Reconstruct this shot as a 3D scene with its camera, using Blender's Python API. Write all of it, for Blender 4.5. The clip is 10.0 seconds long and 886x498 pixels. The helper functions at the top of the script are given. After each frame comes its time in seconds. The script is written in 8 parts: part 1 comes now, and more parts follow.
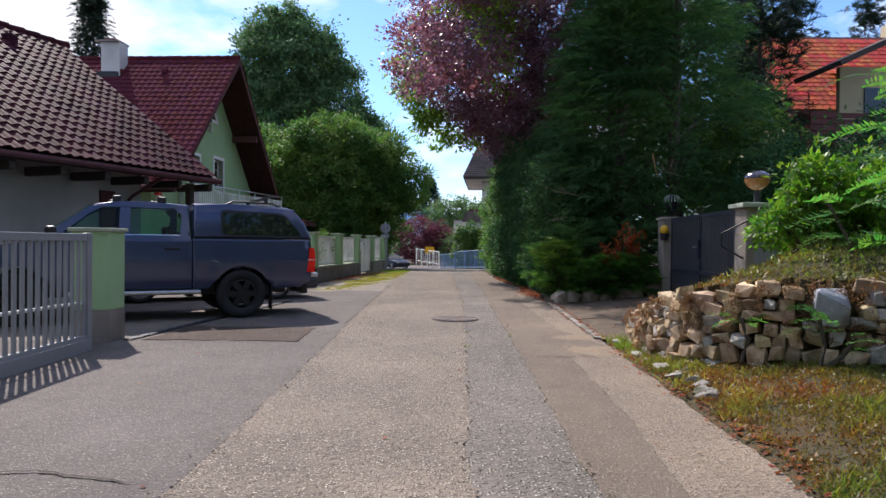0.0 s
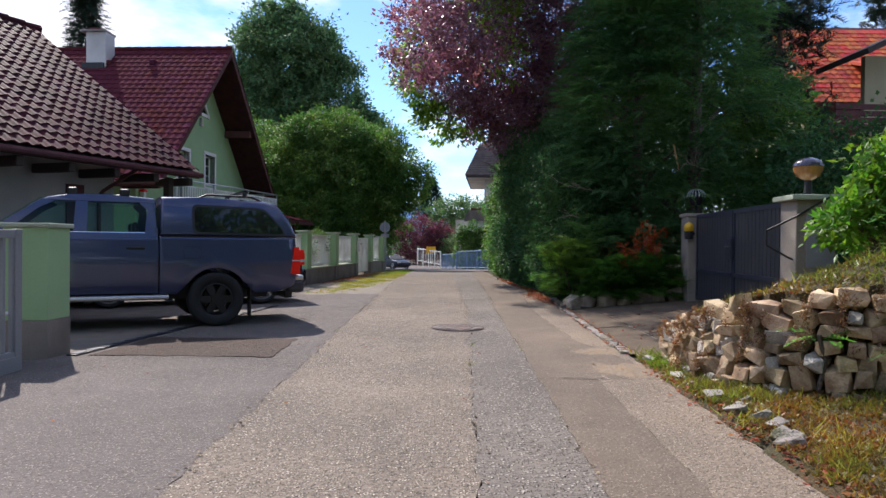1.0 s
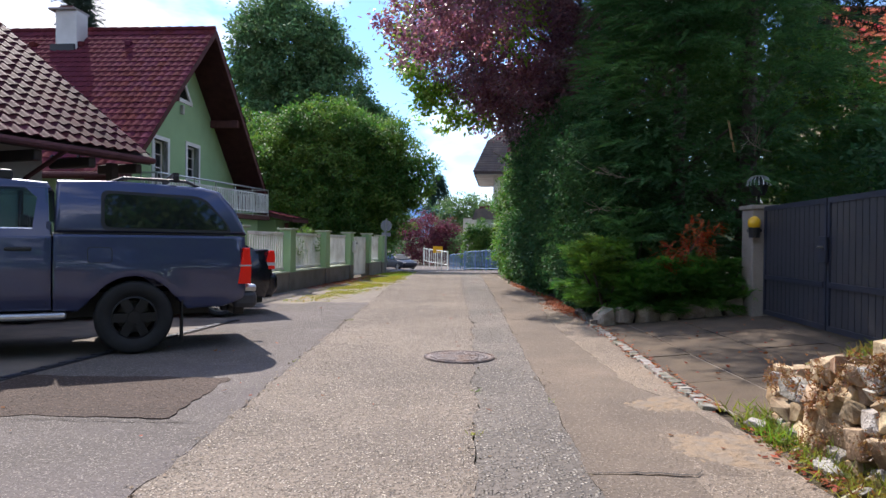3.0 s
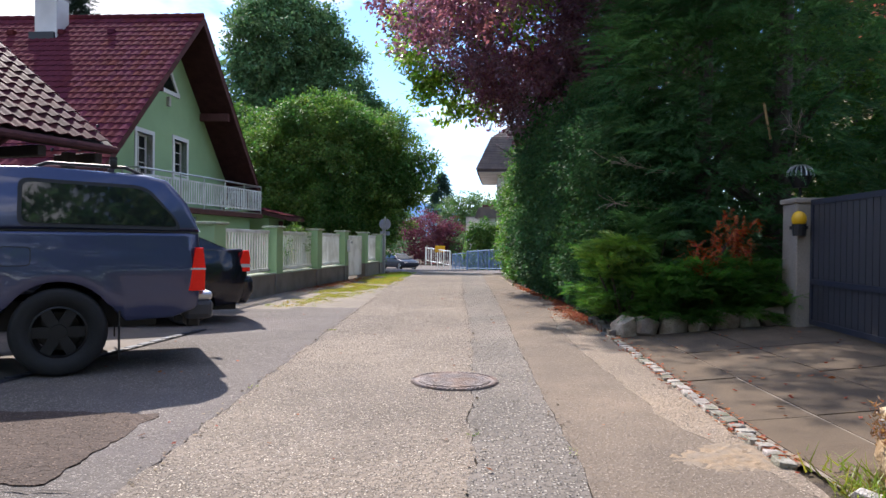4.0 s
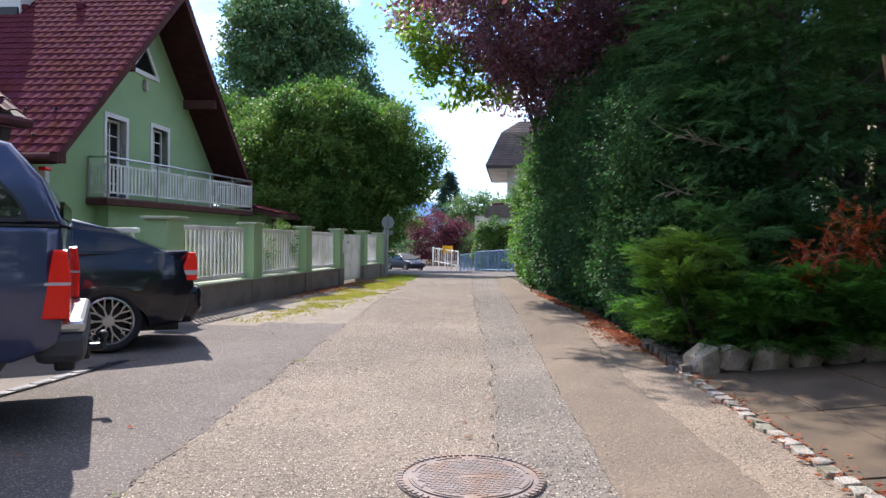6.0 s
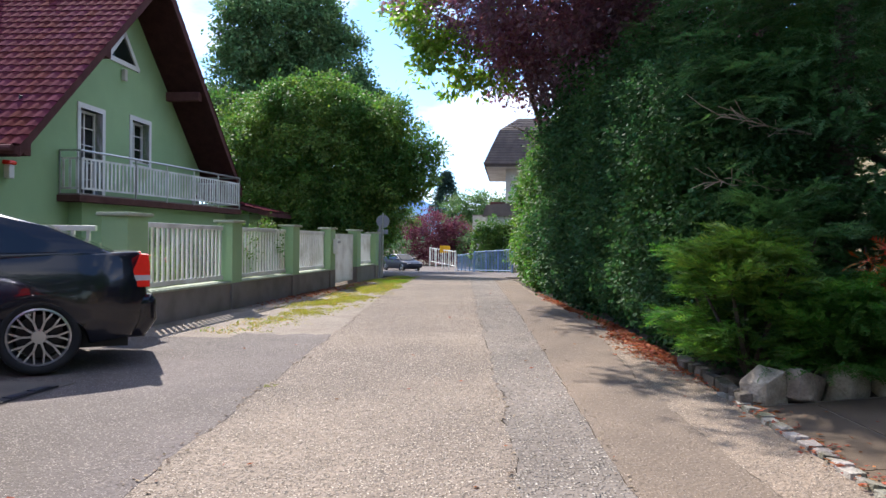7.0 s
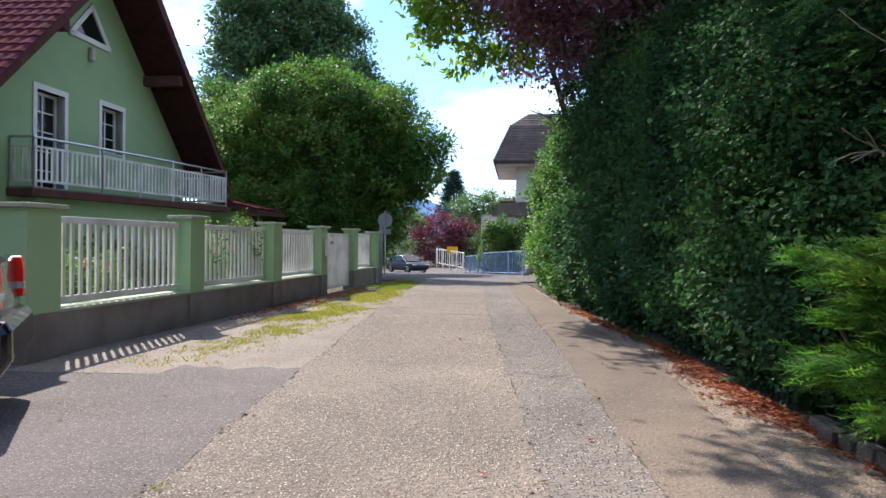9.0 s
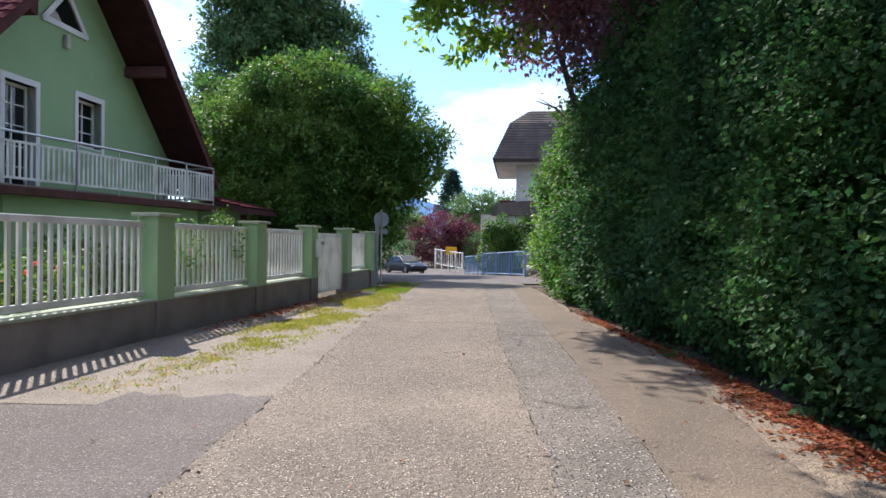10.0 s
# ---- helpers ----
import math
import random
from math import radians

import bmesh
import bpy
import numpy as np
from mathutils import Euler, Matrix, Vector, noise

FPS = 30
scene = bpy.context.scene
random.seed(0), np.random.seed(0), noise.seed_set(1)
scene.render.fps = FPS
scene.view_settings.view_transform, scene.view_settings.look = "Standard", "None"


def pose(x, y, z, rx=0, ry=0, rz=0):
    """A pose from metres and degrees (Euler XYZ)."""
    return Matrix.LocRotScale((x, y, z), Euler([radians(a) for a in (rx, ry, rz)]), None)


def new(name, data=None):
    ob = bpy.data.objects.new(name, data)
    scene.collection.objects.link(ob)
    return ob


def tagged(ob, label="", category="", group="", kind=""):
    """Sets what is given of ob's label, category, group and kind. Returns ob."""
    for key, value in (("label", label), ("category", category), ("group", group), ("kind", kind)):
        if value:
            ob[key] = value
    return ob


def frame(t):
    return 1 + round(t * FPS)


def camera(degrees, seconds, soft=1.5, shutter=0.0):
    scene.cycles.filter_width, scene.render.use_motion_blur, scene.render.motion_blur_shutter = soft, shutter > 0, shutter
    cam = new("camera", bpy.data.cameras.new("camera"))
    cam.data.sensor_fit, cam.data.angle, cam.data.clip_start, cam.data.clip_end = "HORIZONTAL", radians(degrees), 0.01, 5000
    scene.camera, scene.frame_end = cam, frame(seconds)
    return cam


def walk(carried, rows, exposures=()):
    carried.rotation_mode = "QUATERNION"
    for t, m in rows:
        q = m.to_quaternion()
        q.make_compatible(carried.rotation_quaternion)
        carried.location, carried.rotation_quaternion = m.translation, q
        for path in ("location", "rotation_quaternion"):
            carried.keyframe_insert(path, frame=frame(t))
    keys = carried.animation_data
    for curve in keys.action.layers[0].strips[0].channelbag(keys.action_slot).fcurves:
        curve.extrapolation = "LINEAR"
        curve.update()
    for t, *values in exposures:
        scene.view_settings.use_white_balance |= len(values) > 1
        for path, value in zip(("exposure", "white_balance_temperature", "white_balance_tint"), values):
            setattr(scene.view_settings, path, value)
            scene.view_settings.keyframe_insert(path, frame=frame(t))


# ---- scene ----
cam = camera(65.5, 10.0)
ROWS = [
    (0, 0.000, 0.000, 1.200, 0.00, -0.45, -0.52),
    (0.5, 0.003, 0.638, 1.199, 0.25, -0.45, -0.54),
    (1, 0.012, 1.275, 1.183, 0.15, -0.45, -0.54),
    (1.5, 0.031, 1.880, 1.173, 0.46, -0.46, -0.56),
    (2, 0.093, 2.500, 1.177, 0.39, -0.46, -0.55),
    (2.5, 0.105, 3.139, 1.185, 0.62, -0.47, -0.55),
    (4, 0.214, 5.084, 1.180, 1.15, -0.55, -0.58),
    (4.5, 0.223, 5.712, 1.186, 1.28, -0.57, -0.60),
    (5, 0.211, 6.307, 1.175, 1.49, -0.57, -0.59),
    (5.5, 0.189, 6.905, 1.181, 1.89, -0.57, -0.63),
    (7, 0.097, 8.719, 1.172, 1.53, -0.56, -0.62),
    (7.5, 0.070, 9.306, 1.173, 1.96, -0.55, -0.64),
    (8, 0.082, 9.878, 1.169, 1.97, -0.54, -0.65),
    (8.5, 0.037, 10.440, 1.180, 2.19, -0.53, -0.69),
    (9, 0.020, 11.006, 1.174, 2.13, -0.51, -0.67),
    (9.5, -0.008, 11.547, 1.180, 2.29, -0.51, -0.66),
    (10, -0.050, 12.102, 1.183, 1.98, -0.50, -0.63),
]
walk(cam, [(t, pose(x, y, z, 90 + pitch, roll, yaw)) for t, x, y, z, yaw, pitch, roll in ROWS],
     exposures=[(0.0, 0.58, 6400, 15), (2.5, 0.79, 6350, 15), (5.0, 1.12, 6350, 14), (8.0, 1.12, 6350, 14), (10.0, 0.95, 6350, 13)])

# ---- light ----
SUN_AZ, SUN_EL = radians(31), radians(46)      # left of straight ahead, above the horizon
sun_from = Vector((-math.sin(SUN_AZ) * math.cos(SUN_EL), math.cos(SUN_AZ) * math.cos(SUN_EL), math.sin(SUN_EL)))
sun = new("sun", bpy.data.lights.new("sun", "SUN"))
sun.data.energy, sun.data.angle, sun.data.color = 4.2, radians(0.6), (1.0, 0.94, 0.85)
sun.rotation_euler = sun_from.to_track_quat("Z", "Y").to_euler()

world = bpy.data.worlds.new("summer_sky")
scene.world = world
world.use_nodes = True
wn, wl = world.node_tree.nodes, world.node_tree.links
wn.clear()
w_out = wn.new("ShaderNodeOutputWorld")
w_bg = wn.new("ShaderNodeBackground")
w_sky = wn.new("ShaderNodeTexSky")
w_sky.sky_type, w_sky.sun_disc = "NISHITA", False
w_sky.sun_elevation, w_sky.sun_rotation = SUN_EL, -SUN_AZ
w_sky.air_density, w_sky.dust_density, w_sky.ozone_density = 1.0, 0.2, 3.0
w_co = wn.new("ShaderNodeTexCoord")
w_map = wn.new("ShaderNodeMapping")
w_map.inputs["Scale"].default_value = (1.0, 1.0, 2.6)
w_map.inputs["Location"].default_value = (0.35, 0.1, 0.2)
w_noise = wn.new("ShaderNodeTexNoise")
w_noise.inputs["Scale"].default_value, w_noise.inputs["Detail"].default_value = 3.2, 7.0
w_noise.inputs["Roughness"].default_value = 0.55
w_ramp = wn.new("ShaderNodeValToRGB")
w_ramp.color_ramp.elements[0].position, w_ramp.color_ramp.elements[1].position = 0.47, 0.63
w_mix = wn.new("ShaderNodeMix")
w_mix.data_type = "RGBA"
w_mix.inputs["B"].default_value = (6.3, 6.4, 6.7, 1)
w_deep = wn.new("ShaderNodeMix")
w_deep.data_type, w_deep.blend_type = "RGBA", "MULTIPLY"
w_deep.inputs["Factor"].default_value = 1.0
w_deep.inputs["B"].default_value = (0.70, 0.86, 1.05, 1)
wl.new(w_co.outputs["Generated"], w_map.inputs["Vector"])
wl.new(w_map.outputs["Vector"], w_noise.inputs["Vector"])
wl.new(w_noise.outputs["Fac"], w_ramp.inputs["Fac"])
wl.new(w_ramp.outputs["Color"], w_mix.inputs["Factor"])
wl.new(w_sky.outputs["Color"], w_deep.inputs["A"])
wl.new(w_deep.outputs["Result"], w_mix.inputs["A"])
wl.new(w_mix.outputs["Result"], w_bg.inputs["Color"])
w_bg.inputs["Strength"].default_value = 0.14
wl.new(w_bg.outputs["Background"], w_out.inputs["Surface"])

# ---- materials ----
def material(name, base, rough=0.7, metal=0.0, vary=0.25, scale=6.0, fine=60.0, bump=0.2, dist=0.01, spec=0.5,
             tint=None, tint_scale=0.8, tint_edges=(0.45, 0.65), island=0.0, per_object=0.0, translucent=0.0, coat=0.0, hue=0.02):
    """Grain at two scales, an optional second colour in stains, variation by island or object, relief."""
    m = bpy.data.materials.new(name)
    m.use_nodes = True
    n, l = m.node_tree.nodes, m.node_tree.links
    p = n["Principled BSDF"]
    p.inputs["Roughness"].default_value, p.inputs["Metallic"].default_value = rough, metal
    p.inputs["Specular IOR Level"].default_value = spec
    p.inputs["Coat Weight"].default_value = coat
    p.inputs["Coat Roughness"].default_value = 0.05
    co = n.new("ShaderNodeTexCoord")
    geo = n.new("ShaderNodeNewGeometry")
    coarse, grain = n.new("ShaderNodeTexNoise"), n.new("ShaderNodeTexNoise")
    coarse.inputs["Scale"].default_value, coarse.inputs["Detail"].default_value = scale, 5
    grain.inputs["Scale"].default_value, grain.inputs["Detail"].default_value = fine, 3
    for t in (coarse, grain):
        l.new(geo.outputs["Position"], t.inputs["Vector"])
    add = n.new("ShaderNodeMath")
    add.operation = "ADD"
    l.new(coarse.outputs["Fac"], add.inputs[0])
    l.new(grain.outputs["Fac"], add.inputs[1])
    rng = n.new("ShaderNodeMapRange")
    rng.inputs["From Min"].default_value, rng.inputs["From Max"].default_value = 0.6, 1.4
    rng.inputs["To Min"].default_value, rng.inputs["To Max"].default_value = 1 - vary, 1 + vary
    l.new(add.outputs[0], rng.inputs["Value"])
    value = rng.outputs["Result"]
    hsv = n.new("ShaderNodeHueSaturation")
    hsv.inputs["Color"].default_value = (*base, 1)
    if tint:
        st = n.new("ShaderNodeTexNoise")
        st.inputs["Scale"].default_value, st.inputs["Detail"].default_value = tint_scale, 6
        l.new(geo.outputs["Position"], st.inputs["Vector"])
        sr = n.new("ShaderNodeMapRange")
        sr.inputs["From Min"].default_value, sr.inputs["From Max"].default_value = tint_edges
        l.new(st.outputs["Fac"], sr.inputs["Value"])
        mx = n.new("ShaderNodeMix")
        mx.data_type = "RGBA"
        mx.inputs["A"].default_value, mx.inputs["B"].default_value = (*base, 1), (*tint, 1)
        l.new(sr.outputs["Result"], mx.inputs["Factor"])
        l.new(mx.outputs["Result"], hsv.inputs["Color"])
    for amount, source in ((island, geo.outputs["Random Per Island"]), (per_object, None)):
        if amount <= 0:
            continue
        if source is None:
            source = n.new("ShaderNodeObjectInfo").outputs["Random"]
        r = n.new("ShaderNodeMapRange")
        r.inputs["To Min"].default_value, r.inputs["To Max"].default_value = 1 - amount, 1 + amount
        l.new(source, r.inputs["Value"])
        mul = n.new("ShaderNodeMath")
        mul.operation = "MULTIPLY"
        l.new(value, mul.inputs[0])
        l.new(r.outputs["Result"], mul.inputs[1])
        value = mul.outputs[0]
        h = n.new("ShaderNodeMapRange")
        h.inputs["To Min"].default_value, h.inputs["To Max"].default_value = 0.5 - hue, 0.5 + hue
        spin = n.new("ShaderNodeMath")
        spin.operation = "FRACT"
        big = n.new("ShaderNodeMath")
        big.operation = "MULTIPLY"
        big.inputs[1].default_value = 7.31
        l.new(source, big.inputs[0])
        l.new(big.outputs[0], spin.inputs[0])
        l.new(spin.outputs[0], h.inputs["Value"])
        l.new(h.outputs["Result"], hsv.inputs["Hue"])
    l.new(value, hsv.inputs["Value"])
    l.new(hsv.outputs["Color"], p.inputs["Base Color"])
    if bump:
        b = n.new("ShaderNodeBump")
        b.inputs["Strength"].default_value, b.inputs["Distance"].default_value = bump, dist
        l.new(add.outputs[0], b.inputs["Height"])
        l.new(b.outputs["Normal"], p.inputs["Normal"])
    if translucent:
        tr = n.new("ShaderNodeBsdfTranslucent")
        boost = n.new("ShaderNodeHueSaturation")
        boost.inputs["Saturation"].default_value, boost.inputs["Value"].default_value = 1.1, 2.1
        l.new(hsv.outputs["Color"], boost.inputs["Color"])
        l.new(boost.outputs["Color"], tr.inputs["Color"])
        ms = n.new("ShaderNodeMixShader")
        ms.inputs["Fac"].default_value = translucent
        l.new(p.outputs["BSDF"], ms.inputs[1])
        l.new(tr.outputs["BSDF"], ms.inputs[2])
        l.new(ms.outputs["Shader"], n["Material Output"].inputs["Surface"])
    return m


def asphalt(name, base, stone, worn, stain, chips=55.0, bump=0.5, chip_share=0.45, worn_edges=(0.42, 0.66)):
    """Bitumen with stone chips showing, worn lighter and stained in large patches."""
    m = material(name, base, rough=0.88, vary=0.22, scale=2.0, fine=180.0, bump=0, spec=0.25, tint=worn, tint_scale=0.55, tint_edges=worn_edges)
    n, l = m.node_tree.nodes, m.node_tree.links
    p = n["Principled BSDF"]
    geo = n.new("ShaderNodeNewGeometry")
    vor = n.new("ShaderNodeTexVoronoi")
    vor.inputs["Scale"].default_value = chips
    l.new(geo.outputs["Position"], vor.inputs["Vector"])
    pick = n.new("ShaderNodeSeparateColor")
    l.new(vor.outputs["Color"], pick.inputs["Color"])
    gate = n.new("ShaderNodeMapRange")
    gate.inputs["From Min"].default_value, gate.inputs["From Max"].default_value = 1 - chip_share - 0.08, 1 - chip_share + 0.08
    l.new(pick.outputs["Red"], gate.inputs["Value"])
    core = n.new("ShaderNodeMapRange")
    core.inputs["From Min"].default_value, core.inputs["From Max"].default_value = 0.62, 0.35
    l.new(vor.outputs["Distance"], core.inputs["Value"])
    both = n.new("ShaderNodeMath")
    both.operation = "MULTIPLY"
    l.new(gate.outputs["Result"], both.inputs[0])
    l.new(core.outputs["Result"], both.inputs[1])
    tone = n.new("ShaderNodeMapRange")
    tone.inputs["To Min"].default_value, tone.inputs["To Max"].default_value = 0.35, 1.45
    l.new(pick.outputs["Green"], tone.inputs["Value"])
    chip = n.new("ShaderNodeHueSaturation")
    chip.inputs["Color"].default_value = (*stone, 1)
    l.new(tone.outputs["Result"], chip.inputs["Value"])
    old = p.inputs["Base Color"].links[0].from_socket
    mix = n.new("ShaderNodeMix")
    mix.data_type = "RGBA"
    l.new(both.outputs[0], mix.inputs["Factor"])
    l.new(old, mix.inputs["A"])
    l.new(chip.outputs["Color"], mix.inputs["B"])
    big = n.new("ShaderNodeTexNoise")
    big.inputs["Scale"].default_value, big.inputs["Detail"].default_value = 1.1, 7
    l.new(geo.outputs["Position"], big.inputs["Vector"])
    br = n.new("ShaderNodeMapRange")
    br.inputs["From Min"].default_value, br.inputs["From Max"].default_value, br.inputs["To Max"].default_value = 0.55, 0.75, 0.6
    l.new(big.outputs["Fac"], br.inputs["Value"])
    mix2 = n.new("ShaderNodeMix")
    mix2.data_type = "RGBA"
    mix2.inputs["B"].default_value = (*stain, 1)
    l.new(br.outputs["Result"], mix2.inputs["Factor"])
    l.new(mix.outputs["Result"], mix2.inputs["A"])
    l.new(mix2.outputs["Result"], p.inputs["Base Color"])
    b = n.new("ShaderNodeBump")
    b.inputs["Strength"].default_value, b.inputs["Distance"].default_value = min(bump, 1.0), 0.02
    rough = n.new("ShaderNodeTexNoise")
    rough.inputs["Scale"].default_value, rough.inputs["Detail"].default_value = chips * 0.35, 4
    l.new(geo.outputs["Position"], rough.inputs["Vector"])
    height = n.new("ShaderNodeMath")
    height.operation = "MULTIPLY_ADD"
    height.inputs[1].default_value = 1.2
    l.new(rough.outputs["Fac"], height.inputs[0])
    l.new(both.outputs[0], height.inputs[2])
    l.new(height.outputs[0], b.inputs["Height"])
    l.new(b.outputs["Normal"], p.inputs["Normal"])
    return m


def glass(name, tint=(0.5, 0.55, 0.58), clear=0.35, rough=0.03):
    m = bpy.data.materials.new(name)
    m.use_nodes = True
    n, l = m.node_tree.nodes, m.node_tree.links
    p = n["Principled BSDF"]
    p.inputs["Base Color"].default_value = (0.01, 0.012, 0.014, 1)
    p.inputs["Roughness"].default_value = rough
    p.inputs["Specular IOR Level"].default_value = 0.7
    tr = n.new("ShaderNodeBsdfTransparent")
    tr.inputs["Color"].default_value = (*tint, 1)
    ms = n.new("ShaderNodeMixShader")
    ms.inputs["Fac"].default_value = clear
    l.new(p.outputs["BSDF"], ms.inputs[1])
    l.new(tr.outputs["BSDF"], ms.inputs[2])
    l.new(ms.outputs["Shader"], n["Material Output"].inputs["Surface"])
    return m


ASPHALT_MAIN = asphalt("chipped_asphalt", (0.180, 0.147, 0.118), (0.44, 0.375, 0.305), (0.275, 0.222, 0.172), (0.186, 0.153, 0.122), 66, 1.0, 0.64)
ASPHALT_APRON = asphalt("old_grey_asphalt", (0.122, 0.105, 0.093), (0.275, 0.241, 0.214), (0.165, 0.14, 0.13), (0.10, 0.086, 0.082), 82, 0.65, 0.55)
ASPHALT_SIDE = asphalt("smooth_brown_asphalt", (0.150, 0.118, 0.090), (0.27, 0.22, 0.175), (0.215, 0.165, 0.12), (0.105, 0.082, 0.064), 95, 0.6, 0.4)
ASPHALT_STRIP = asphalt("grey_strip_asphalt", (0.142, 0.123, 0.105), (0.37, 0.33, 0.28), (0.215, 0.182, 0.152), (0.112, 0.097, 0.085), 52, 1.0, 0.52)
PATCH = asphalt("brown_patch_gravel", (0.068, 0.048, 0.038), (0.16, 0.115, 0.09), (0.098, 0.068, 0.054), (0.045, 0.037, 0.033), 60, 0.9, 0.45)
ASPHALT_PALE = asphalt("pale_sandy_asphalt", (0.225, 0.178, 0.135), (0.41, 0.34, 0.27), (0.32, 0.245, 0.175), (0.17, 0.135, 0.10), 85, 0.9, 0.5)
SAND = material("sandy_concrete", (0.25, 0.205, 0.16), 0.95, vary=0.3, scale=4, fine=120, bump=0.3, tint=(0.24, 0.20, 0.16), tint_scale=3)
SLAB = material("concrete_slab", (0.17, 0.14, 0.115), 0.9, vary=0.3, scale=3, fine=90, bump=0.25, tint=(0.13, 0.115, 0.10), tint_scale=1.6)
# driveway brown, with the shade of the trees darkened into both tones
DRIVE_SLAB = material("shaded_brown_drive_slab", (0.105, 0.073, 0.045), 0.92, vary=0.4, scale=3, fine=110, bump=0.5, tint=(0.074, 0.053, 0.034), tint_scale=1.6)
EARTH = material("dark_soil", (0.07, 0.052, 0.038), 0.98, vary=0.4, scale=8, fine=70, bump=0.8, dist=0.03, tint=(0.12, 0.09, 0.05), tint_scale=2)
GRASS_GROUND = material("meadow_ground", (0.06, 0.075, 0.025), 0.98, vary=0.4, scale=3, fine=50, bump=0.8, dist=0.03, tint=(0.11, 0.085, 0.035), tint_scale=1.2)
GREEN_PAINT = material("pale_green_render", (0.33, 0.50, 0.27), 0.9, vary=0.07, scale=1.5, fine=90, bump=0.25, dist=0.006, tint=(0.30, 0.46, 0.245), tint_scale=0.7)
GREY_RENDER = material("grey_plinth_render", (0.26, 0.23, 0.205), 0.92, vary=0.2, scale=2.5, fine=110, bump=0.35, dist=0.008, tint=(0.19, 0.165, 0.14), tint_scale=1.5)
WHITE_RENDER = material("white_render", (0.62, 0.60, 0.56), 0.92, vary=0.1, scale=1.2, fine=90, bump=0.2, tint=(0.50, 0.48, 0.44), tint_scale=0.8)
# the white render again, greyed in its colour for the garage's shade
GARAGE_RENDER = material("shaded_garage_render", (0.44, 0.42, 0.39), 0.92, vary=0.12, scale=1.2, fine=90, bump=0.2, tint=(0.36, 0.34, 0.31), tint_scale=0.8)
BEIGE_RENDER = material("beige_render", (0.50, 0.42, 0.27), 0.92, vary=0.12, scale=1.5, fine=80, bump=0.2)
POST_RENDER = material("rough_post_render", (0.31, 0.265, 0.215), 0.95, vary=0.25, scale=4, fine=60, bump=0.6, dist=0.015, tint=(0.24, 0.21, 0.17), tint_scale=2)
WHITE_PAINT = material("white_paint", (0.78, 0.78, 0.77), 0.45, vary=0.05, scale=3, fine=40, bump=0.05)
WHITE_METAL = material("white_coated_metal", (0.80, 0.80, 0.78), 0.35, vary=0.08, scale=5, fine=60, bump=0.05, tint=(0.56, 0.55, 0.51), tint_scale=2.5)
GREY_METAL = material("grey_coated_metal", (0.27, 0.28, 0.30), 0.4, vary=0.08, scale=5, fine=60, bump=0.05)
STEEL = material("brushed_steel", (0.55, 0.55, 0.54), 0.32, 1.0, vary=0.1, scale=6, fine=80, bump=0.05)
CAPSTONE = material("cap_stone", (0.36, 0.40, 0.30), 0.9, vary=0.2, scale=5, fine=90, bump=0.3)
ROOF_TILE = material("dark_red_roof_tile", (0.096, 0.024, 0.034), 0.95, vary=0.25, scale=3, fine=50, bump=0.25, per_object=0.11, tint=(0.09, 0.021, 0.027), tint_scale=1.3, spec=0.02)
ROOF_TILE_BROWN = material("brown_roof_tile", (0.070, 0.019, 0.027), 0.55, vary=0.25, scale=3, fine=50, bump=0.2, per_object=0.16, tint=(0.04, 0.015, 0.019), tint_scale=1.3, spec=0.02)
ROOF_TILE_ORANGE = material("orange_roof_tile", (0.52, 0.085, 0.022), 0.65, vary=0.2, scale=3, fine=40, bump=0.2, per_object=0.22, island=0.2)
ROOF_TILE_GREY = material("grey_brown_roof_tile", (0.15, 0.115, 0.10), 0.8, vary=0.3, scale=2, fine=40, bump=0.2, island=0.15, tint=(0.10, 0.08, 0.075), tint_scale=0.8)
BROWN_WOOD = material("dark_brown_wood", (0.115, 0.053, 0.052), 0.88, spec=0.06, vary=0.3, scale=4, fine=40, bump=0.3, island=0.15)
DARK_WOOD = material("weathered_dark_wood", (0.05, 0.035, 0.028), 0.75, vary=0.3, scale=5, fine=60, bump=0.3, island=0.15)
BARK = material("tree_bark", (0.10, 0.08, 0.062), 0.95, vary=0.35, scale=12, fine=60, bump=0.9, dist=0.03)
GLASS_DARK = glass("dark_window_glass", clear=0.25)
GLASS_CAR = glass("car_window_glass", (0.84, 0.99, 0.95), 0.86)
GLASS_TINT = glass("tinted_canopy_glass", (0.2, 0.2, 0.22), 0.06)
GATE_GREY = material("dark_grey_gate_paint", (0.034, 0.034, 0.040), 0.5, vary=0.15, scale=3, fine=50, bump=0.1, island=0.1)
IRON_BLUE = material("dark_blue_iron", (0.035, 0.04, 0.06), 0.45, 0.3, vary=0.2, scale=6, fine=60, bump=0.1)
BLUE_PAINT = material("faded_blue_paint", (0.10, 0.19, 0.33), 0.6, vary=0.2, scale=3, fine=30, bump=0.1)
YELLOW = material("yellow_plastic", (0.75, 0.42, 0.01), 0.4, vary=0.1, bump=0.05)
BLACK_PLASTIC = material("black_plastic", (0.012, 0.012, 0.013), 0.5, vary=0.2, bump=0.1)
RUBBER = material("tyre_rubber", (0.013, 0.013, 0.014), 0.8, vary=0.3, scale=20, fine=90, bump=0.2)
CAST_IRON = material("rusty_cast_iron", (0.20, 0.165, 0.155), 0.65, 0.2, vary=0.35, scale=14, fine=120, bump=0.5, tint=(0.22, 0.15, 0.115), tint_scale=6)
TRUCK_PAINT = material("slate_grey_car_paint", (0.038, 0.048, 0.112), 0.30, 0.35, vary=0.06, scale=2, fine=30, bump=0, coat=1.0)
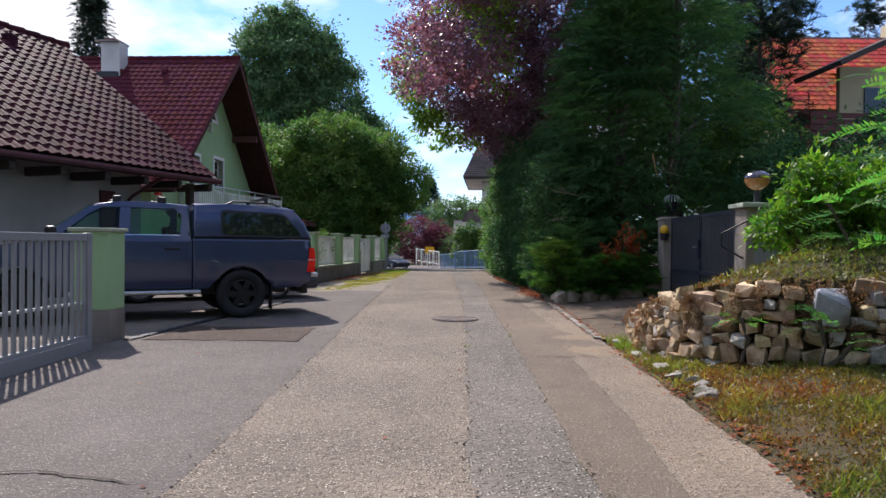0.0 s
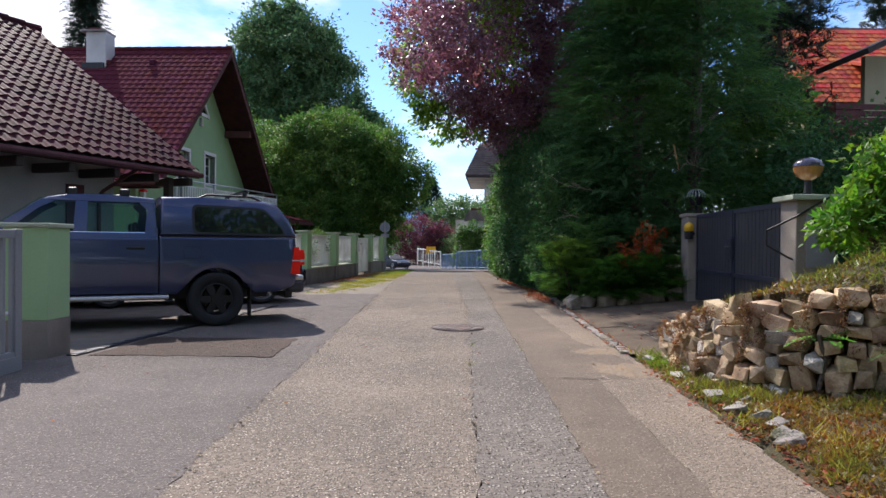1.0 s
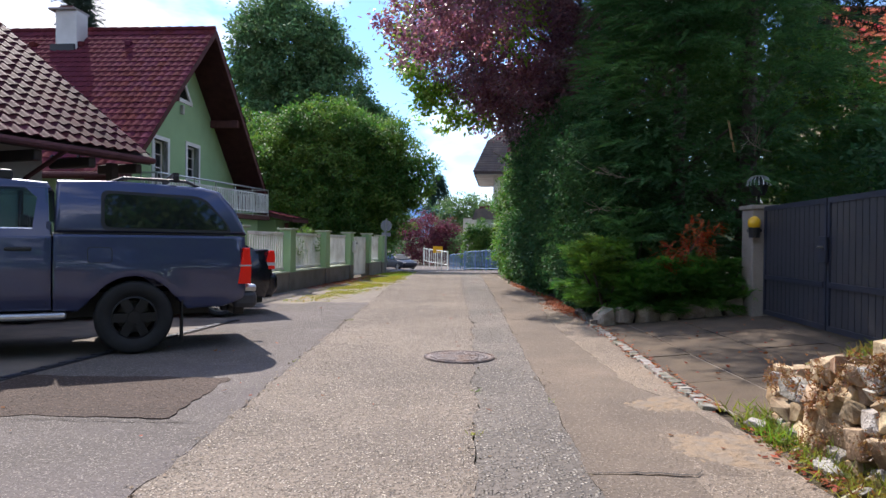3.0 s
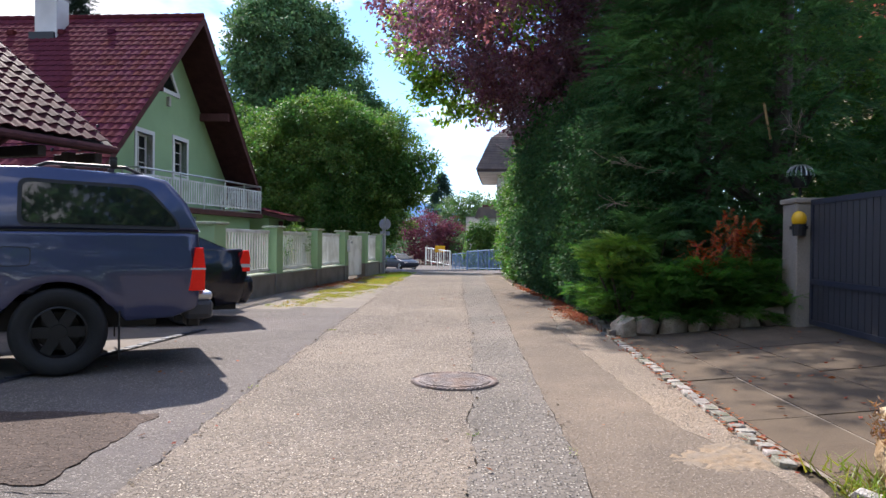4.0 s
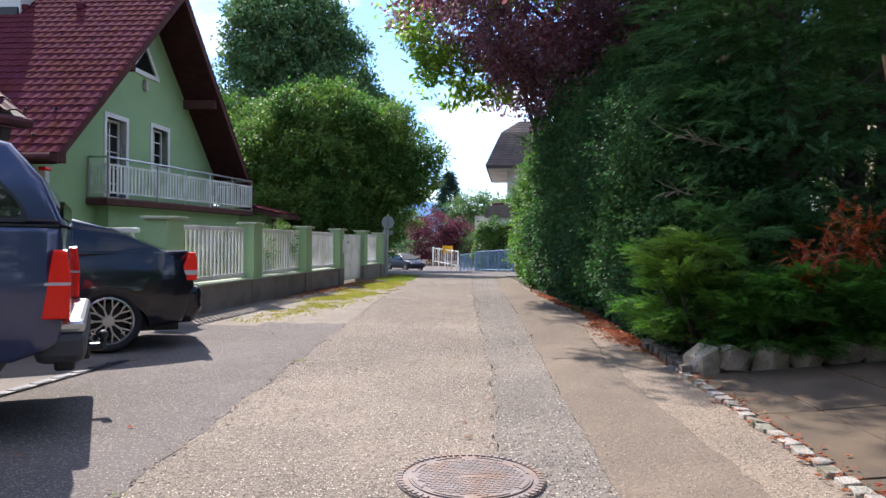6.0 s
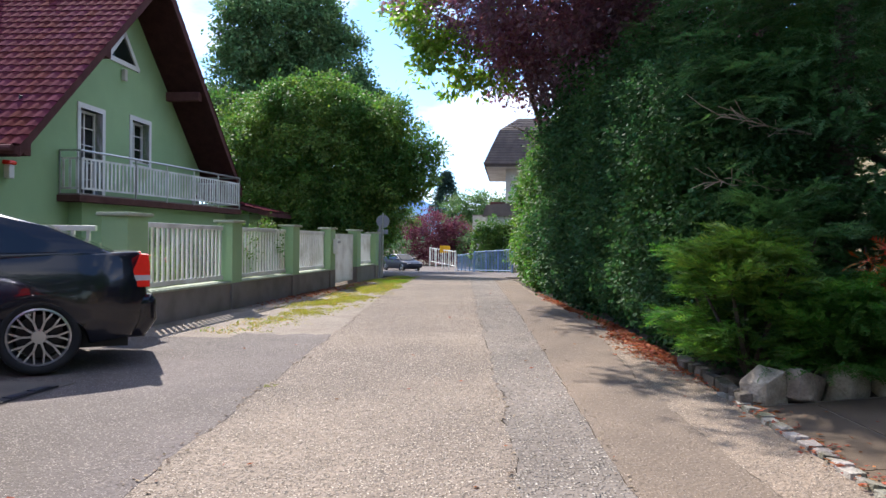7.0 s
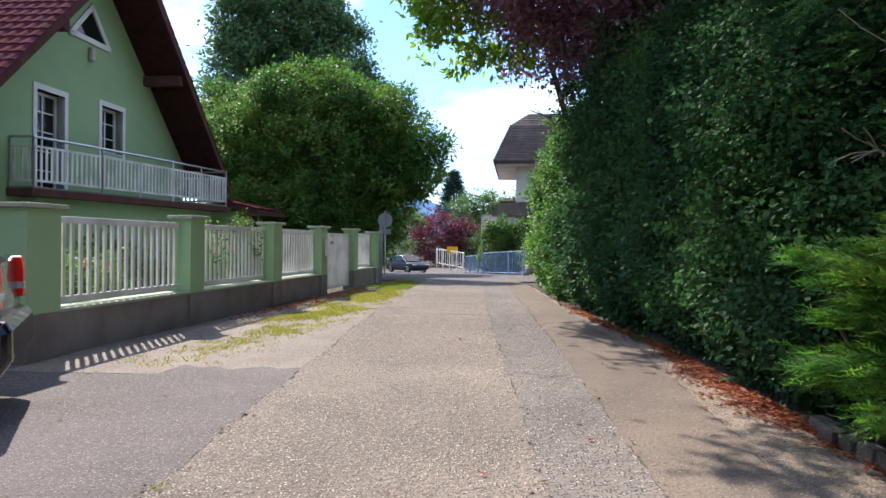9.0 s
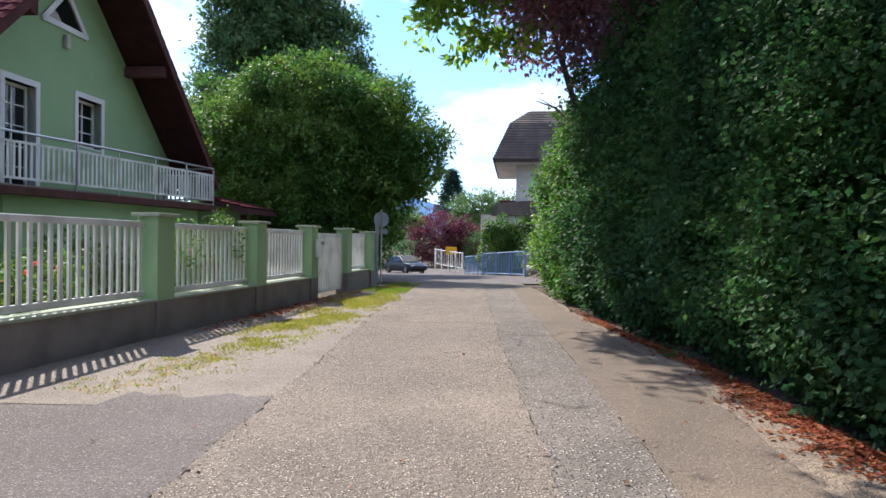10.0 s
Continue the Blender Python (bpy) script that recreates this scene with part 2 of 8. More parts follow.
SEDAN_PAINT = material("black_car_paint", (0.006, 0.007, 0.013), 0.25, 0.0, vary=0.1, scale=3, fine=30, bump=0, coat=0.7, spec=0.3)
FAR_CAR_PAINT = material("dark_blue_car_paint", (0.010, 0.016, 0.034), 0.35, 0.0, vary=0.1, bump=0, coat=0.0, spec=0.25)
RED_LAMP = material("red_lamp_plastic", (0.90, 0.022, 0.012), 0.25, vary=0.1, bump=0, coat=0.15, spec=0.25)
CLEAR_LAMP = material("clear_lamp_plastic", (0.5, 0.46, 0.46), 0.15, vary=0.05, bump=0, coat=0.6)
CHROME = material("chrome", (0.75, 0.75, 0.76), 0.12, 1.0, vary=0.05, bump=0)
ALLOY = material("silver_alloy", (0.55, 0.55, 0.56), 0.28, 0.9, vary=0.06, bump=0)
DARK_ALLOY = material("dark_steel_wheel", (0.025, 0.025, 0.027), 0.45, 0.6, vary=0.2, bump=0.1)
STONE = material("field_stone", (0.52, 0.395, 0.245), 0.92, vary=0.3, scale=7, fine=60, bump=0.6, dist=0.012, per_object=0.42, hue=0.014, tint=(0.23, 0.145, 0.075), tint_scale=5, tint_edges=(0.40, 0.60))
STONE_GREY = material("grey_field_stone", (0.43, 0.40, 0.35), 0.92, vary=0.3, scale=9, fine=70, bump=0.8, dist=0.02, per_object=0.25, tint=(0.28, 0.25, 0.21), tint_scale=5)
STONE_KERB = material("dirty_kerb_stone", (0.13, 0.11, 0.09), 0.95, vary=0.35, scale=9, fine=60, bump=0.8, dist=0.02, per_object=0.25, tint=(0.08, 0.07, 0.045), tint_scale=4)
STONE_BORDER = material("pale_border_boulder", (0.46, 0.39, 0.31), 0.95, vary=0.3, scale=6, fine=50, bump=0.7, dist=0.02, per_object=0.22, tint=(0.27, 0.21, 0.15), tint_scale=4)
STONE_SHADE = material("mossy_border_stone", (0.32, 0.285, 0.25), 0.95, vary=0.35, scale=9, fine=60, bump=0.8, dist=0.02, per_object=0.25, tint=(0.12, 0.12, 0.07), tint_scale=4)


def leaf_material(name, base, vary=0.35, translucent=0.35, rough=0.45, hue=0.03, tint=None, spec=0.4):
    return material(name, base, rough, vary=0.2, scale=1.2, fine=9, bump=0, island=vary, hue=hue, translucent=translucent, tint=tint, tint_scale=0.6, spec=spec)


LEAF_HORNBEAM = leaf_material("hornbeam_leaves", (0.070, 0.150, 0.034), tint=(0.115, 0.19, 0.04), translucent=0.30, rough=0.6, spec=0.25)
LEAF_ASH = leaf_material("tall_tree_leaves", (0.080, 0.155, 0.066), tint=(0.11, 0.18, 0.07), translucent=0.28, rough=0.6, spec=0.25)
LEAF_PURPLE = leaf_material("copper_beech_leaves", (0.165, 0.07, 0.09), translucent=0.48, rough=0.33, hue=0.05, tint=(0.12, 0.08, 0.10), spec=0.6)
LEAF_PURPLE_FAR = leaf_material("purple_bush_leaves", (0.125, 0.036, 0.05), translucent=0.3, rough=0.6, hue=0.03, tint=(0.085, 0.03, 0.05), spec=0.2)
# spruce green paled and blued, distance haze painted into the needles
LEAF_SPRUCE_FAR = leaf_material("hazed_far_spruce_needles", (0.045, 0.085, 0.062), translucent=0.2, rough=0.8, spec=0.1)
LEAF_GREENISH = leaf_material("young_walnut_leaves", (0.14, 0.225, 0.04), translucent=0.55)
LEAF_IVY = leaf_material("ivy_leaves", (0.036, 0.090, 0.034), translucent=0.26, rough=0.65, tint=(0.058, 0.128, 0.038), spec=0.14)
# lighter hedge green: sunlight on the far end is put into the leaf colour
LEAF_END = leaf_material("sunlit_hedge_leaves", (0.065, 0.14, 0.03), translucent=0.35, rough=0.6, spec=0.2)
LEAF_BRIGHT = leaf_material("bright_shrub_leaves", (0.10, 0.20, 0.03), translucent=0.45)
LEAF_CONIFER = leaf_material("conifer_sprays", (0.052, 0.120, 0.044), translucent=0.34, rough=0.6, tint=(0.082, 0.16, 0.046), spec=0.25)
LEAF_JUNIPER = leaf_material("juniper_sprays", (0.068, 0.165, 0.030), translucent=0.34, rough=0.6, tint=(0.115, 0.19, 0.032))
LEAF_SPRUCE = leaf_material("dark_spruce_needles", (0.018, 0.036, 0.022), translucent=0.1, rough=0.7)
LEAF_DRY = leaf_material("dry_rust_leaves", (0.26, 0.08, 0.032), translucent=0.2, rough=0.8, hue=0.02)
LEAF_RUST = leaf_material("rust_orange_needles", (0.34, 0.085, 0.028), translucent=0.25, rough=0.8, hue=0.02)
LEAF_SUMAC = leaf_material("sumac_leaflets", (0.09, 0.22, 0.045), translucent=0.45, vary=0.25)
LEAF_FAR = leaf_material("distant_leaves", (0.075, 0.14, 0.045), translucent=0.35)
GRASS = leaf_material("grass_blades", (0.12, 0.19, 0.03), translucent=0.4, hue=0.03, tint=(0.24, 0.20, 0.045))
GRASS_DRY = leaf_material("dry_yellow_grass", (0.31, 0.225, 0.055), translucent=0.4, hue=0.03, tint=(0.20, 0.24, 0.038))
SEDUM = leaf_material("sedum_mat", (0.125, 0.135, 0.03), translucent=0.3, hue=0.05, vary=0.45, tint=(0.19, 0.095, 0.028))
BANK_SOIL = material("mossy_bank_soil", (0.062, 0.052, 0.022), 0.98, vary=0.4, scale=8, fine=70, bump=0.8, dist=0.03, tint=(0.085, 0.055, 0.022), tint_scale=3)
ROSE = leaf_material("rose_petals", (0.62, 0.14, 0.21), translucent=0.3)


# ---- mesh helpers ----
def mesh_object(name, bm, mat, parent=None, smooth=False):
    me = bpy.data.meshes.new(name)
    bmesh.ops.recalc_face_normals(bm, faces=bm.faces[:])
    bm.to_mesh(me)
    bm.free()
    me.materials.append(mat)
    if smooth:
        me.polygons.foreach_set("use_smooth", [True] * len(me.polygons))
    ob = new(name, me)
    if parent:
        ob.parent = parent
    return ob


def part(name, bm, mat, parent, label="", smooth=False):
    ob = mesh_object(name, bm, mat, parent, smooth)
    if label:
        ob["label"] = label
    return ob


def thing(name, m, label, category, group="", kind=""):
    ob = new(name)
    ob.empty_display_size = 0.2
    ob.matrix_world = m
    return tagged(ob, label, category, group, kind)


def box(bm, x0, x1, y0, y1, z0, z1, m=None, bevel=0.0):
    r = bmesh.ops.create_cube(bm, size=1)
    t = Matrix.LocRotScale(((x0 + x1) / 2, (y0 + y1) / 2, (z0 + z1) / 2), None, (x1 - x0, y1 - y0, z1 - z0))
    bmesh.ops.transform(bm, matrix=(m @ t) if m else t, verts=r["verts"])
    if bevel:
        es = list({e for v in r["verts"] for e in v.link_edges})
        bmesh.ops.bevel(bm, geom=es, offset=bevel, segments=2, affect="EDGES", profile=0.5)
    return bm


def boxed(*a, **k):
    return box(bmesh.new(), *a, **k)


def rod(bm, a, b, r0, r1=None, seg=8):
    a, b = Vector(a), Vector(b)
    r = bmesh.ops.create_cone(bm, cap_ends=True, segments=seg, radius1=r0, radius2=r0 if r1 is None else r1, depth=(b - a).length)
    q = (b - a).to_track_quat("Z", "Y").to_matrix().to_4x4()
    bmesh.ops.transform(bm, matrix=Matrix.Translation((a + b) / 2) @ q, verts=r["verts"])
    return bm


def tube(bm, pts, r, seg=8):
    for a, b in zip(pts, pts[1:]):
        rod(bm, a, b, r, seg=seg)
    return bm


def prism(bm, pts, half, bevel=0.0, seg=3, rounded=None, centre=0.0, cuts=None):
    """A side outline (x, z) given width: half is a number or a function of x and z. The rim may be rounded.
    cuts: spacing of extra loops, so that a curved side follows its width smoothly."""
    hf = half if callable(half) else (lambda x, z: half)
    w = 1.0 if cuts else None
    a = [bm.verts.new((x, centre - (w or hf(x, z)), z)) for x, z in pts]
    b = [bm.verts.new((x, centre + (w or hf(x, z)), z)) for x, z in pts]
    fa, fb = bm.faces.new(a), bm.faces.new(b[::-1])
    n = len(pts)
    for i in range(n):
        bm.faces.new((a[i], a[(i + 1) % n], b[(i + 1) % n], b[i]))
    if bevel:
        es = [e for e in (*fa.edges, *fb.edges)]
        if rounded:
            es = [e for e in es if rounded((e.verts[0].co + e.verts[1].co) / 2)]
        bmesh.ops.bevel(bm, geom=es, offset=bevel, segments=seg, affect="EDGES", profile=0.5, clamp_overlap=True)
    if cuts:
        xs, zs = [p[0] for p in pts], [p[1] for p in pts]
        for lo, hi, ax in ((min(xs), max(xs), 0), (min(zs), max(zs), 2)):
            v = lo + cuts
            while v < hi:
                co, no = [0, 0, 0], [0, 0, 0]
                co[ax], no[ax] = v, 1
                bmesh.ops.bisect_plane(bm, geom=bm.verts[:] + bm.edges[:] + bm.faces[:], plane_co=co, plane_no=no)
                v += cuts * (1.6 if ax == 0 else 1)
        for q in bm.verts:
            q.co.y = centre + (q.co.y - centre) * hf(q.co.x, q.co.z)
    return bm


def soft_shade(ob, angle=32):
    """Smooth shading with crisp creases."""
    ob.data.polygons.foreach_set("use_smooth", [True] * len(ob.data.polygons))
    ob.data.set_sharp_from_angle(angle=radians(angle))
    return ob


def plate(bm, pts, z0, z1):
    """A flat sheet of given outline (x, y), with thickness."""
    a = [bm.verts.new((x, y, z0)) for x, y in pts]
    b = [bm.verts.new((x, y, z1)) for x, y in pts]
    bm.faces.new(a[::-1])
    bm.faces.new(b)
    n = len(pts)
    for i in range(n):
        bm.faces.new((a[i], a[(i + 1) % n], b[(i + 1) % n], b[i]))
    return bm


def arc(cx, cz, r, a0, a1, n):
    return [(cx + r * math.cos(radians(a0 + (a1 - a0) * i / n)), cz + r * math.sin(radians(a0 + (a1 - a0) * i / n))) for i in range(n + 1)]


def raw_mesh(name, verts, faces, mat, parent=None):
    """verts (n, 3) and faces (m, k) as arrays."""
    me = bpy.data.meshes.new(name)
    verts, faces = np.asarray(verts, np.float32), np.asarray(faces, np.int32)
    k = faces.shape[1]
    me.vertices.add(len(verts))
    me.vertices.foreach_set("co", verts.ravel())
    me.loops.add(faces.size)
    me.loops.foreach_set("vertex_index", faces.ravel())
    me.polygons.add(len(faces))
    me.polygons.foreach_set("loop_start", np.arange(0, faces.size, k, dtype=np.int32))
    me.polygons.foreach_set("loop_total", np.full(len(faces), k, np.int32))
    me.update(calc_edges=True)
    me.polygons.foreach_set("use_smooth", np.zeros(len(faces), bool))
    me.materials.append(mat)
    ob = new(name, me)
    if parent:
        ob.parent = parent
    return ob


def unit(v):
    return v / np.maximum(np.linalg.norm(v, axis=1, keepdims=True), 1e-6)


def leaves(name, at, along, face, length, width, mat, parent=None, fold=0.12):
    """One pointed, slightly folded leaf for every row: two four-sided halves that share the midrib."""
    n = len(at)
    along, face = unit(along), unit(face)
    side = unit(np.cross(along, face))
    face = np.cross(side, along)
    length = np.broadcast_to(np.asarray(length, float), n)[:, None]
    width = np.broadcast_to(np.asarray(width, float), n)[:, None]
    base, tip = at, at + along * length
    if fold == "needle":
        verts = np.stack([base - side * width * 0.5, tip, base + side * width * 0.5], 1).reshape(-1, 3)
        return raw_mesh(name, verts, np.arange(3 * n).reshape(-1, 3), mat, parent)
    if fold is None:
        mid = at + along * length * 0.42
        verts = np.stack([base, mid + side * width * 0.5, tip, mid - side * width * 0.5], 1).reshape(-1, 3)
        return raw_mesh(name, verts, np.arange(4 * n).reshape(-1, 4), mat, parent)
    mid = at + along * length * 0.45
    lo = mid - face * width * fold
    l_, r_ = mid + side * width * 0.5, mid - side * width * 0.5
    verts = np.stack([base, l_, tip, r_, lo], 1).reshape(-1, 3)
    i = np.arange(n)[:, None] * 5
    faces = np.concatenate([i + np.array([[0, 4, 2, 1]]), i + np.array([[0, 3, 2, 4]])], 1).reshape(-1, 4)
    return raw_mesh(name, verts, faces, mat, parent)


def ball(rng, n):
    return unit(rng.normal(size=(n, 3)))


def cluster(rng, blobs, clumps, per, clump_r, shell=0.55):
    """Leaf places grouped in clumps over and inside a union of ellipsoids (cx, cy, cz, rx, ry, rz). Returns places and outward ways."""
    blobs = np.asarray(blobs, float)
    vol = (blobs[:, 3] * blobs[:, 4] * blobs[:, 5]) ** (2 / 3)
    pick = rng.choice(len(blobs), clumps, p=vol / vol.sum())
    d = ball(rng, clumps)
    r = shell + (1 - shell) * rng.random((clumps, 1)) ** 0.6
    lump = np.sin(d[:, :1] * 5.1 + pick[:, None]) * np.sin(d[:, 1:2] * 4.3 + 2 * pick[:, None]) + 0.6 * np.sin(d[:, 2:] * 7.7 + d[:, :1] * 3.9)
    r = r * (1 + 0.08 * rng.normal(size=(clumps, 1)) + 0.13 * lump)
    c = blobs[pick, :3] + d * blobs[pick, 3:] * r
    out = unit(d / blobs[pick, 3:])
    k = rng.poisson(per, clumps).clip(3)
    idx = np.repeat(np.arange(clumps), k)
    size = clump_r * (0.6 + 0.8 * rng.random(clumps))
    off = rng.normal(size=(len(idx), 3)) * size[idx, None] * 0.5
    off[:, 2] *= 0.7
    return c[idx] + off, unit(out[idx] + 0.5 * unit(off))


def crown(name, blobs, clumps, per, clump_r, length, width, mat, parent, seed, droop=0.25, shell=0.55, fold=None):
    rng = np.random.default_rng(seed)
    at, out = cluster(rng, blobs, clumps, per, clump_r, shell)
    n = len(at)
    along = unit(out + 0.9 * rng.normal(size=(n, 3)) - np.array([0, 0, droop]))
    face = unit(np.array([0, 0, 1.0]) + 0.6 * out + 0.6 * rng.normal(size=(n, 3)))
    s = (0.65 + 0.7 * rng.random(n))
    return leaves(name, at, along, face, length * s, width * s, mat, parent, fold)


def trunk_and_limbs(parent, base, height, r, limbs, spread, seed, mat=BARK, lean=(0, 0), start=0.35):
    """A tapered, slightly bent trunk and its limbs with side branches, in the tree's own space."""
    rng = random.Random(seed)
    bm = bmesh.new()
    steps, pts = 7, []
    for i in range(steps + 1):
        f = i / steps
        pts.append(Vector((base[0] + lean[0] * f + rng.uniform(-.1, .1) * f, base[1] + lean[1] * f + rng.uniform(-.1, .1) * f, base[2] + height * f)))
    for i in range(steps):
        rod(bm, pts[i], pts[i + 1] + (pts[i + 1] - pts[i]) * 0.04, r * (1 - 0.85 * i / steps), r * (1 - 0.85 * (i + 1) / steps), 10)
    part("trunk", bm, mat, parent)
    for j in range(limbs):
        f = start + (1 - start) * j / limbs
        k = min(int(f * steps), steps - 1)
        a = pts[k].lerp(pts[k + 1], f * steps - k)
        az = j * 2.4 + rng.uniform(-.4, .4)
        ln = spread * (1.05 - 0.55 * f) * rng.uniform(.75, 1.1)
        b = a + Vector((math.cos(az) * ln * .6, math.sin(az) * ln * .6, ln * .45))
        c = b + Vector((math.cos(az) * ln * .45, math.sin(az) * ln * .45, ln * .18))
        bm = bmesh.new()
        rr = r * (1 - 0.85 * f) * 0.55
        rod(bm, a, b, rr, rr * .6, 6)
        rod(bm, b, c, rr * .6, rr * .2, 6)
        for q in range(3):
            s = a.lerp(b, rng.uniform(.5, 1))
            rod(bm, s, s + Vector((rng.uniform(-1, 1), rng.uniform(-1, 1), rng.uniform(.1, .9))) * ln * .35, rr * .35, rr * .1, 5)
        part("limb", bm, mat, parent)


# ---- ground and road ----
def gz(y):
    """Height of the ground along the road: level, then a gentle fall beyond the crest."""
    return -1.35 * min(max((y - 29.0) / 40.0, 0.0), 1.0) ** 1.2


def at_y(table, jag=0.0, seed=0):
    ys, xs = [p[0] for p in table], [p[1] for p in table]
    return lambda y: float(np.interp(y, ys, xs)) + (jag * (noise.noise((y * 1.4, seed, 0)) + 0.7 * noise.noise((y * 5, seed, 3)) + 0.35 * noise.noise((y * 14, seed, 5))) if jag else 0.0)


def strip(name, left, right, y0, y1, mat, label, z=0.0, step=0.12, cross=8, gap=0.0024, seed=1, kind="structure", category="road", ends=(0, 0), thick=0.05):
    """A paved strip between two lines, with slight unevenness and sides that show in the joints, which open and close."""
    n = int((y1 - y0) / step)
    vs, fs = [], []
    for i in range(n + 1):
        y = y0 + (y1 - y0) * i / n
        g = gap * (0.25 + 2.6 * max(0.0, noise.noise((y * 2.1, 3, seed))) + 1.2 * max(0.0, noise.noise((y * 9, 6, seed))))
        a, b = left(y) + g, right(y) - g
        row = [(a, -thick), (a, 0.0)] + [(a + (b - a) * j / cross, None) for j in range(cross + 1)] + [(b, 0.0), (b, -thick)]
        for x, h in row:
            yy = y + (ends[0] if i == 0 else ends[1] if i == n else 0) * noise.noise((x * 4, seed, 7))
            vs.append((x, yy, gz(y) + z + (h or 0.0) + (0.006 * noise.noise((x * 1.1, y * 0.9, 1)) if h != -thick else 0)))
    w = cross + 5
    for i in range(n):
        for j in range(w - 1):
            if j in (1, w - 3):
                continue
            k = i * w + j
            fs.append((k, k + 1, k + w + 1, k + w))
    ob = raw_mesh(name, vs, fs, mat)
    ob.data.polygons.foreach_set("use_smooth", np.ones(len(fs), bool))
    return tagged(ob, label, category, "", kind)


def sheet(name, xs, ys, height, mat, keep=lambda x, y: True):
    vs = [(x, y, height(x, y)) for y in ys for x in xs]
    w = len(xs)
    fs = [(j * w + i, j * w + i + 1, (j + 1) * w + i + 1, (j + 1) * w + i) for j in range(len(ys) - 1) for i in range(w - 1)
          if keep((xs[i] + xs[i + 1]) / 2, (ys[j] + ys[j + 1]) / 2)]
    return raw_mesh(name, vs, fs, mat)


g_x = [-2500, -900, -300, -120, -60, -30, -15, -8, -4, -2, 0, 2, 4, 8, 15, 30, 60, 120, 300, 900, 2500]
g_y = [-600, -200, -60, -20, -8, 0, 10, 20] + list(range(26, 72, 2)) + [75, 100, 150, 300, 600, 1200, 3000]
ground = sheet("ground", g_x, g_y, lambda x, y: gz(y) - 0.045, EARTH)
tagged(ground, "dark earth ground under road and gardens", "ground", "", "structure")

seam_left = at_y([(-6, -1.2), (3.3, -1.30), (8.2, -1.36), (13.3, -1.46), (17, -1.5), (26, -1.62), (40, -1.7)], 0.05, 1)
seam_inner = at_y([(-6, 0.05), (3.3, 0.14), (8.7, 0.30), (13.8, 0.42), (20, 0.37), (30, 0.40)], 0.055, 2)
seam_outer = at_y([(-6, 0.72), (3.3, 0.77), (8.7, 0.88), (13, 0.93), (18.7, 1.05), (30, 1.15)], 0.035, 3)
edge_right = at_y([(-6, 1.70), (3.5, 1.80), (6.8, 1.93), (10.3, 2.06), (13, 2.12), (16, 2.2), (19, 2.2), (21, 2.0), (24, 1.85), (34, 1.75)], 0.05, 4)
strip("road", seam_left, seam_inner, -6, 22.3, ASPHALT_MAIN, "pale worn asphalt lane with exposed stone chips", seed=1)
strip("road", seam_left, seam_inner, 22.33, 35, ASPHALT_MAIN, "pale worn asphalt lane beyond a cross crack", seed=2)
strip("road", seam_inner, seam_outer, -6, 21.0, ASPHALT_STRIP, "grey repaired asphalt strip along the lane", seed=3, cross=4)
strip("road", seam_inner, seam_outer, 21.03, 35, ASPHALT_STRIP, "grey repaired asphalt strip beyond a crack", seed=4, cross=4)
pale_line = at_y([(-6, 1.02), (3.2, 1.19), (5.0, 1.31), (7.4, 1.37)], 0.03, 12)
strip("road", seam_outer, pale_line, -6, 7.33, ASPHALT_SIDE, "smooth brown asphalt margin before a cross crack", seed=5, cross=5, gap=0.001)
strip("road", pale_line, edge_right, -6, 7.55, ASPHALT_PALE, "pale sandy asphalt edge along the planted bank", seed=9, cross=5, ends=(0, 0.10), gap=0.001)
side_split = at_y([(7, 1.95), (8.4, 1.9), (10, 1.62), (14, 1.60), (18, 1.9), (24, 1.75), (36, 1.7)], 0.06, 8)
strip("road", seam_outer, side_split, 7.338, 35, ASPHALT_SIDE, "smooth brown asphalt margin of the lane", seed=6, cross=5)
strip("road", side_split, edge_right, 7.6, 35, ASPHALT_PALE, "narrow pale asphalt edge beside cobbles and hedge", seed=8, cross=4, ends=(0.06, 0), gap=0.002)
strip("road", lambda y: -14.0 + (y - 35) * 0.2, lambda y: 3.0 + (y - 35) * 0.03, 35, 80, ASPHALT_APRON, "grey asphalt crossroads lying below the crest", step=1.5, seed=7, cross=14)

strip("parking_apron", lambda y: -6.5, seam_left, -6, 8.24, ASPHALT_APRON, "old grey asphalt apron beside the lane", category="pavement", seed=11, cross=12)
strip("parking_apron", lambda y: -3.72 + 0.12 * (y - 8.3), seam_left, 8.24, 9.775, ASPHALT_APRON, "grey asphalt round a brown patch", category="pavement", seed=12, cross=12)
pts = []
for i in range(120):
    f = i / 30
    x, y = ((-3.62 + 1.86 * f, 8.33), (-1.76, 8.33 + 1.36 * (f - 1)), (-1.76 - 1.78 * (f - 2), 9.69), (-3.54 - 0.08 * (f - 3), 9.69 - 1.36 * (f - 3)))[min(int(f), 3)]
    pts.append((x + 0.05 * noise.noise((x * 4, y * 4, 1)) + 0.03 * noise.noise((x * 14, y * 14, 2)), y + 0.05 * noise.noise((x * 4, y * 4, 5)) + 0.03 * noise.noise((x * 14, y * 14, 6))))
tagged(mesh_object("asphalt_patch", plate(bmesh.new(), pts, -0.03, 0.0075), PATCH), "brown gravelly repair patch in the grey asphalt", "pavement", "", "structure")
strip("concrete_forecourt", lambda y: -12.0, lambda y: -3.74 + 0.12 * (y - 8.3), 8.20, 14.24, SLAB, "pale concrete forecourt under the parked cars", category="pavement", z=-0.003, seed=14, cross=10)
strip("parking_apron", lambda y: -3.72 + 0.12 * (y - 8.3), seam_left, 9.775, 17.28, ASPHALT_APRON, "old grey asphalt where the cars are parked", category="pavement", seed=15, cross=24, ends=(0.0, 0.22))
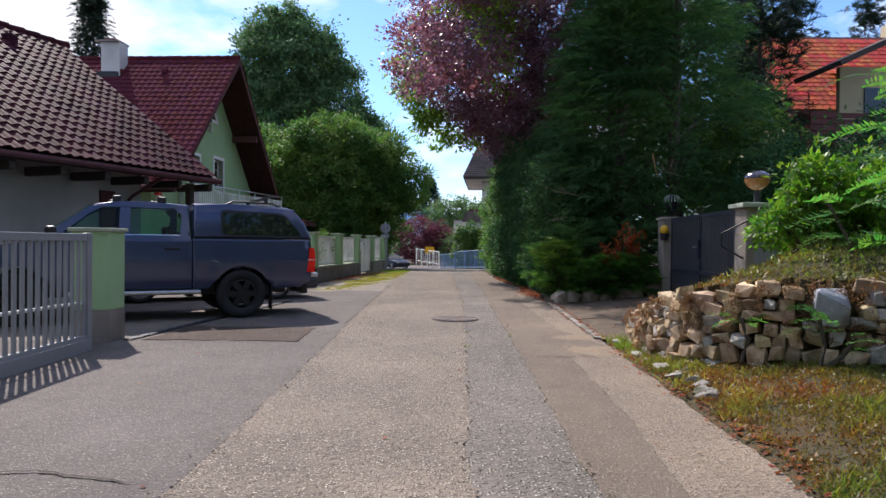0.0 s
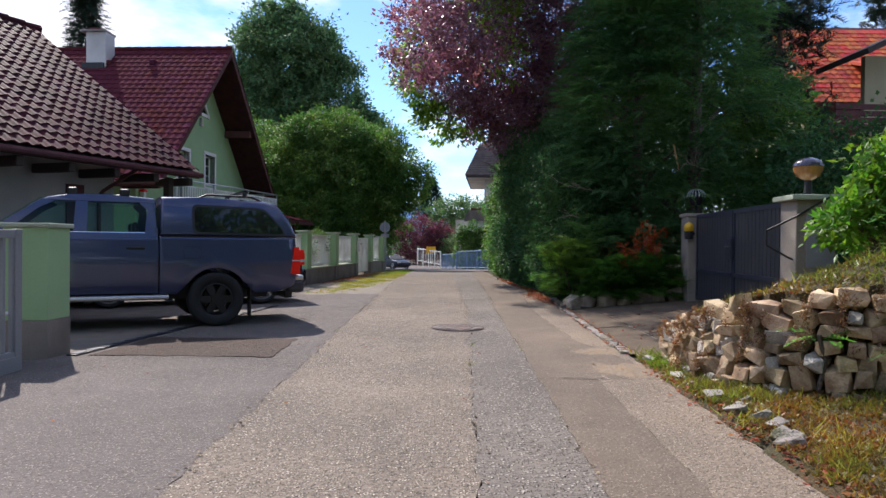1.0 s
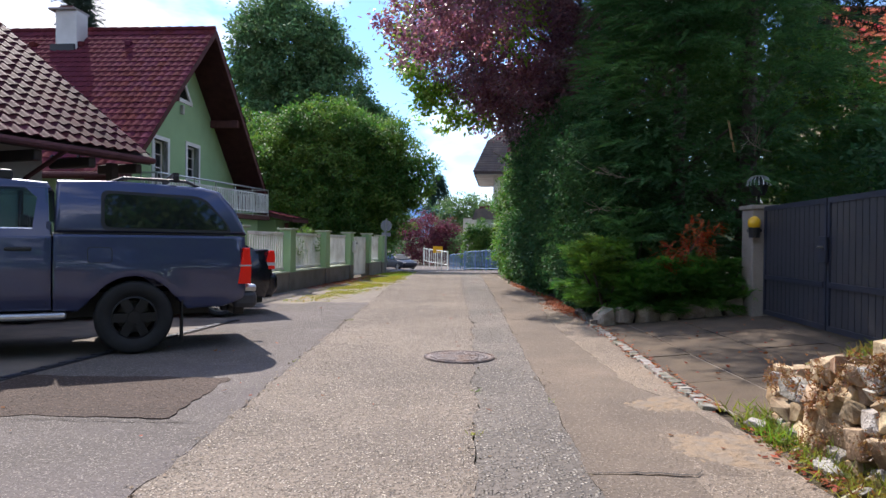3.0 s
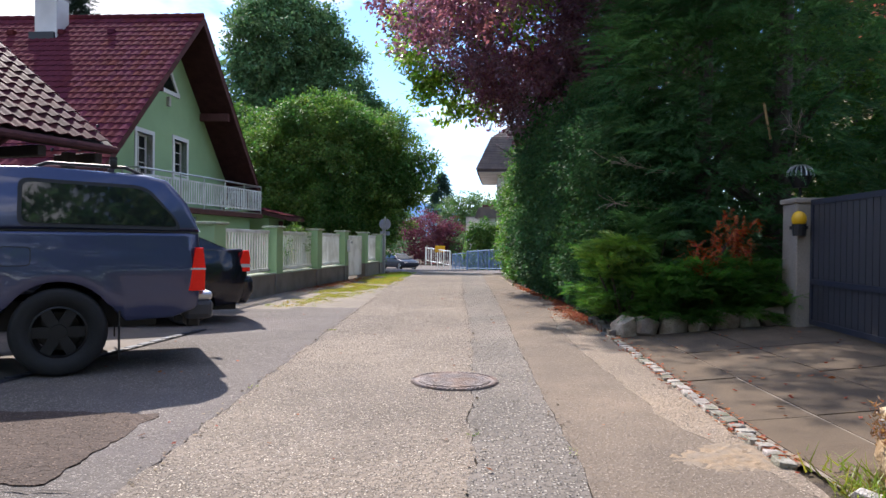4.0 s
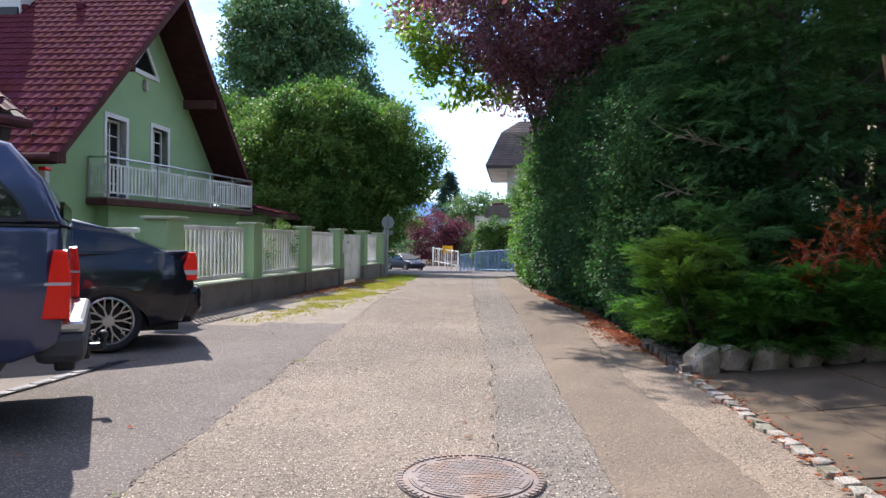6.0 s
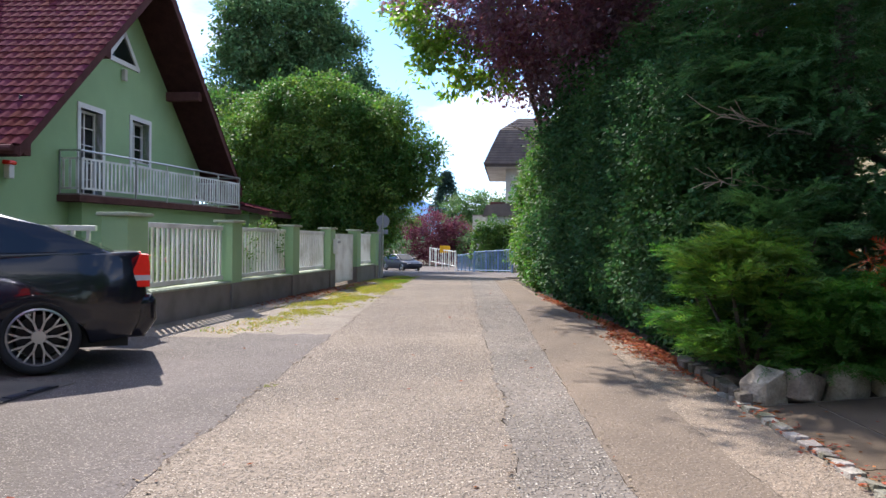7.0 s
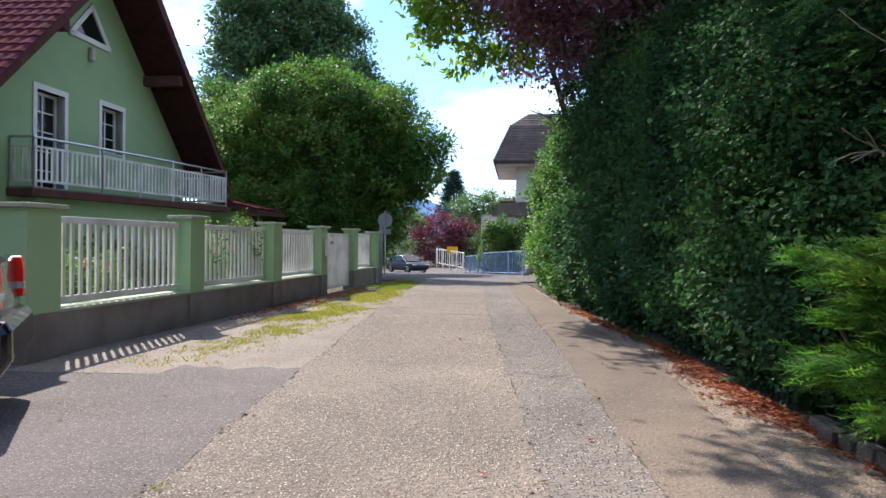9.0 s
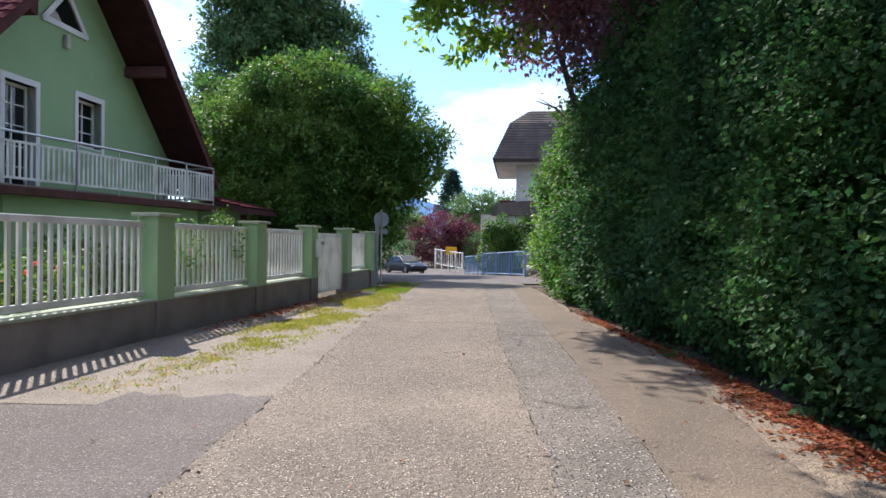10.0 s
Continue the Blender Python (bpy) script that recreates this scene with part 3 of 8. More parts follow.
strip("concrete_forecourt", lambda y: -12.0, lambda y: -3.72 + 0.12 * (y - 8.3), 14.22, 17.35, ASPHALT_APRON, "old grey asphalt in front of the garden fence", category="pavement", z=-0.012, seed=16, cross=10)
strip("gravel_verge", at_y([(17, -4.1), (18.6, -4.05), (28.9, -2.9), (36, -2.3)]), seam_left, 16.95, 35.0, asphalt("sandy_gravel", (0.23, 0.195, 0.16), (0.34, 0.30, 0.25), (0.28, 0.235, 0.19), (0.15, 0.12, 0.09), 75, 0.7, 0.5),
      "sandy gravel verge between garden wall and lane", category="verge", z=-0.008, seed=17, cross=10)
channel = thing("drainage_channel", pose(-3.80, 8.30, 0.0, 0, 0, -6.8), "grey steel drainage channel edge set in the paving", "drain")
part("frame", boxed(-0.05, 0.05, 0, 5.8, -0.03, 0.012), GATE_GREY, channel)
for i in range(24):
    part("slat", boxed(-0.04, 0.04, 0.05 + i * 0.24, 0.2 + i * 0.24, 0.012, 0.018), IRON_BLUE, channel)

# cracks that have opened in the old asphalt
def crack(pts, seed, width=0.009):
    rg = random.Random(seed)
    line = []
    for (x0, y0), (x1, y1) in zip(pts, pts[1:]):
        n = max(2, int(math.hypot(x1 - x0, y1 - y0) / 0.05))
        for i in range(n):
            f = i / n
            line.append((x0 + (x1 - x0) * f + rg.uniform(-.014, .014), y0 + (y1 - y0) * f + rg.uniform(-.014, .014)))
    vs, fs = [], []
    for i, (x, y) in enumerate(line):
        j = min(i + 1, len(line) - 1)
        dx, dy = line[j][0] - line[max(i - 1, 0)][0], line[j][1] - line[max(i - 1, 0)][1]
        q = math.hypot(dx, dy) or 1
        w = width * rg.uniform(.3, 1.0) * min(1, i / 4, (len(line) - 1 - i) / 4)
        for s in (-1, 1):
            vs.append((x - s * dy / q * w, y + s * dx / q * w, gz(y) + 0.0095))
        if i:
            fs.append((2 * i - 2, 2 * i - 1, 2 * i + 1, 2 * i))
    return tagged(raw_mesh("asphalt_crack", vs, fs, CRACK), "open dark crack in the old asphalt", "crack", "asphalt cracks", "structure")


CRACK = material("crack_dirt", (0.06, 0.05, 0.042), 1.0, vary=0.3, bump=0)
crack([(-3.3, 3.6), (-2.7, 3.45), (-2.1, 3.55), (-1.4, 3.35)], 1, 0.014)
crack([(-2.6, 3.47), (-2.4, 3.2), (-1.9, 3.05)], 2)
crack([(-1.35, 22.4), (-0.6, 22.28), (0.3, 22.34)], 3, 0.012)
crack([(0.4, 20.9), (0.62, 20.5), (0.55, 20.1), (0.8, 19.7)], 4, 0.012)
crack([(-3.4, 8.2), (-2.4, 8.24), (-1.4, 8.22)], 5)
crack([(0.4, 17.4), (0.7, 17.1), (1.0, 17.2)], 6)
crack([(0.78, 7.33), (1.05, 7.35), (1.4, 7.33), (1.52, 7.45)], 7, 0.016)

# sand washed out of the driveway
WASHED_SAND = material("orange_washed_sand", (0.30, 0.215, 0.135), 0.97, vary=0.35, scale=9, fine=140, bump=0.6, tint=(0.21, 0.165, 0.12), tint_scale=9, tint_edges=(0.4, 0.6))
for k, (cx, cy, rx, ry, turn) in enumerate(((1.76, 8.95, 0.36, 0.26, 0.5), (1.74, 7.85, 0.34, 0.40, 0.1))):
    n = 36
    vs, fs = [], []
    for j in range(n + 1):
        for i in range(n + 1):
            u, v = i / n * 2 - 1, j / n * 2 - 1
            x, y = cx + rx * u * math.cos(turn) - ry * v * math.sin(turn), cy + rx * u * math.sin(turn) + ry * v * math.cos(turn)
            z = 0.006 * noise.noise((x * 1.1, y * 0.9, 1)) + 0.012 * (0.75 - u * u - v * v) + 0.009 * noise.noise((x * 5, y * 5, k)) + 0.008 * noise.noise((x * 24, y * 24, k))
            vs.append((x, y, max(z, -0.02)))
    fs = [(j * (n + 1) + i, j * (n + 1) + i + 1, (j + 1) * (n + 1) + i + 1, (j + 1) * (n + 1) + i) for j in range(n) for i in range(n)]
    tagged(raw_mesh("washed_sand", vs, fs, WASHED_SAND), "thin drift of orange sand on the asphalt", "sand", "sand drifts", "structure")

# manhole
manhole = thing("manhole_cover", pose(0.205, 10.93, 0.0, 0, 0, 12), "round rusty cast-iron manhole cover in the asphalt", "manhole")
bm = bmesh.new()
r = bmesh.ops.create_cone(bm, cap_ends=True, segments=64, radius1=0.375, radius2=0.37, depth=0.05)
bmesh.ops.translate(bm, vec=(0, 0, -0.014), verts=r["verts"])
part("frame", bm, CAST_IRON, manhole)
bm = bmesh.new()
r = bmesh.ops.create_cone(bm, cap_ends=True, segments=64, radius1=0.31, radius2=0.308, depth=0.05)
bmesh.ops.translate(bm, vec=(0, 0, -0.007), verts=r["verts"])
cover = part("cover", bm, CAST_IRON, manhole)
bm = bmesh.new()
for i in range(-9, 10):
    for j in range(-11, 12):
        x, y = i * 0.03 + (0.015 if j % 2 else 0), j * 0.0235
        if math.hypot(x, y) < 0.262 and not (abs(y) < 0.02 and abs(x) < 0.07):
            box(bm, x - 0.012, x + 0.012, y - 0.008, y + 0.008, 0.015, 0.021)
part("studs", bm, CAST_IRON, cover)
bm = bmesh.new()
for i in range(60):
    a = i / 60 * math.tau
    box(bm, 0.338, 0.366, -0.012, 0.012, 0.008, 0.018, m=Matrix.Rotation(a, 4, "Z"))
part("rim_teeth", bm, CAST_IRON, manhole)
for i in range(8):
    bm = bmesh.new()
    for k in range(5):
        box(bm, 0.282, 0.296, -0.016, 0.016, 0.015, 0.022, m=Matrix.Rotation(i / 8 * math.tau + k * 0.1, 4, "Z"))
    part("rim_band", bm, CAST_IRON, cover)


# ---- garden wall with white fence ----
def fence_dir(y):
    return Vector((-4.03 + (y - 18.4) * 0.1105, y, 0))


FENCE_YAW = math.degrees(math.atan(-0.1105))


def pillar(name, m, w, d, h, band, label, group="", cap=0.05, mat=GREEN_PAINT):
    t = thing(name, m, label, "pillar", group)
    part("shaft", boxed(-w / 2, w / 2, -d / 2, d / 2, band, h - 0.045, bevel=0.008), mat, t)
    part("plinth", boxed(-w / 2 - 0.004, w / 2 + 0.004, -d / 2 - 0.004, d / 2 + 0.004, -0.05, band), GREY_RENDER, t, "grey rendered plinth")
    part("cap", boxed(-w / 2 - cap, w / 2 + cap, -d / 2 - cap, d / 2 + cap, h - 0.045, h, bevel=0.01), CAPSTONE, t, "flat pale cap slab")
    return t


def picket_panel(name, m, length, z0, z1, label, n, group="white fence panels", mat=WHITE_METAL, rail=0.07, bar=0.045, mid=None, category="fence"):
    """Upright flat bars between a top and a bottom rail, along the panel's own y."""
    t = thing(name, m, label, category, group)
    part("top_rail", boxed(-0.025, 0.025, 0, length, z1 - rail, z1, bevel=0.006), mat, t)
    part("bottom_rail", boxed(-0.025, 0.025, 0, length, z0, z0 + rail, bevel=0.006), mat, t)
    if mid:
        part("middle_rail", boxed(-0.02, 0.02, 0, length, mid, mid + 0.045), mat, t)
    proto = None
    for i in range(n):
        y = length * (i + 0.5) / n
        if proto is None:
            proto = part("bar", boxed(-0.014, 0.014, -bar / 2, bar / 2, z0 + rail, z1 - rail), mat, t)
            proto.location.y = y
        else:
            o = new("bar", proto.data)
            o.parent = t
            o.location.y = y
    return t


POST_SPANS = [(17.33, 17.80, 0.36), (20.33, 20.72, 0.28), (23.25, 23.64, 0.28), (25.9, 26.3, 0.28), (28.45, 28.85, 0.28), (30.7, 31.1, 0.28)]
for k, (a, b, w) in enumerate(POST_SPANS):
    p = fence_dir((a + b) / 2)
    pillar("fence_pillar", pose(p.x - w / 2 + 0.03, p.y, gz(p.y), 0, 0, FENCE_YAW), w, b - a, 1.51, 0.44,
           "broad pale green corner pillar with a flat cap" if k == 0 else "pale green rendered fence pillar with a flat cap", "green fence pillars")
for k, (a, b) in enumerate([(17.80, 20.33), (20.72, 23.25), (23.64, 25.9), (28.85, 30.7)]):
    p = fence_dir(a)
    L = (b - a) / math.cos(radians(FENCE_YAW))
    wall = thing("garden_wall", pose(p.x, p.y, gz(a), 0, 0, FENCE_YAW), "low grey rendered garden wall under a white fence", "wall", "low garden walls")
    part("wall_body", boxed(-0.30, 0.0, 0.0, L, -0.4, 0.43), GREY_RENDER, wall)
    part("wall_coping", boxed(-0.33, 0.03, 0.0, L, 0.43, 0.465, bevel=0.008), CAPSTONE, wall, "pale sloped coping slab")
    if k < 4:
        m = pose(p.x - 0.14, p.y, gz(a), 0, 0, FENCE_YAW)
        picket_panel("fence_panel", m @ pose(0, 0.04, 0), L - 0.08, 0.50, 1.405, "white metal picket panel on a low garden wall", round(L / 0.142))

# white garden door between two pillars, letterbox beside it
p = fence_dir(26.34)
gate = thing("garden_gate", pose(p.x - 0.1, p.y, gz(26), 0, 0, FENCE_YAW), "closed white slatted pedestrian garden gate", "gate")
gl = 28.42 - 26.34
part("gate_frame", box(box(box(box(bmesh.new(), -0.025, 0.025, 0.03, gl - 0.03, 0.08, 0.15), -0.025, 0.025, 0.03, gl - 0.03, 1.30, 1.37), -0.025, 0.025, 0.03, 0.09, 0.08, 1.37), -0.025, 0.025, gl - 0.09, gl - 0.03, 0.08, 1.37), WHITE_METAL, gate)
for i in range(15):
    part("slat", boxed(-0.014, 0.014, 0.12 + i * (gl - 0.2) / 15, 0.12 + i * (gl - 0.2) / 15 + 0.10, 0.15, 1.30), WHITE_METAL, gate)
part("handle", rod(bmesh.new(), (0.03, 0.14, 0.75), (0.10, 0.14, 0.75), 0.012), STEEL, gate, "steel knob")
p = fence_dir(26.1)
letterbox = thing("letterbox", pose(p.x + 0.04, 26.22, 0.85, 0, 0, FENCE_YAW), "white box mounted on a green gate pillar", "letterbox")
part("box", boxed(0, 0.12, -0.13, 0.13, 0.0, 0.38, bevel=0.015), WHITE_METAL, letterbox)
part("flap", boxed(0.12, 0.13, -0.10, 0.10, 0.27, 0.33), GREY_METAL, letterbox)
# fence running back from the corner pillar, across the house front
picket_panel("fence_panel", pose(-4.62, 17.50, 0.0, 0, 0, 86), 3.6, 0.55, 1.34, "white metal gate panel behind the parked black car", 17, mid=None)
wall = thing("garden_wall", pose(-4.6, 17.42, 0, 0, 0, 86), "low grey rendered wall behind the parked black car", "wall", "low garden walls")
part("wall_body", boxed(-0.12, 0.14, 0, 3.6, -0.1, 0.45), GREY_RENDER, wall)

# ---- near sliding gate and its pillar ----
pillar("gate_pillar", pose(-4.15, 8.30, 0, 0, 0, 2), 0.44, 0.44, 1.35, 0.38, "pale green gate pillar with a grey plinth", "green fence pillars", cap=0.03)
sg = picket_panel("sliding_gate", pose(-3.83, 3.4, 0.0, 0, 0, 0.6), 4.1, 0.10, 1.27, "grey metal sliding gate standing open beside the apron", 33, "", GREY_METAL, 0.075, 0.04, None, "gate")
part("gate_beam", boxed(-0.05, 0.05, 0, 4.1, -0.01, 0.13), GREY_METAL, sg, "hollow bottom beam")
part("end_post", boxed(-0.035, 0.035, 4.05, 4.15, -0.01, 1.28, bevel=0.008), GREY_METAL, sg)
part("inner_bar", rod(bmesh.new(), (-0.03, 0, 0.58), (-0.03, 4.05, 0.52), 0.018), WHITE_METAL, sg)
part("stop_bar", tube(bmesh.new(), [(0.12, 2.1, 0.02), (0.12, 2.1, 0.95), (0.12, 1.6, 0.95)], 0.02), WHITE_METAL, sg)


# ---- roofs ----
def tile_mesh(name, w, l, mat, wave=0.021):
    """A pantile: a wave across, a thick lower edge."""
    prof = [(i / 8, wave - wave * math.cos(i / 8 * math.tau)) for i in range(9)]
    n = len(prof) - 1
    vs, fs = [], []
    for z_off in (0.0, -0.02):
        for y in (0.0, l):
            for u, h in prof:
                vs.append((u * w * 1.02, y, h + z_off + (0.026 if y == 0 else 0.0)))
    w1 = n + 1
    for i in range(n):
        fs.append((i, i + 1, w1 + i + 1, w1 + i))
        fs.append((i, 2 * w1 + i, 2 * w1 + i + 1, i + 1))
    me = bpy.data.meshes.new(name)
    me.from_pydata(vs, [], fs)
    me.materials.append(mat)
    return me, np.array(vs), np.array(fs)


def tiled_slope(parent, m, length, run, mat, near, w=0.25, l=0.31, keep=lambda u, v: True, wave=0.010):
    """Tiles in rows on a slope: x along the eaves, y up the slope from the eaves. The first rows nearest (near(u, v) smallest) are single pieces."""
    me, vs, fs = tile_mesh("roof_tile", w, l * 1.08, mat, wave)
    spots = [(i * w, j * l) for j in range(int(run / l)) for i in range(int(length / w)) if keep(i * w + w / 2, j * l + l / 2)]
    spots.sort(key=near)
    rng = random.Random(5)
    for u, v in spots[:300]:
        o = new("roof_tile", me)
        o.parent = parent
        o.matrix_basis = m @ pose(u, v, 0.02 + rng.uniform(-.003, .003), rng.uniform(-.5, .5), 0, rng.uniform(-.5, .5))
    rest = spots[300:]
    if rest:
        allv = np.concatenate([vs + np.array([u, v, 0.02]) for u, v in rest])
        allf = np.concatenate([fs + k * len(vs) for k in range(len(rest))])
        o = raw_mesh("roof_tiles", allv, allf, mat, parent)
        o.matrix_basis = m
        o["kind"] = "stuff"


def slope_matrix(origin, along, up):
    x, y = Vector(along).normalized(), Vector(up).normalized()
    z = x.cross(y)
    return Matrix.Translation(origin) @ Matrix((x, y, z)).transposed().to_4x4()


def window(parent, m, w, h, name="window", door=False, bars=(2, 3), depth=0.24, trim=0.13, sill=True):
    """A framed casement set into a deep reveal; own space: x out of the wall, y along, z up."""
    win = part(name, box(box(box(box(bmesh.new(), 0.0, 0.03, -w / 2 - trim, -w / 2, -trim * (not door), h + trim), 0.0, 0.03, w / 2, w / 2 + trim, -trim * (not door), h + trim),
                             0.0, 0.03, -w / 2, w / 2, h, h + trim), 0.0, 0.05, -w / 2 - trim, w / 2 + trim, -trim - 0.02, -trim + 0.03), WHITE_PAINT, parent, "white trim round a deep reveal")
    win.matrix_basis = m
    bm = bmesh.new()
    box(bm, -depth, 0.0, -w / 2 - 0.02, -w / 2, 0, h)
    box(bm, -depth, 0.0, w / 2, w / 2 + 0.02, 0, h)
    box(bm, -depth, 0.0, -w / 2, w / 2, h, h + 0.02)
    box(bm, -depth, 0.02, -w / 2, w / 2, -0.03, 0.0)
    part("reveal", bm, WHITE_PAINT, win)
    bm = bmesh.new()
    f = 0.07
    box(bm, -depth, -depth + 0.06, -w / 2, -w / 2 + f, 0, h)
    box(bm, -depth, -depth + 0.06, w / 2 - f, w / 2, 0, h)
    box(bm, -depth, -depth + 0.06, -w / 2 + f, w / 2 - f, 0, f)
    box(bm, -depth, -depth + 0.06, -w / 2 + f, w / 2 - f, h - f, h)
    for i in range(1, bars[0]):
        y = -w / 2 + w * i / bars[0]
        box(bm, -depth + 0.01, -depth + 0.05, y - 0.02, y + 0.02, f, h - f)
    for i in range(1, bars[1]):
        z = h * i / bars[1]
        box(bm, -depth + 0.012, -depth + 0.048, -w / 2 + f, w / 2 - f, z - 0.013, z + 0.013)
    part("window_frame", bm, WHITE_PAINT, win)
    part("pane", boxed(-depth + 0.015, -depth + 0.021, -w / 2 + f, w / 2 - f, f, h - f), GLASS_DARK, win)
    # flat dark sheet put in for the darkness of the room
    part("room_dark", boxed(-depth - 0.5, -depth - 0.45, -w / 2, w / 2, 0, h), DARK_WOOD, win, "dark sheet standing for the unlit room behind the glass")
    return win


# ---- green gabled house: own space x out of the gable (towards the lane), y along the gable, z up ----
HOUSE = pose(-9.5, 28.0, 0, 0, 0, -3.0)
house = thing("green_house", HOUSE, "pale green gabled house with dark red tiled roof and balcony", "house")
G_HALF, RIDGE, SLOPE = 5.0, 8.60, 43.6
TAN = math.tan(radians(SLOPE))
DEEP = 9.0
bm = bmesh.new()
eave_z = RIDGE - 0.25 - G_HALF * TAN


def gable_wall(openings, thick=0.35):
    """The gable front with real holes, cut in upright bands."""
    bm = bmesh.new()
    ys = sorted({-G_HALF, G_HALF, 0.0, *[v for o in openings for v in o[:2]]})
    top = lambda y: RIDGE - 0.25 - abs(y) * TAN
    for a, b in zip(ys, ys[1:]):
        cuts = sorted([o for o in openings if o[0] <= a and o[1] >= b], key=lambda o: o[2])
        z = -0.1
        spans = []
        for o in cuts:
            spans.append((z, o[2], None))
            z = o[3]
        spans.append((z, None, None))
        for z0, z1, _ in spans:
            za, zb = (z1, z1) if z1 is not None else (top(a), top(b))
            v = [bm.verts.new(p) for p in ((0, a, z0), (0, b, z0), (0, b, zb), (0, a, za), (-thick, a, z0), (-thick, b, z0), (-thick, b, zb), (-thick, a, za))]
            for f in ((0, 1, 2, 3), (5, 4, 7, 6), (0, 4, 5, 1), (3, 2, 6, 7), (1, 5, 6, 2), (4, 0, 3, 7)):
                bm.faces.new([v[i] for i in f])
    bmesh.ops.remove_doubles(bm, verts=bm.verts[:], dist=0.0005)
    return bm


DOOR_Y, WIN_Y = -1.55, 0.92
part("wall", gable_wall([(DOOR_Y - 0.48, DOOR_Y + 0.48, 2.28, 4.50), (WIN_Y - 0.48, WIN_Y + 0.48, 3.44, 4.62)]), GREEN_PAINT, house, "smooth pale green render")
bm = bmesh.new()
part("wall", boxed(-DEEP, -0.35, -G_HALF, -G_HALF + 0.3, -0.1, eave_z), GREEN_PAINT, house)
part("wall", boxed(-DEEP, -0.35, G_HALF - 0.3, G_HALF, -0.1, eave_z), GREEN_PAINT, house)
part("wall", boxed(-DEEP, -DEEP + 0.3, -G_HALF + 0.3, G_HALF - 0.3, -0.1, eave_z), GREEN_PAINT, house)
part("upper_floor", boxed(-DEEP + 0.3, -0.35, -G_HALF + 0.3, G_HALF - 0.3, eave_z - 0.3, eave_z - 0.1), GREY_RENDER, house)
OVER, RUN = 1.2, 5.9
for s in (-1, 1):
    bm = bmesh.new()
    y1 = s * RUN
    z1 = RIDGE - RUN * TAN
    pts = [(0, RIDGE), (y1, z1), (y1, z1 - 0.16), (0, RIDGE - 0.22)]
    a = [bm.verts.new((OVER, y, z)) for y, z in pts]
    b = [bm.verts.new((-DEEP - 0.5, y, z)) for y, z in pts]
    bm.faces.new(a)
    bm.faces.new(b[::-1])
    for i in range(4):
        bm.faces.new((a[i], a[(i + 1) % 4], b[(i + 1) % 4], b[i]))
    roof = part("roof", bm, BROWN_WOOD, house, "dark brown boarded underside and bargeboards")
    sl = math.hypot(RUN, RUN * TAN)
    if s < 0:
        mt = slope_matrix((-DEEP - 0.5, y1, z1), (1, 0, 0), (0, -s * RUN, RUN * TAN))
    else:
        mt = slope_matrix((OVER + 0.04, y1, z1), (-1, 0, 0), (0, -s * RUN, RUN * TAN))
    tiled_slope(roof, mt, DEEP + 0.5 + OVER + 0.05, sl, ROOF_TILE, lambda p, s=s: -p[0] if s < 0 else p[0])
    # boards on the underside of the overhang and purlin ends
    for i in range(22):
        f0, f1 = i / 22, (i + 0.94) / 22
        bm = bmesh.new()
        q = [(s * RUN * f, RIDGE - RUN * TAN * f - 0.235) for f in (f0, f1)]
        v = [bm.verts.new(p) for p in ((OVER - 0.06, *q[0]), (OVER - 0.06, *q[1]), (0.0, *q[1]), (0.0, *q[0]))]
        bm.faces.new(v)
        bmesh.ops.solidify(bm, geom=bm.faces[:], thickness=0.02)
        part("soffit_board", bm, BROWN_WOOD, roof)
    for f, dz in ((0.44, 0.30), (0.93, 0.30)):
        y, z = s * RUN * f, RIDGE - RUN * TAN * f - 0.24
        part("purlin", boxed(-0.2, OVER - 0.12, y - 0.11, y + 0.11, z - dz, z - 0.02, bevel=0.015), BROWN_WOOD, roof)
    part("bargeboard", prism(bmesh.new(), [(0, RIDGE + 0.02), (s * RUN, RIDGE - RUN * TAN + 0.02), (s * RUN, RIDGE - RUN * TAN - 0.22), (0, RIDGE - 0.26)], 0.02), BROWN_WOOD, roof).matrix_basis = pose(OVER, 0, 0, 0, 0, 90) 
    part("gutter", rod(bmesh.new(), (OVER - 0.1, s * (RUN + 0.06), RIDGE - RUN * TAN - 0.05), (-DEEP, s * (RUN + 0.06), RIDGE - RUN * TAN - 0.05), 0.07), BROWN_WOOD, roof)
bm = bmesh.new()
for i in range(26):
    rod(bm, (OVER - i * 0.4, 0, RIDGE + 0.04), (OVER - (i + 1) * 0.4 - 0.03, 0, RIDGE + 0.03), 0.11, 0.095, 10)
part("ridge_tiles", bm, ROOF_TILE, house)
for i in range(5):
    part("roof_vent", boxed(-1.6 - i * 1.7, -1.38 - i * 1.7, -0.95, -0.7, RIDGE - 0.82 * TAN - 0.02, RIDGE - 0.82 * TAN + 0.16, bevel=0.03), ROOF_TILE, house)
for row in range(3):
    for i in range(5):
        f = 0.80 + 0.065 * row
        y, z = -RUN * f, RIDGE - RUN * TAN * f
        part("snow_hook", boxed(0.35 - i * 0.75 - 0.3 * (row % 2), 0.40 - i * 0.75 - 0.3 * (row % 2), y - 0.05, y + 0.05, z + 0.03, z + 0.12, bevel=0.01), BLACK_PLASTIC, house)
chimney = part("chimney", boxed(-4.0, -3.25, -1.0, -0.35, RIDGE - 1.1 * TAN, RIDGE + 0.42, bevel=0.01), WHITE_RENDER, house, "white rendered chimney")
part("chimney_cap", boxed(-4.2, -3.25, -1.1, -0.25, RIDGE + 0.42, RIDGE + 0.49), GREY_RENDER, chimney)
part("chimney_pot", boxed(-3.95, -3.5, -0.85, -0.5, RIDGE + 0.49, RIDGE + 0.62), BROWN_WOOD, chimney)
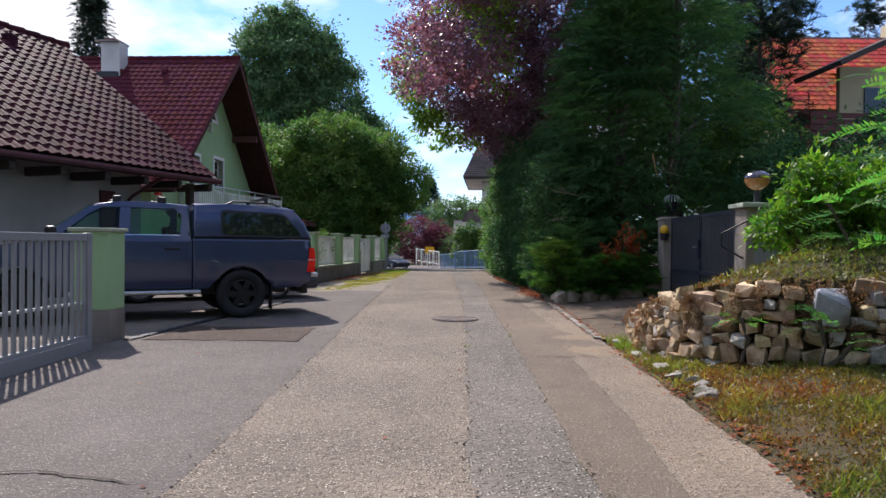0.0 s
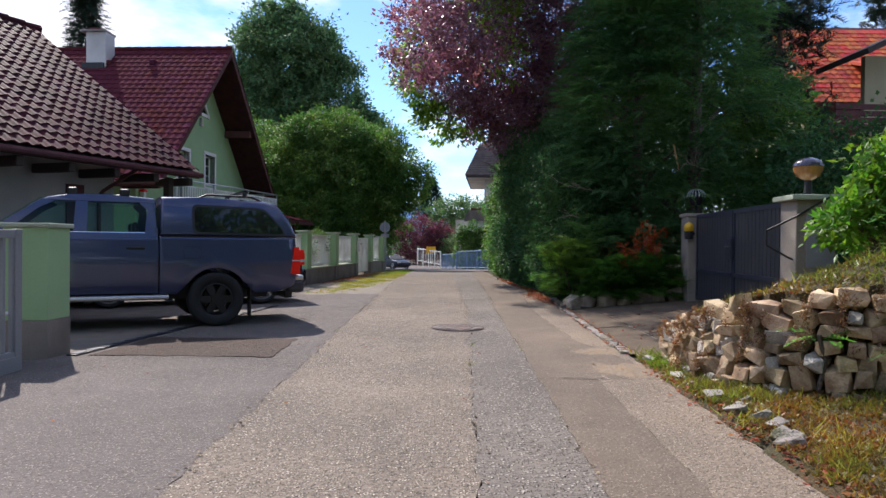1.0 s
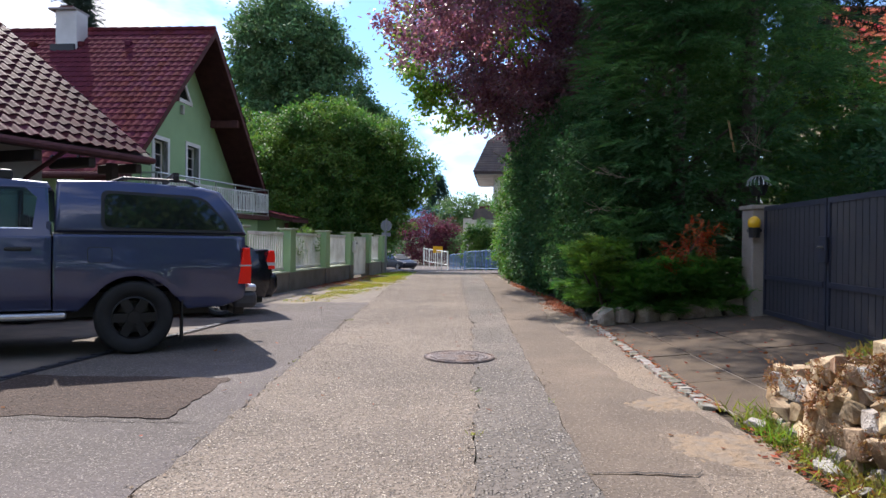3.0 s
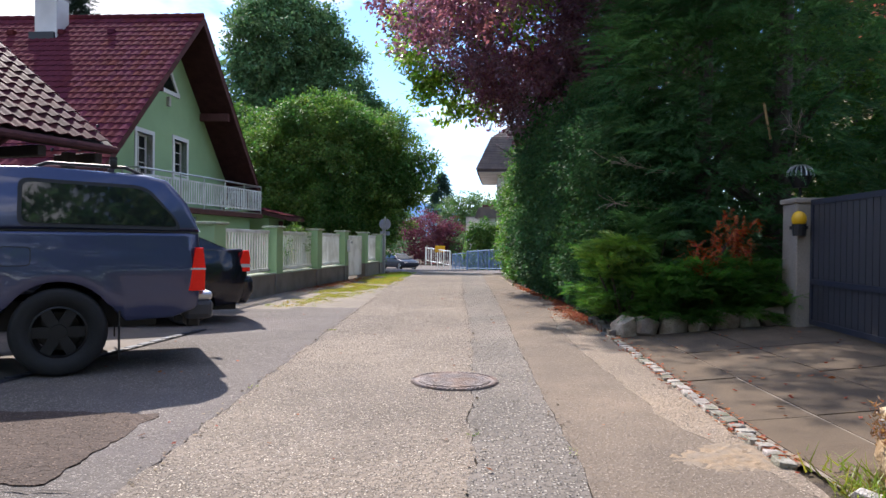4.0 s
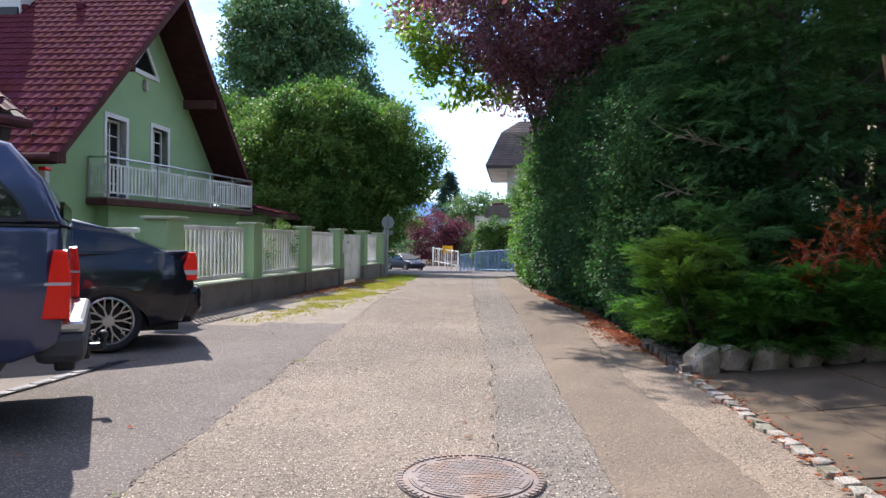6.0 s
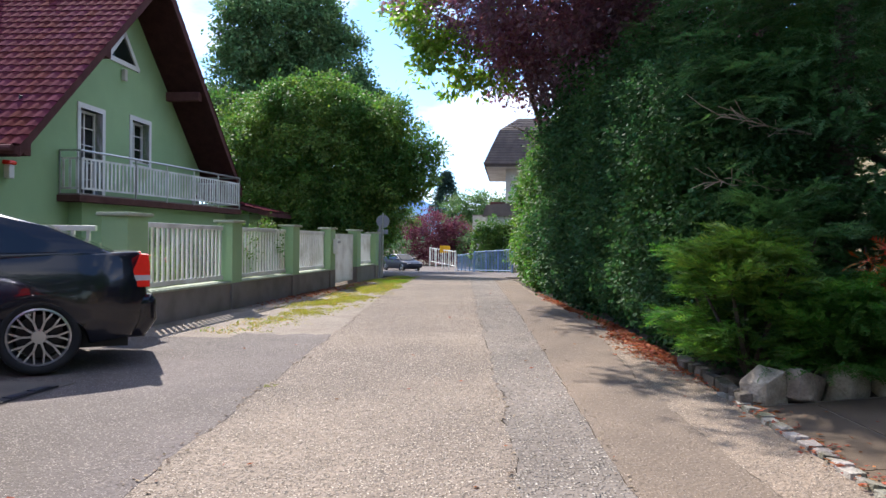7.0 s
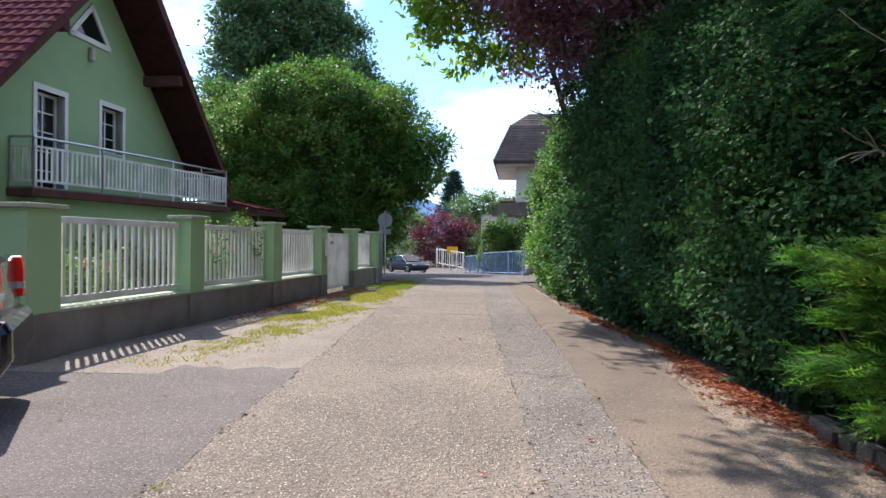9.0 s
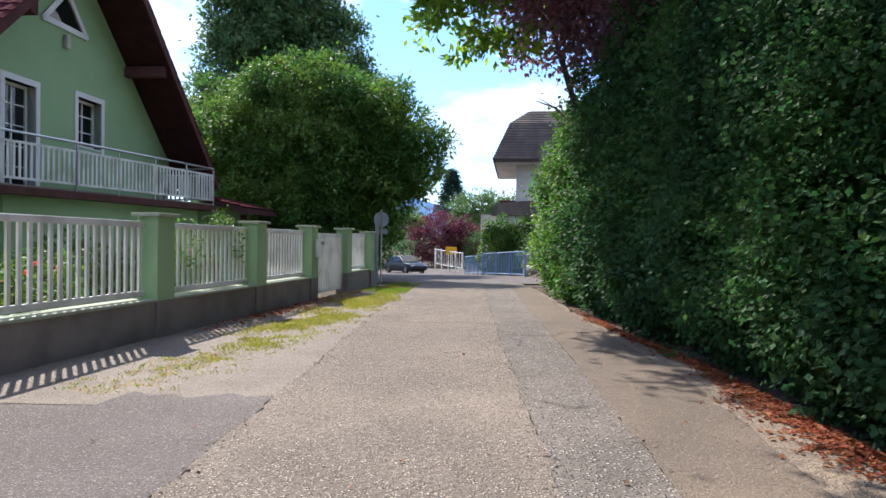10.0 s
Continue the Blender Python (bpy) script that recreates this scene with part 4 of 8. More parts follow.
part("chimney_flashing", boxed(-4.15, -3.3, -1.08, -1.0, RIDGE - 1.25 * TAN, RIDGE - 0.95 * TAN + 0.16), BLACK_PLASTIC, chimney)
window(house, pose(0, DOOR_Y, 2.28), 0.96, 2.22, "balcony_door", True, (2, 5))
window(house, pose(0, WIN_Y, 3.44), 0.96, 1.18, "window", False, (2, 3))
# three-cornered window in the peak
bm = bmesh.new()
tri = [(-0.85, 6.12), (0.72, 6.12), (-0.02, 6.98)]
for (a, b) in zip(tri, tri[1:] + tri[:1]):
    d = Vector((0, b[0] - a[0], b[1] - a[1]))
    ln = d.length
    ang = math.atan2(d.z, d.y)
    box(bm, 0.0, 0.05, -0.06, ln + 0.06, -0.065, 0.065, m=Matrix.Translation((0, a[0], a[1])) @ Matrix.Rotation(ang, 4, "X"))
peak = part("gable_window", bm, WHITE_PAINT, house, "white-framed three-cornered window")
bm = bmesh.new()
bm.faces.new([bm.verts.new((0.008, y, z)) for y, z in tri])
part("pane", bm, GLASS_DARK, peak)
part("wall_lamp", boxed(0.0, 0.12, -0.14, 0.01, 5.62, 5.95, bevel=0.03), WHITE_RENDER, house, "small pale outdoor lamp")

lantern = part("wall_lantern", boxed(0.0, 0.14, -4.75, -4.58, 2.45, 2.75, bevel=0.02), WHITE_PAINT, house, "white and red lantern on the wall")
part("lantern_roof", boxed(-0.02, 0.17, -4.79, -4.54, 2.75, 2.84, bevel=0.03), RED_LAMP, lantern)
# balcony
BX = 1.75
slab = part("balcony", plate(bmesh.new(), [(0.0, -2.95), (0.58, -2.95), (0.95, -1.0), (BX, 4.45), (0.0, 4.45)], 2.06, 2.22), BROWN_WOOD, house, "balcony slab with a dark edge")
part("balcony_top", plate(bmesh.new(), [(0.0, -2.9), (0.53, -2.9), (0.9, -1.0), (BX - 0.05, 4.4), (0.0, 4.4)], 2.22, 2.26), GREY_RENDER, slab)
RAIL = [(0.03, -2.88), (0.55, -2.88), (0.92, -1.0), (BX - 0.06, 4.4), (0.03, 4.4)]
rail_line = [Vector((x, y, 3.30)) for x, y in RAIL]
part("handrail", tube(bmesh.new(), rail_line, 0.028, 10), STEEL, slab, "round brushed-steel handrail")
for (a, b) in zip(rail_line, rail_line[1:]):
    d = b - a
    nposts = max(1, round(d.length / 1.35))
    for i in range(nposts + 1):
        p = a.lerp(b, i / nposts)
        part("baluster_post", rod(bmesh.new(), (p.x, p.y, 2.22), (p.x, p.y, 3.30), 0.022), STEEL, slab)
    u = d.normalized()
    ang = math.degrees(math.atan2(u.y, u.x)) - 90
    m = pose(a.x, a.y, 0, 0, 0, ang)
    for z in (2.36, 3.08):
        o = part("infill_rail", boxed(-0.012, 0.012, 0.03, d.length - 0.03, z, z + 0.05), WHITE_METAL, slab)
        o.matrix_basis = m
    nb = max(2, int(d.length / 0.135))
    proto = bpy.data.meshes.new("baluster")
    bm = boxed(-0.009, 0.009, -0.03, 0.03, 2.41, 3.08)
    bm.to_mesh(proto)
    bm.free()
    proto.materials.append(WHITE_METAL)
    for i in range(nb):
        o = new("baluster", proto)
        o.parent = slab
        o.matrix_basis = m @ pose(0, d.length * (i + 0.5) / nb, 0)
# ground-floor bay under the balcony and the small tiled porch roof beyond it
part("bay_wall", plate(bmesh.new(), [(0.004, -2.5), (0.35, -2.5), (0.75, -0.8), (1.35, 4.1), (0.004, 4.1)], -0.1, 2.06), GREEN_PAINT, house)
porch = thing("porch", HOUSE @ pose(0.9, 4.65, 0), "small porch with a red tiled lean-to roof", "porch")
part("post", boxed(1.05, 1.2, 1.2, 1.35, -0.1, 2.0), BROWN_WOOD, porch)
bm = bmesh.new()
v = [bm.verts.new(p) for p in ((-0.9, 0, 2.75), (-0.9, 2.6, 2.75), (1.75, 2.6, 2.15), (1.75, 0, 2.15), (-0.9, 0, 2.62), (-0.9, 2.6, 2.62), (1.75, 2.6, 2.0), (1.75, 0, 2.0))]
for f in ((0, 1, 2, 3), (7, 6, 5, 4), (0, 4, 5, 1), (1, 5, 6, 2), (2, 6, 7, 3), (3, 7, 4, 0)):
    bm.faces.new([v[i] for i in f])
proof = part("porch_roof", bm, BROWN_WOOD, porch)
tiled_slope(proof, slope_matrix((1.75, 0, 2.16), (0, 1, 0), (-2.65, 0, 0.6)), 2.6, 2.7, ROOF_TILE, lambda p: p[1])
part("wall", boxed(-0.9, 0.9, 0.4, 2.4, -0.1, 2.1), GREEN_PAINT, porch)

# ---- garage with a brown tiled roof: own space x along the eaves, y in under the roof ----
GAR = pose(-5.12, 15.64, 0, 0, 0, 70)
garage = thing("garage", GAR, "white garage with a glossy brown pantiled roof", "garage")
EZ, GRUN, GLEN = 2.62, 4.6, 12.0
GT = math.tan(radians(36.2))
bm = bmesh.new()
pts = [(0, EZ), (GRUN, EZ + GRUN * GT), (2 * GRUN, EZ), (2 * GRUN, EZ - 0.14), (GRUN, EZ + GRUN * GT - 0.18), (0, EZ - 0.14)]
a = [bm.verts.new((0, y, z)) for y, z in pts]
b = [bm.verts.new((-GLEN, y, z)) for y, z in pts]
bm.faces.new(a)
bm.faces.new(b[::-1])
for i in range(6):
    bm.faces.new((a[i], a[(i + 1) % 6], b[(i + 1) % 6], b[i]))
groof = part("roof", bm, DARK_WOOD, garage, "dark timber roof deck")
gs = math.hypot(GRUN, GRUN * GT)
tiled_slope(groof, slope_matrix((-GLEN, -0.03, EZ), (1, 0, 0), (0, GRUN, GRUN * GT)), GLEN + 0.03, gs, ROOF_TILE_BROWN, lambda p: -p[0], 0.225, 0.27, wave=0.018)
tiled_slope(groof, slope_matrix((0, 2 * GRUN + 0.03, EZ), (-1, 0, 0), (0, -GRUN, GRUN * GT)), GLEN, gs, ROOF_TILE_BROWN, lambda p: p[0], 0.225, 0.27)
bm = bmesh.new()
for i in range(30):
    rod(bm, (0.02 - i * 0.4, GRUN, EZ + GRUN * GT + 0.05), (0.02 - (i + 1) * 0.4 - 0.03, GRUN, EZ + GRUN * GT + 0.04), 0.12, 0.10, 10)
part("ridge_tiles", bm, ROOF_TILE_BROWN, groof)
part("gutter", rod(bmesh.new(), (0.0, -0.07, EZ - 0.07), (-GLEN, -0.07, EZ - 0.07), 0.055), BROWN_WOOD, groof, "dark brown gutter")
for i in range(12):
    part("rafter_end", boxed(-0.3 - i * 0.95, -0.17 - i * 0.95, 0.02, 0.9, EZ - 0.30, EZ - 0.14, bevel=0.02), DARK_WOOD, groof)
part("roof_vent", boxed(-2.2, -1.95, 3.75, 4.0, EZ + 3.75 * GT, EZ + 3.9 * GT + 0.2, bevel=0.03), ROOF_TILE_BROWN, groof)
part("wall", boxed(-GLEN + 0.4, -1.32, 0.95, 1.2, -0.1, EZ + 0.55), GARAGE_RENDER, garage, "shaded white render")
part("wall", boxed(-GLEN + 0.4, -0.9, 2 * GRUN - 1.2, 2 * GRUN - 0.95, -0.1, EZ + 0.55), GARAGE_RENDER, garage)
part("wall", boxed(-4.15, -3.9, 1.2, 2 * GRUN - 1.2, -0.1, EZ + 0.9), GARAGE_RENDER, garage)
part("door", boxed(-2.42, -2.06, 0.90, 0.95, -0.05, 2.2), BROWN_WOOD, garage, "narrow dark brown wooden door")
part("downpipe", tube(bmesh.new(), [(-1.72, -0.05, EZ - 0.1), (-1.72, 0.8, EZ - 0.5), (-1.72, 0.9, EZ - 0.6), (-1.72, 0.9, 0.0)], 0.035), BROWN_WOOD, garage, "thin dark downpipe")
part("post", boxed(-0.5, -0.36, 0.35, 0.49, -0.05, EZ - 0.14, bevel=0.01), DARK_WOOD, garage, "dark timber corner post")

# ---- orange-roofed house up the slope to the right ----
rh = thing("orange_roofed_house", pose(13.4, 27.0, 0, 0, 0, 0), "house with a bright orange tiled roof and dormer", "house")
part("wall", boxed(0.6, 13, 0.8, 8, -0.1, 6.6), BEIGE_RENDER, rh, "beige render")
part("wood_gallery", boxed(0.5, 13, 0.45, 0.8, 4.9, 6.5), BROWN_WOOD, rh, "dark brown timber cladding")
bm = bmesh.new()
pts = [(0, 6.55), (4.4, 10.75), (8.8, 6.55), (8.8, 6.38), (4.4, 10.55), (0, 6.38)]
a = [bm.verts.new((0, y, z)) for y, z in pts]
b = [bm.verts.new((14, y, z)) for y, z in pts]
bm.faces.new(a[::-1])
bm.faces.new(b)
for i in range(6):
    bm.faces.new((a[i], a[(i + 1) % 6], b[(i + 1) % 6], b[i]))
rroof = part("roof", bm, BROWN_WOOD, rh)
tiled_slope(rroof, slope_matrix((0, 0, 6.56), (1, 0, 0), (0, 4.4, 4.2)), 13.9, 6.05, ROOF_TILE_ORANGE, lambda p: p[0], 0.30, 0.34)
dormer = part("dormer", boxed(3.1, 5.2, 0.9, 3.0, 7.2, 8.05), BEIGE_RENDER, rh, "small dormer with an orange roof")
bm = bmesh.new()
v = [bm.verts.new(p) for p in ((2.8, 0.5, 8.0), (5.5, 0.5, 8.0), (5.5, 3.6, 9.1), (2.8, 3.6, 9.1), (2.8, 0.5, 8.12), (5.5, 0.5, 8.12), (5.5, 3.6, 9.22), (2.8, 3.6, 9.22))]
for f in ((3, 2, 1, 0), (4, 5, 6, 7), (0, 1, 5, 4), (1, 2, 6, 5), (2, 3, 7, 6), (3, 0, 4, 7)):
    bm.faces.new([v[i] for i in f])
part("dormer_roof", bm, ROOF_TILE_ORANGE, dormer)
part("pane", boxed(3.5, 4.8, 0.88, 0.9, 7.3, 7.95), GLASS_DARK, dormer)
part("chimney", boxed(6.6, 7.2, 4.0, 4.7, 9.6, 11.3), BEIGE_RENDER, rh)

# terrace below the orange-roofed house
terrace = thing("terrace", pose(11.1, 21.6, 0, 0, 0, 3), "beige terrace wall with a dark balustrade and eave", "terrace")
part("wall", boxed(0, 8, 0, 4.2, -0.1, 4.1), BEIGE_RENDER, terrace)
part("coping", boxed(-0.06, 8.06, -0.06, 4.26, 4.1, 4.18), DARK_WOOD, terrace)
for i in range(4):
    part("board", boxed(0.45, 8, 0.1, 0.14, 4.68 + i * 0.2, 4.84 + i * 0.2), BROWN_WOOD, terrace)
for i in range(4):
    part("post", boxed(0.5 + i * 2.2, 0.6 + i * 2.2, 0.14, 0.24, 4.18, 5.5), BROWN_WOOD, terrace)
part("back_wall", boxed(2.35, 8, 1.6, 1.8, 4.18, 7.3), BEIGE_RENDER, terrace, "beige render behind the balustrade")
part("window", boxed(3.2, 4.4, 1.56, 1.6, 4.9, 6.6), GLASS_DARK, terrace)
part("canopy_roof", prism(bmesh.new(), [(1.25, 6.86), (8.0, 10.0), (8.0, 10.2), (1.2, 7.02)], 1.3, centre=1.1), DARK_WOOD, terrace, "wide dark timber eave")

# ---- house with a grey-brown mansard roof beyond the crossing ----
fh = thing("mansard_house", pose(1.75, 60.5, gz(60), 0, 0, -4), "pale house with a grey-brown mansard roof", "house")
part("wall", boxed(1.6, 14, 1.5, 11, -0.5, 8.05), WHITE_RENDER, fh, "pale grey-green render")
bm = bmesh.new()
sec = [(0.0, 8.1), (1.15, 10.75), (2.6, 11.9)]
rows = []
for d, z in sec:
    rows.append([bm.verts.new(p) for p in ((d, d, z), (16 - d, d, z), (16 - d, 12.5 - d, z), (d, 12.5 - d, z))])
for r0, r1 in zip(rows, rows[1:]):
    for i in range(4):
        bm.faces.new((r0[i], r0[(i + 1) % 4], r1[(i + 1) % 4], r1[i]))
bm.faces.new(rows[-1])
bm.faces.new(rows[0][::-1])
froof = part("roof", bm, ROOF_TILE_GREY, fh)
for (d0, z0), (d1, z1) in zip(sec, sec[1:]):
    k = 13 if d0 == 0 else 7
    for i in range(k):
        f0, f1 = i / k, (i + 1.05) / k
        bm = bmesh.new()
        for flip in (0, 1):
            q = []
            for f, lift in ((f0, 0.07), (f1, 0.015)):
                d, z = d0 + (d1 - d0) * f - lift, z0 + (z1 - z0) * f + lift
                q.append([(d, d, z), (16 - d, d, z)] if not flip else [(d, 12.5 - d, z), (d, d, z)])
            v = [bm.verts.new(p) for p in (*q[0], *q[1][::-1])]
            bm.faces.new(v)
            low = [bm.verts.new((p[0], p[1], p[2] - 0.05)) for p in q[0]]
            bm.faces.new((v[0], v[1], low[1], low[0]))
        part("shingle_course", bm, ROOF_TILE_GREY, froof)
part("fascia", boxed(0.0, 16, 0.0, 12.4, 7.88, 8.095), DARK_WOOD, fh)
part("soffit", boxed(0.12, 15.88, 0.12, 12.3, 7.83, 7.88), WHITE_RENDER, fh, "pale boarded soffit")
part("bay_roof", prism(bmesh.new(), [(-0.1, 4.15), (3.2, 4.15), (2.9, 5.2), (0.2, 5.0)], 0.9, centre=0.6), ROOF_TILE_GREY, fh, "small grey bay roof")
part("bay_wall", boxed(0.2, 2.9, 0.0, 1.5, -0.5, 4.15), WHITE_RENDER, fh)
low = thing("low_shed", pose(0.95, 64, gz(64), 0, 0, -4), "low pale shed with a dark roof edge", "shed")
part("wall", boxed(0, 3.3, 0.5, 2.6, -0.3, 4.5), WHITE_RENDER, low)
part("coping", boxed(-0.05, 1.4, 0.45, 2.65, 4.5, 4.58), GREY_RENDER, low)
part("roof", boxed(1.4, 3.4, 0.2, 2.8, 4.5, 5.6, bevel=0.04), BROWN_WOOD, low, "dark brown timber roof edge")


# ---- driveway, gate and posts to the right ----
def drive_z(x, y):
    return 0.22 * min(max((x - 2.2) / 2.3, 0), 1.3)


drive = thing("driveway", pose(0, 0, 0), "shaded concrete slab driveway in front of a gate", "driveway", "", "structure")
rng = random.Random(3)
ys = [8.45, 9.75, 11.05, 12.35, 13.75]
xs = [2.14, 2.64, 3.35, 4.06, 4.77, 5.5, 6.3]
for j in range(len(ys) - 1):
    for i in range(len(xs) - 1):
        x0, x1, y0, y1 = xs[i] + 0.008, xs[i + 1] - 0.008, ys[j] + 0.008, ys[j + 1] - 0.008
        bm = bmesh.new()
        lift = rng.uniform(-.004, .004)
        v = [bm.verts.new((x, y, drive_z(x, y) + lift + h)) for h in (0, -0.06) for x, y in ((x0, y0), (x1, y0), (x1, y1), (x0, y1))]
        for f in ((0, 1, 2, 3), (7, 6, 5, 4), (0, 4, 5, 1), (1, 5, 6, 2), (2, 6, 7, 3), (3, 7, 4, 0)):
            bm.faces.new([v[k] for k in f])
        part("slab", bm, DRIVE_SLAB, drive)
bm = bmesh.new()
for x0, x1 in ((2.12, 5.19), (5.19, 6.3)):
    bm.faces.new([bm.verts.new((x, y, drive_z(x, y) - 0.012)) for x, y in ((x0, 8.4), (x1, 8.4), (x1, 13.8), (x0, 13.8))])
part("joint_sand", bm, SAND, drive, "pale sand in the slab joints")

gate_r = thing("driveway_gate", pose(4.16, 9.62, 0.25, 0, 0, -4.4), "closed dark grey double gate of upright boards", "gate")
GL = 3.78
for leaf in range(2):
    y0 = leaf * GL / 2 + 0.015
    lf = part("gate_leaf", box(box(box(box(bmesh.new(), -0.025, 0.025, y0, y0 + GL / 2 - 0.03, 1.42, 1.48), -0.025, 0.025, y0, y0 + GL / 2 - 0.03, 0.0, 0.06),
                                  -0.025, 0.025, y0, y0 + 0.05, 0.06, 1.42), -0.025, 0.025, y0 + GL / 2 - 0.08, y0 + GL / 2 - 0.03, 0.06, 1.42), IRON_BLUE, gate_r)
    part("cross_rail", boxed(-0.035, 0.03, y0 + 0.05, y0 + GL / 2 - 0.08, 0.48, 0.54), IRON_BLUE, lf)
    for i in range(13):
        w = (GL / 2 - 0.16) / 13
        y = y0 + 0.065 + i * w
        part("board", boxed(-0.012, 0.012, y + 0.006, y + w - 0.006, 0.06, 1.42), GATE_GREY, lf)
part("lock", boxed(-0.07, -0.03, GL / 2 - 0.06, GL / 2 + 0.1, 0.75, 1.05, bevel=0.01), IRON_BLUE, gate_r, "dark lock case")
part("handle", tube(bmesh.new(), [(-0.07, GL / 2 - 0.02, 0.93), (-0.13, GL / 2 - 0.02, 0.93), (-0.13, GL / 2 - 0.14, 0.93)], 0.012), STEEL, gate_r)
gp = thing("gate_post", pose(4.56, 13.66, 0.1, 0, 0, -4), "rough pale rendered gate post", "post", "gate posts")
part("shaft", boxed(-0.24, 0.24, -0.22, 0.22, 0, 1.60, bevel=0.015), POST_RENDER, gp)
part("cap", boxed(-0.27, 0.27, -0.25, 0.25, 1.60, 1.66, bevel=0.01), POST_RENDER, gp)
gp = thing("gate_post", pose(4.26, 9.36, 0.1, 0, 0, -4), "pale rendered gate post with a stone cap", "post", "gate posts")
part("shaft", boxed(-0.22, 0.22, -0.22, 0.22, 0, 1.62, bevel=0.015), POST_RENDER, gp)
part("cap", boxed(-0.29, 0.29, -0.29, 0.29, 1.62, 1.68, bevel=0.01), CAPSTONE, gp, "overhanging pale cap slab")
part("panel", boxed(-0.11, 0.19, -0.232, -0.22, 0.85, 1.50), GREY_METAL, gp, "grey panel with raised dark bars")
for i in range(2):
    part("panel_bar", boxed(-0.06 + i * 0.075, -0.01 + i * 0.075, -0.245, -0.232, 1.30, 1.42), BLACK_PLASTIC, gp)
part("intercom", boxed(0.10, 0.17, -0.265, -0.232, 1.30, 1.46, bevel=0.01), BLACK_PLASTIC, gp, "small dark intercom")
part("letter_slot", boxed(0.02, 0.19, -0.25, -0.232, 1.10, 1.16), STEEL, gp)
gl_ = thing("globe_lantern", pose(4.26, 9.36, 1.78), "amber glass globe lantern with a dark faceted top", "lamp")
part("stem", rod(bmesh.new(), (0, 0, 0), (0, 0, 0.2), 0.05, 0.035, 12), BLACK_PLASTIC, gl_)
bm = bmesh.new()
bmesh.ops.create_uvsphere(bm, u_segments=20, v_segments=12, radius=0.165)
bmesh.ops.delete(bm, geom=[v for v in bm.verts if v.co.z > 0.03], context="VERTS")
bmesh.ops.translate(bm, vec=(0, 0, 0.34), verts=bm.verts[:])
part("globe", bm, material("amber_glass", (0.45, 0.20, 0.06), 0.12, vary=0.3, scale=30, fine=90, bump=0.3, coat=1.0), gl_, "amber glass bowl", smooth=True)
bm = bmesh.new()
bmesh.ops.create_uvsphere(bm, u_segments=20, v_segments=10, radius=0.17)
bmesh.ops.delete(bm, geom=[v for v in bm.verts if v.co.z < -0.005], context="VERTS")
bmesh.ops.transform(bm, matrix=Matrix.Translation((0, 0, 0.345)) @ Matrix.Diagonal((1, 1, 0.62, 1)), verts=bm.verts[:])
part("lid", bm, material("dark_purple_glass", (0.05, 0.035, 0.05), 0.15, vary=0.3, scale=30, fine=60, bump=0.2, coat=1.0), gl_, "dark faceted glass top")
cb = thing("bent_bar", pose(3.9, 9.25, 0.75), "bent thin black bar leaning at the gate post", "bar")
part("bar", tube(bmesh.new(), [(0.45, -0.2, 1.0), (0.12, -0.1, 0.78), (-0.12, 0.1, 0.62), (-0.12, 0.1, 0.45), (0.1, 0, 0.3), (0.3, -0.05, 0.22), (0.3, -0.05, -0.3)], 0.012, 6), BLACK_PLASTIC, cb)
wl_ = thing("warning_lamp", pose(4.30, 13.40, 1.50), "yellow warning lamp fixed to a gate post", "lamp")
bm = bmesh.new()
r = bmesh.ops.create_uvsphere(bm, u_segments=16, v_segments=10, radius=0.085)
bmesh.ops.transform(bm, matrix=Matrix.Diagonal((1, 1, 1.15, 1)), verts=r["verts"])
part("dome", bm, YELLOW, wl_, smooth=True)
part("socket", rod(bmesh.new(), (0, 0, -0.2), (0, 0, -0.06), 0.07, 0.08, 12), BLACK_PLASTIC, wl_)
part("bracket", boxed(0.0, 0.10, -0.02, 0.24, -0.12, -0.08), BLACK_PLASTIC, wl_)
ln = thing("garden_lantern", pose(4.75, 14.3, 1.95), "small dark lantern with pale ribs behind the gate", "lamp")
for i in range(16):
    a = i / 16 * math.tau
    part("rib", tube(bmesh.new(), [(q * math.cos(a), q * math.sin(a), z) for q, z in ((0.05, 0.30), (0.11, 0.275), (0.155, 0.22), (0.165, 0.15))], 0.009, 5), STEEL, ln)
part("body", rod(bmesh.new(), (0, 0, 0.0), (0, 0, 0.16), 0.09, 0.15, 16), BLACK_PLASTIC, ln)
part("lid", rod(bmesh.new(), (0, 0, 0.16), (0, 0, 0.28), 0.15, 0.06, 16), BLACK_PLASTIC, ln)
part("stem", rod(bmesh.new(), (0, 0, -1.9), (0, 0, 0), 0.02), BLACK_PLASTIC, ln)

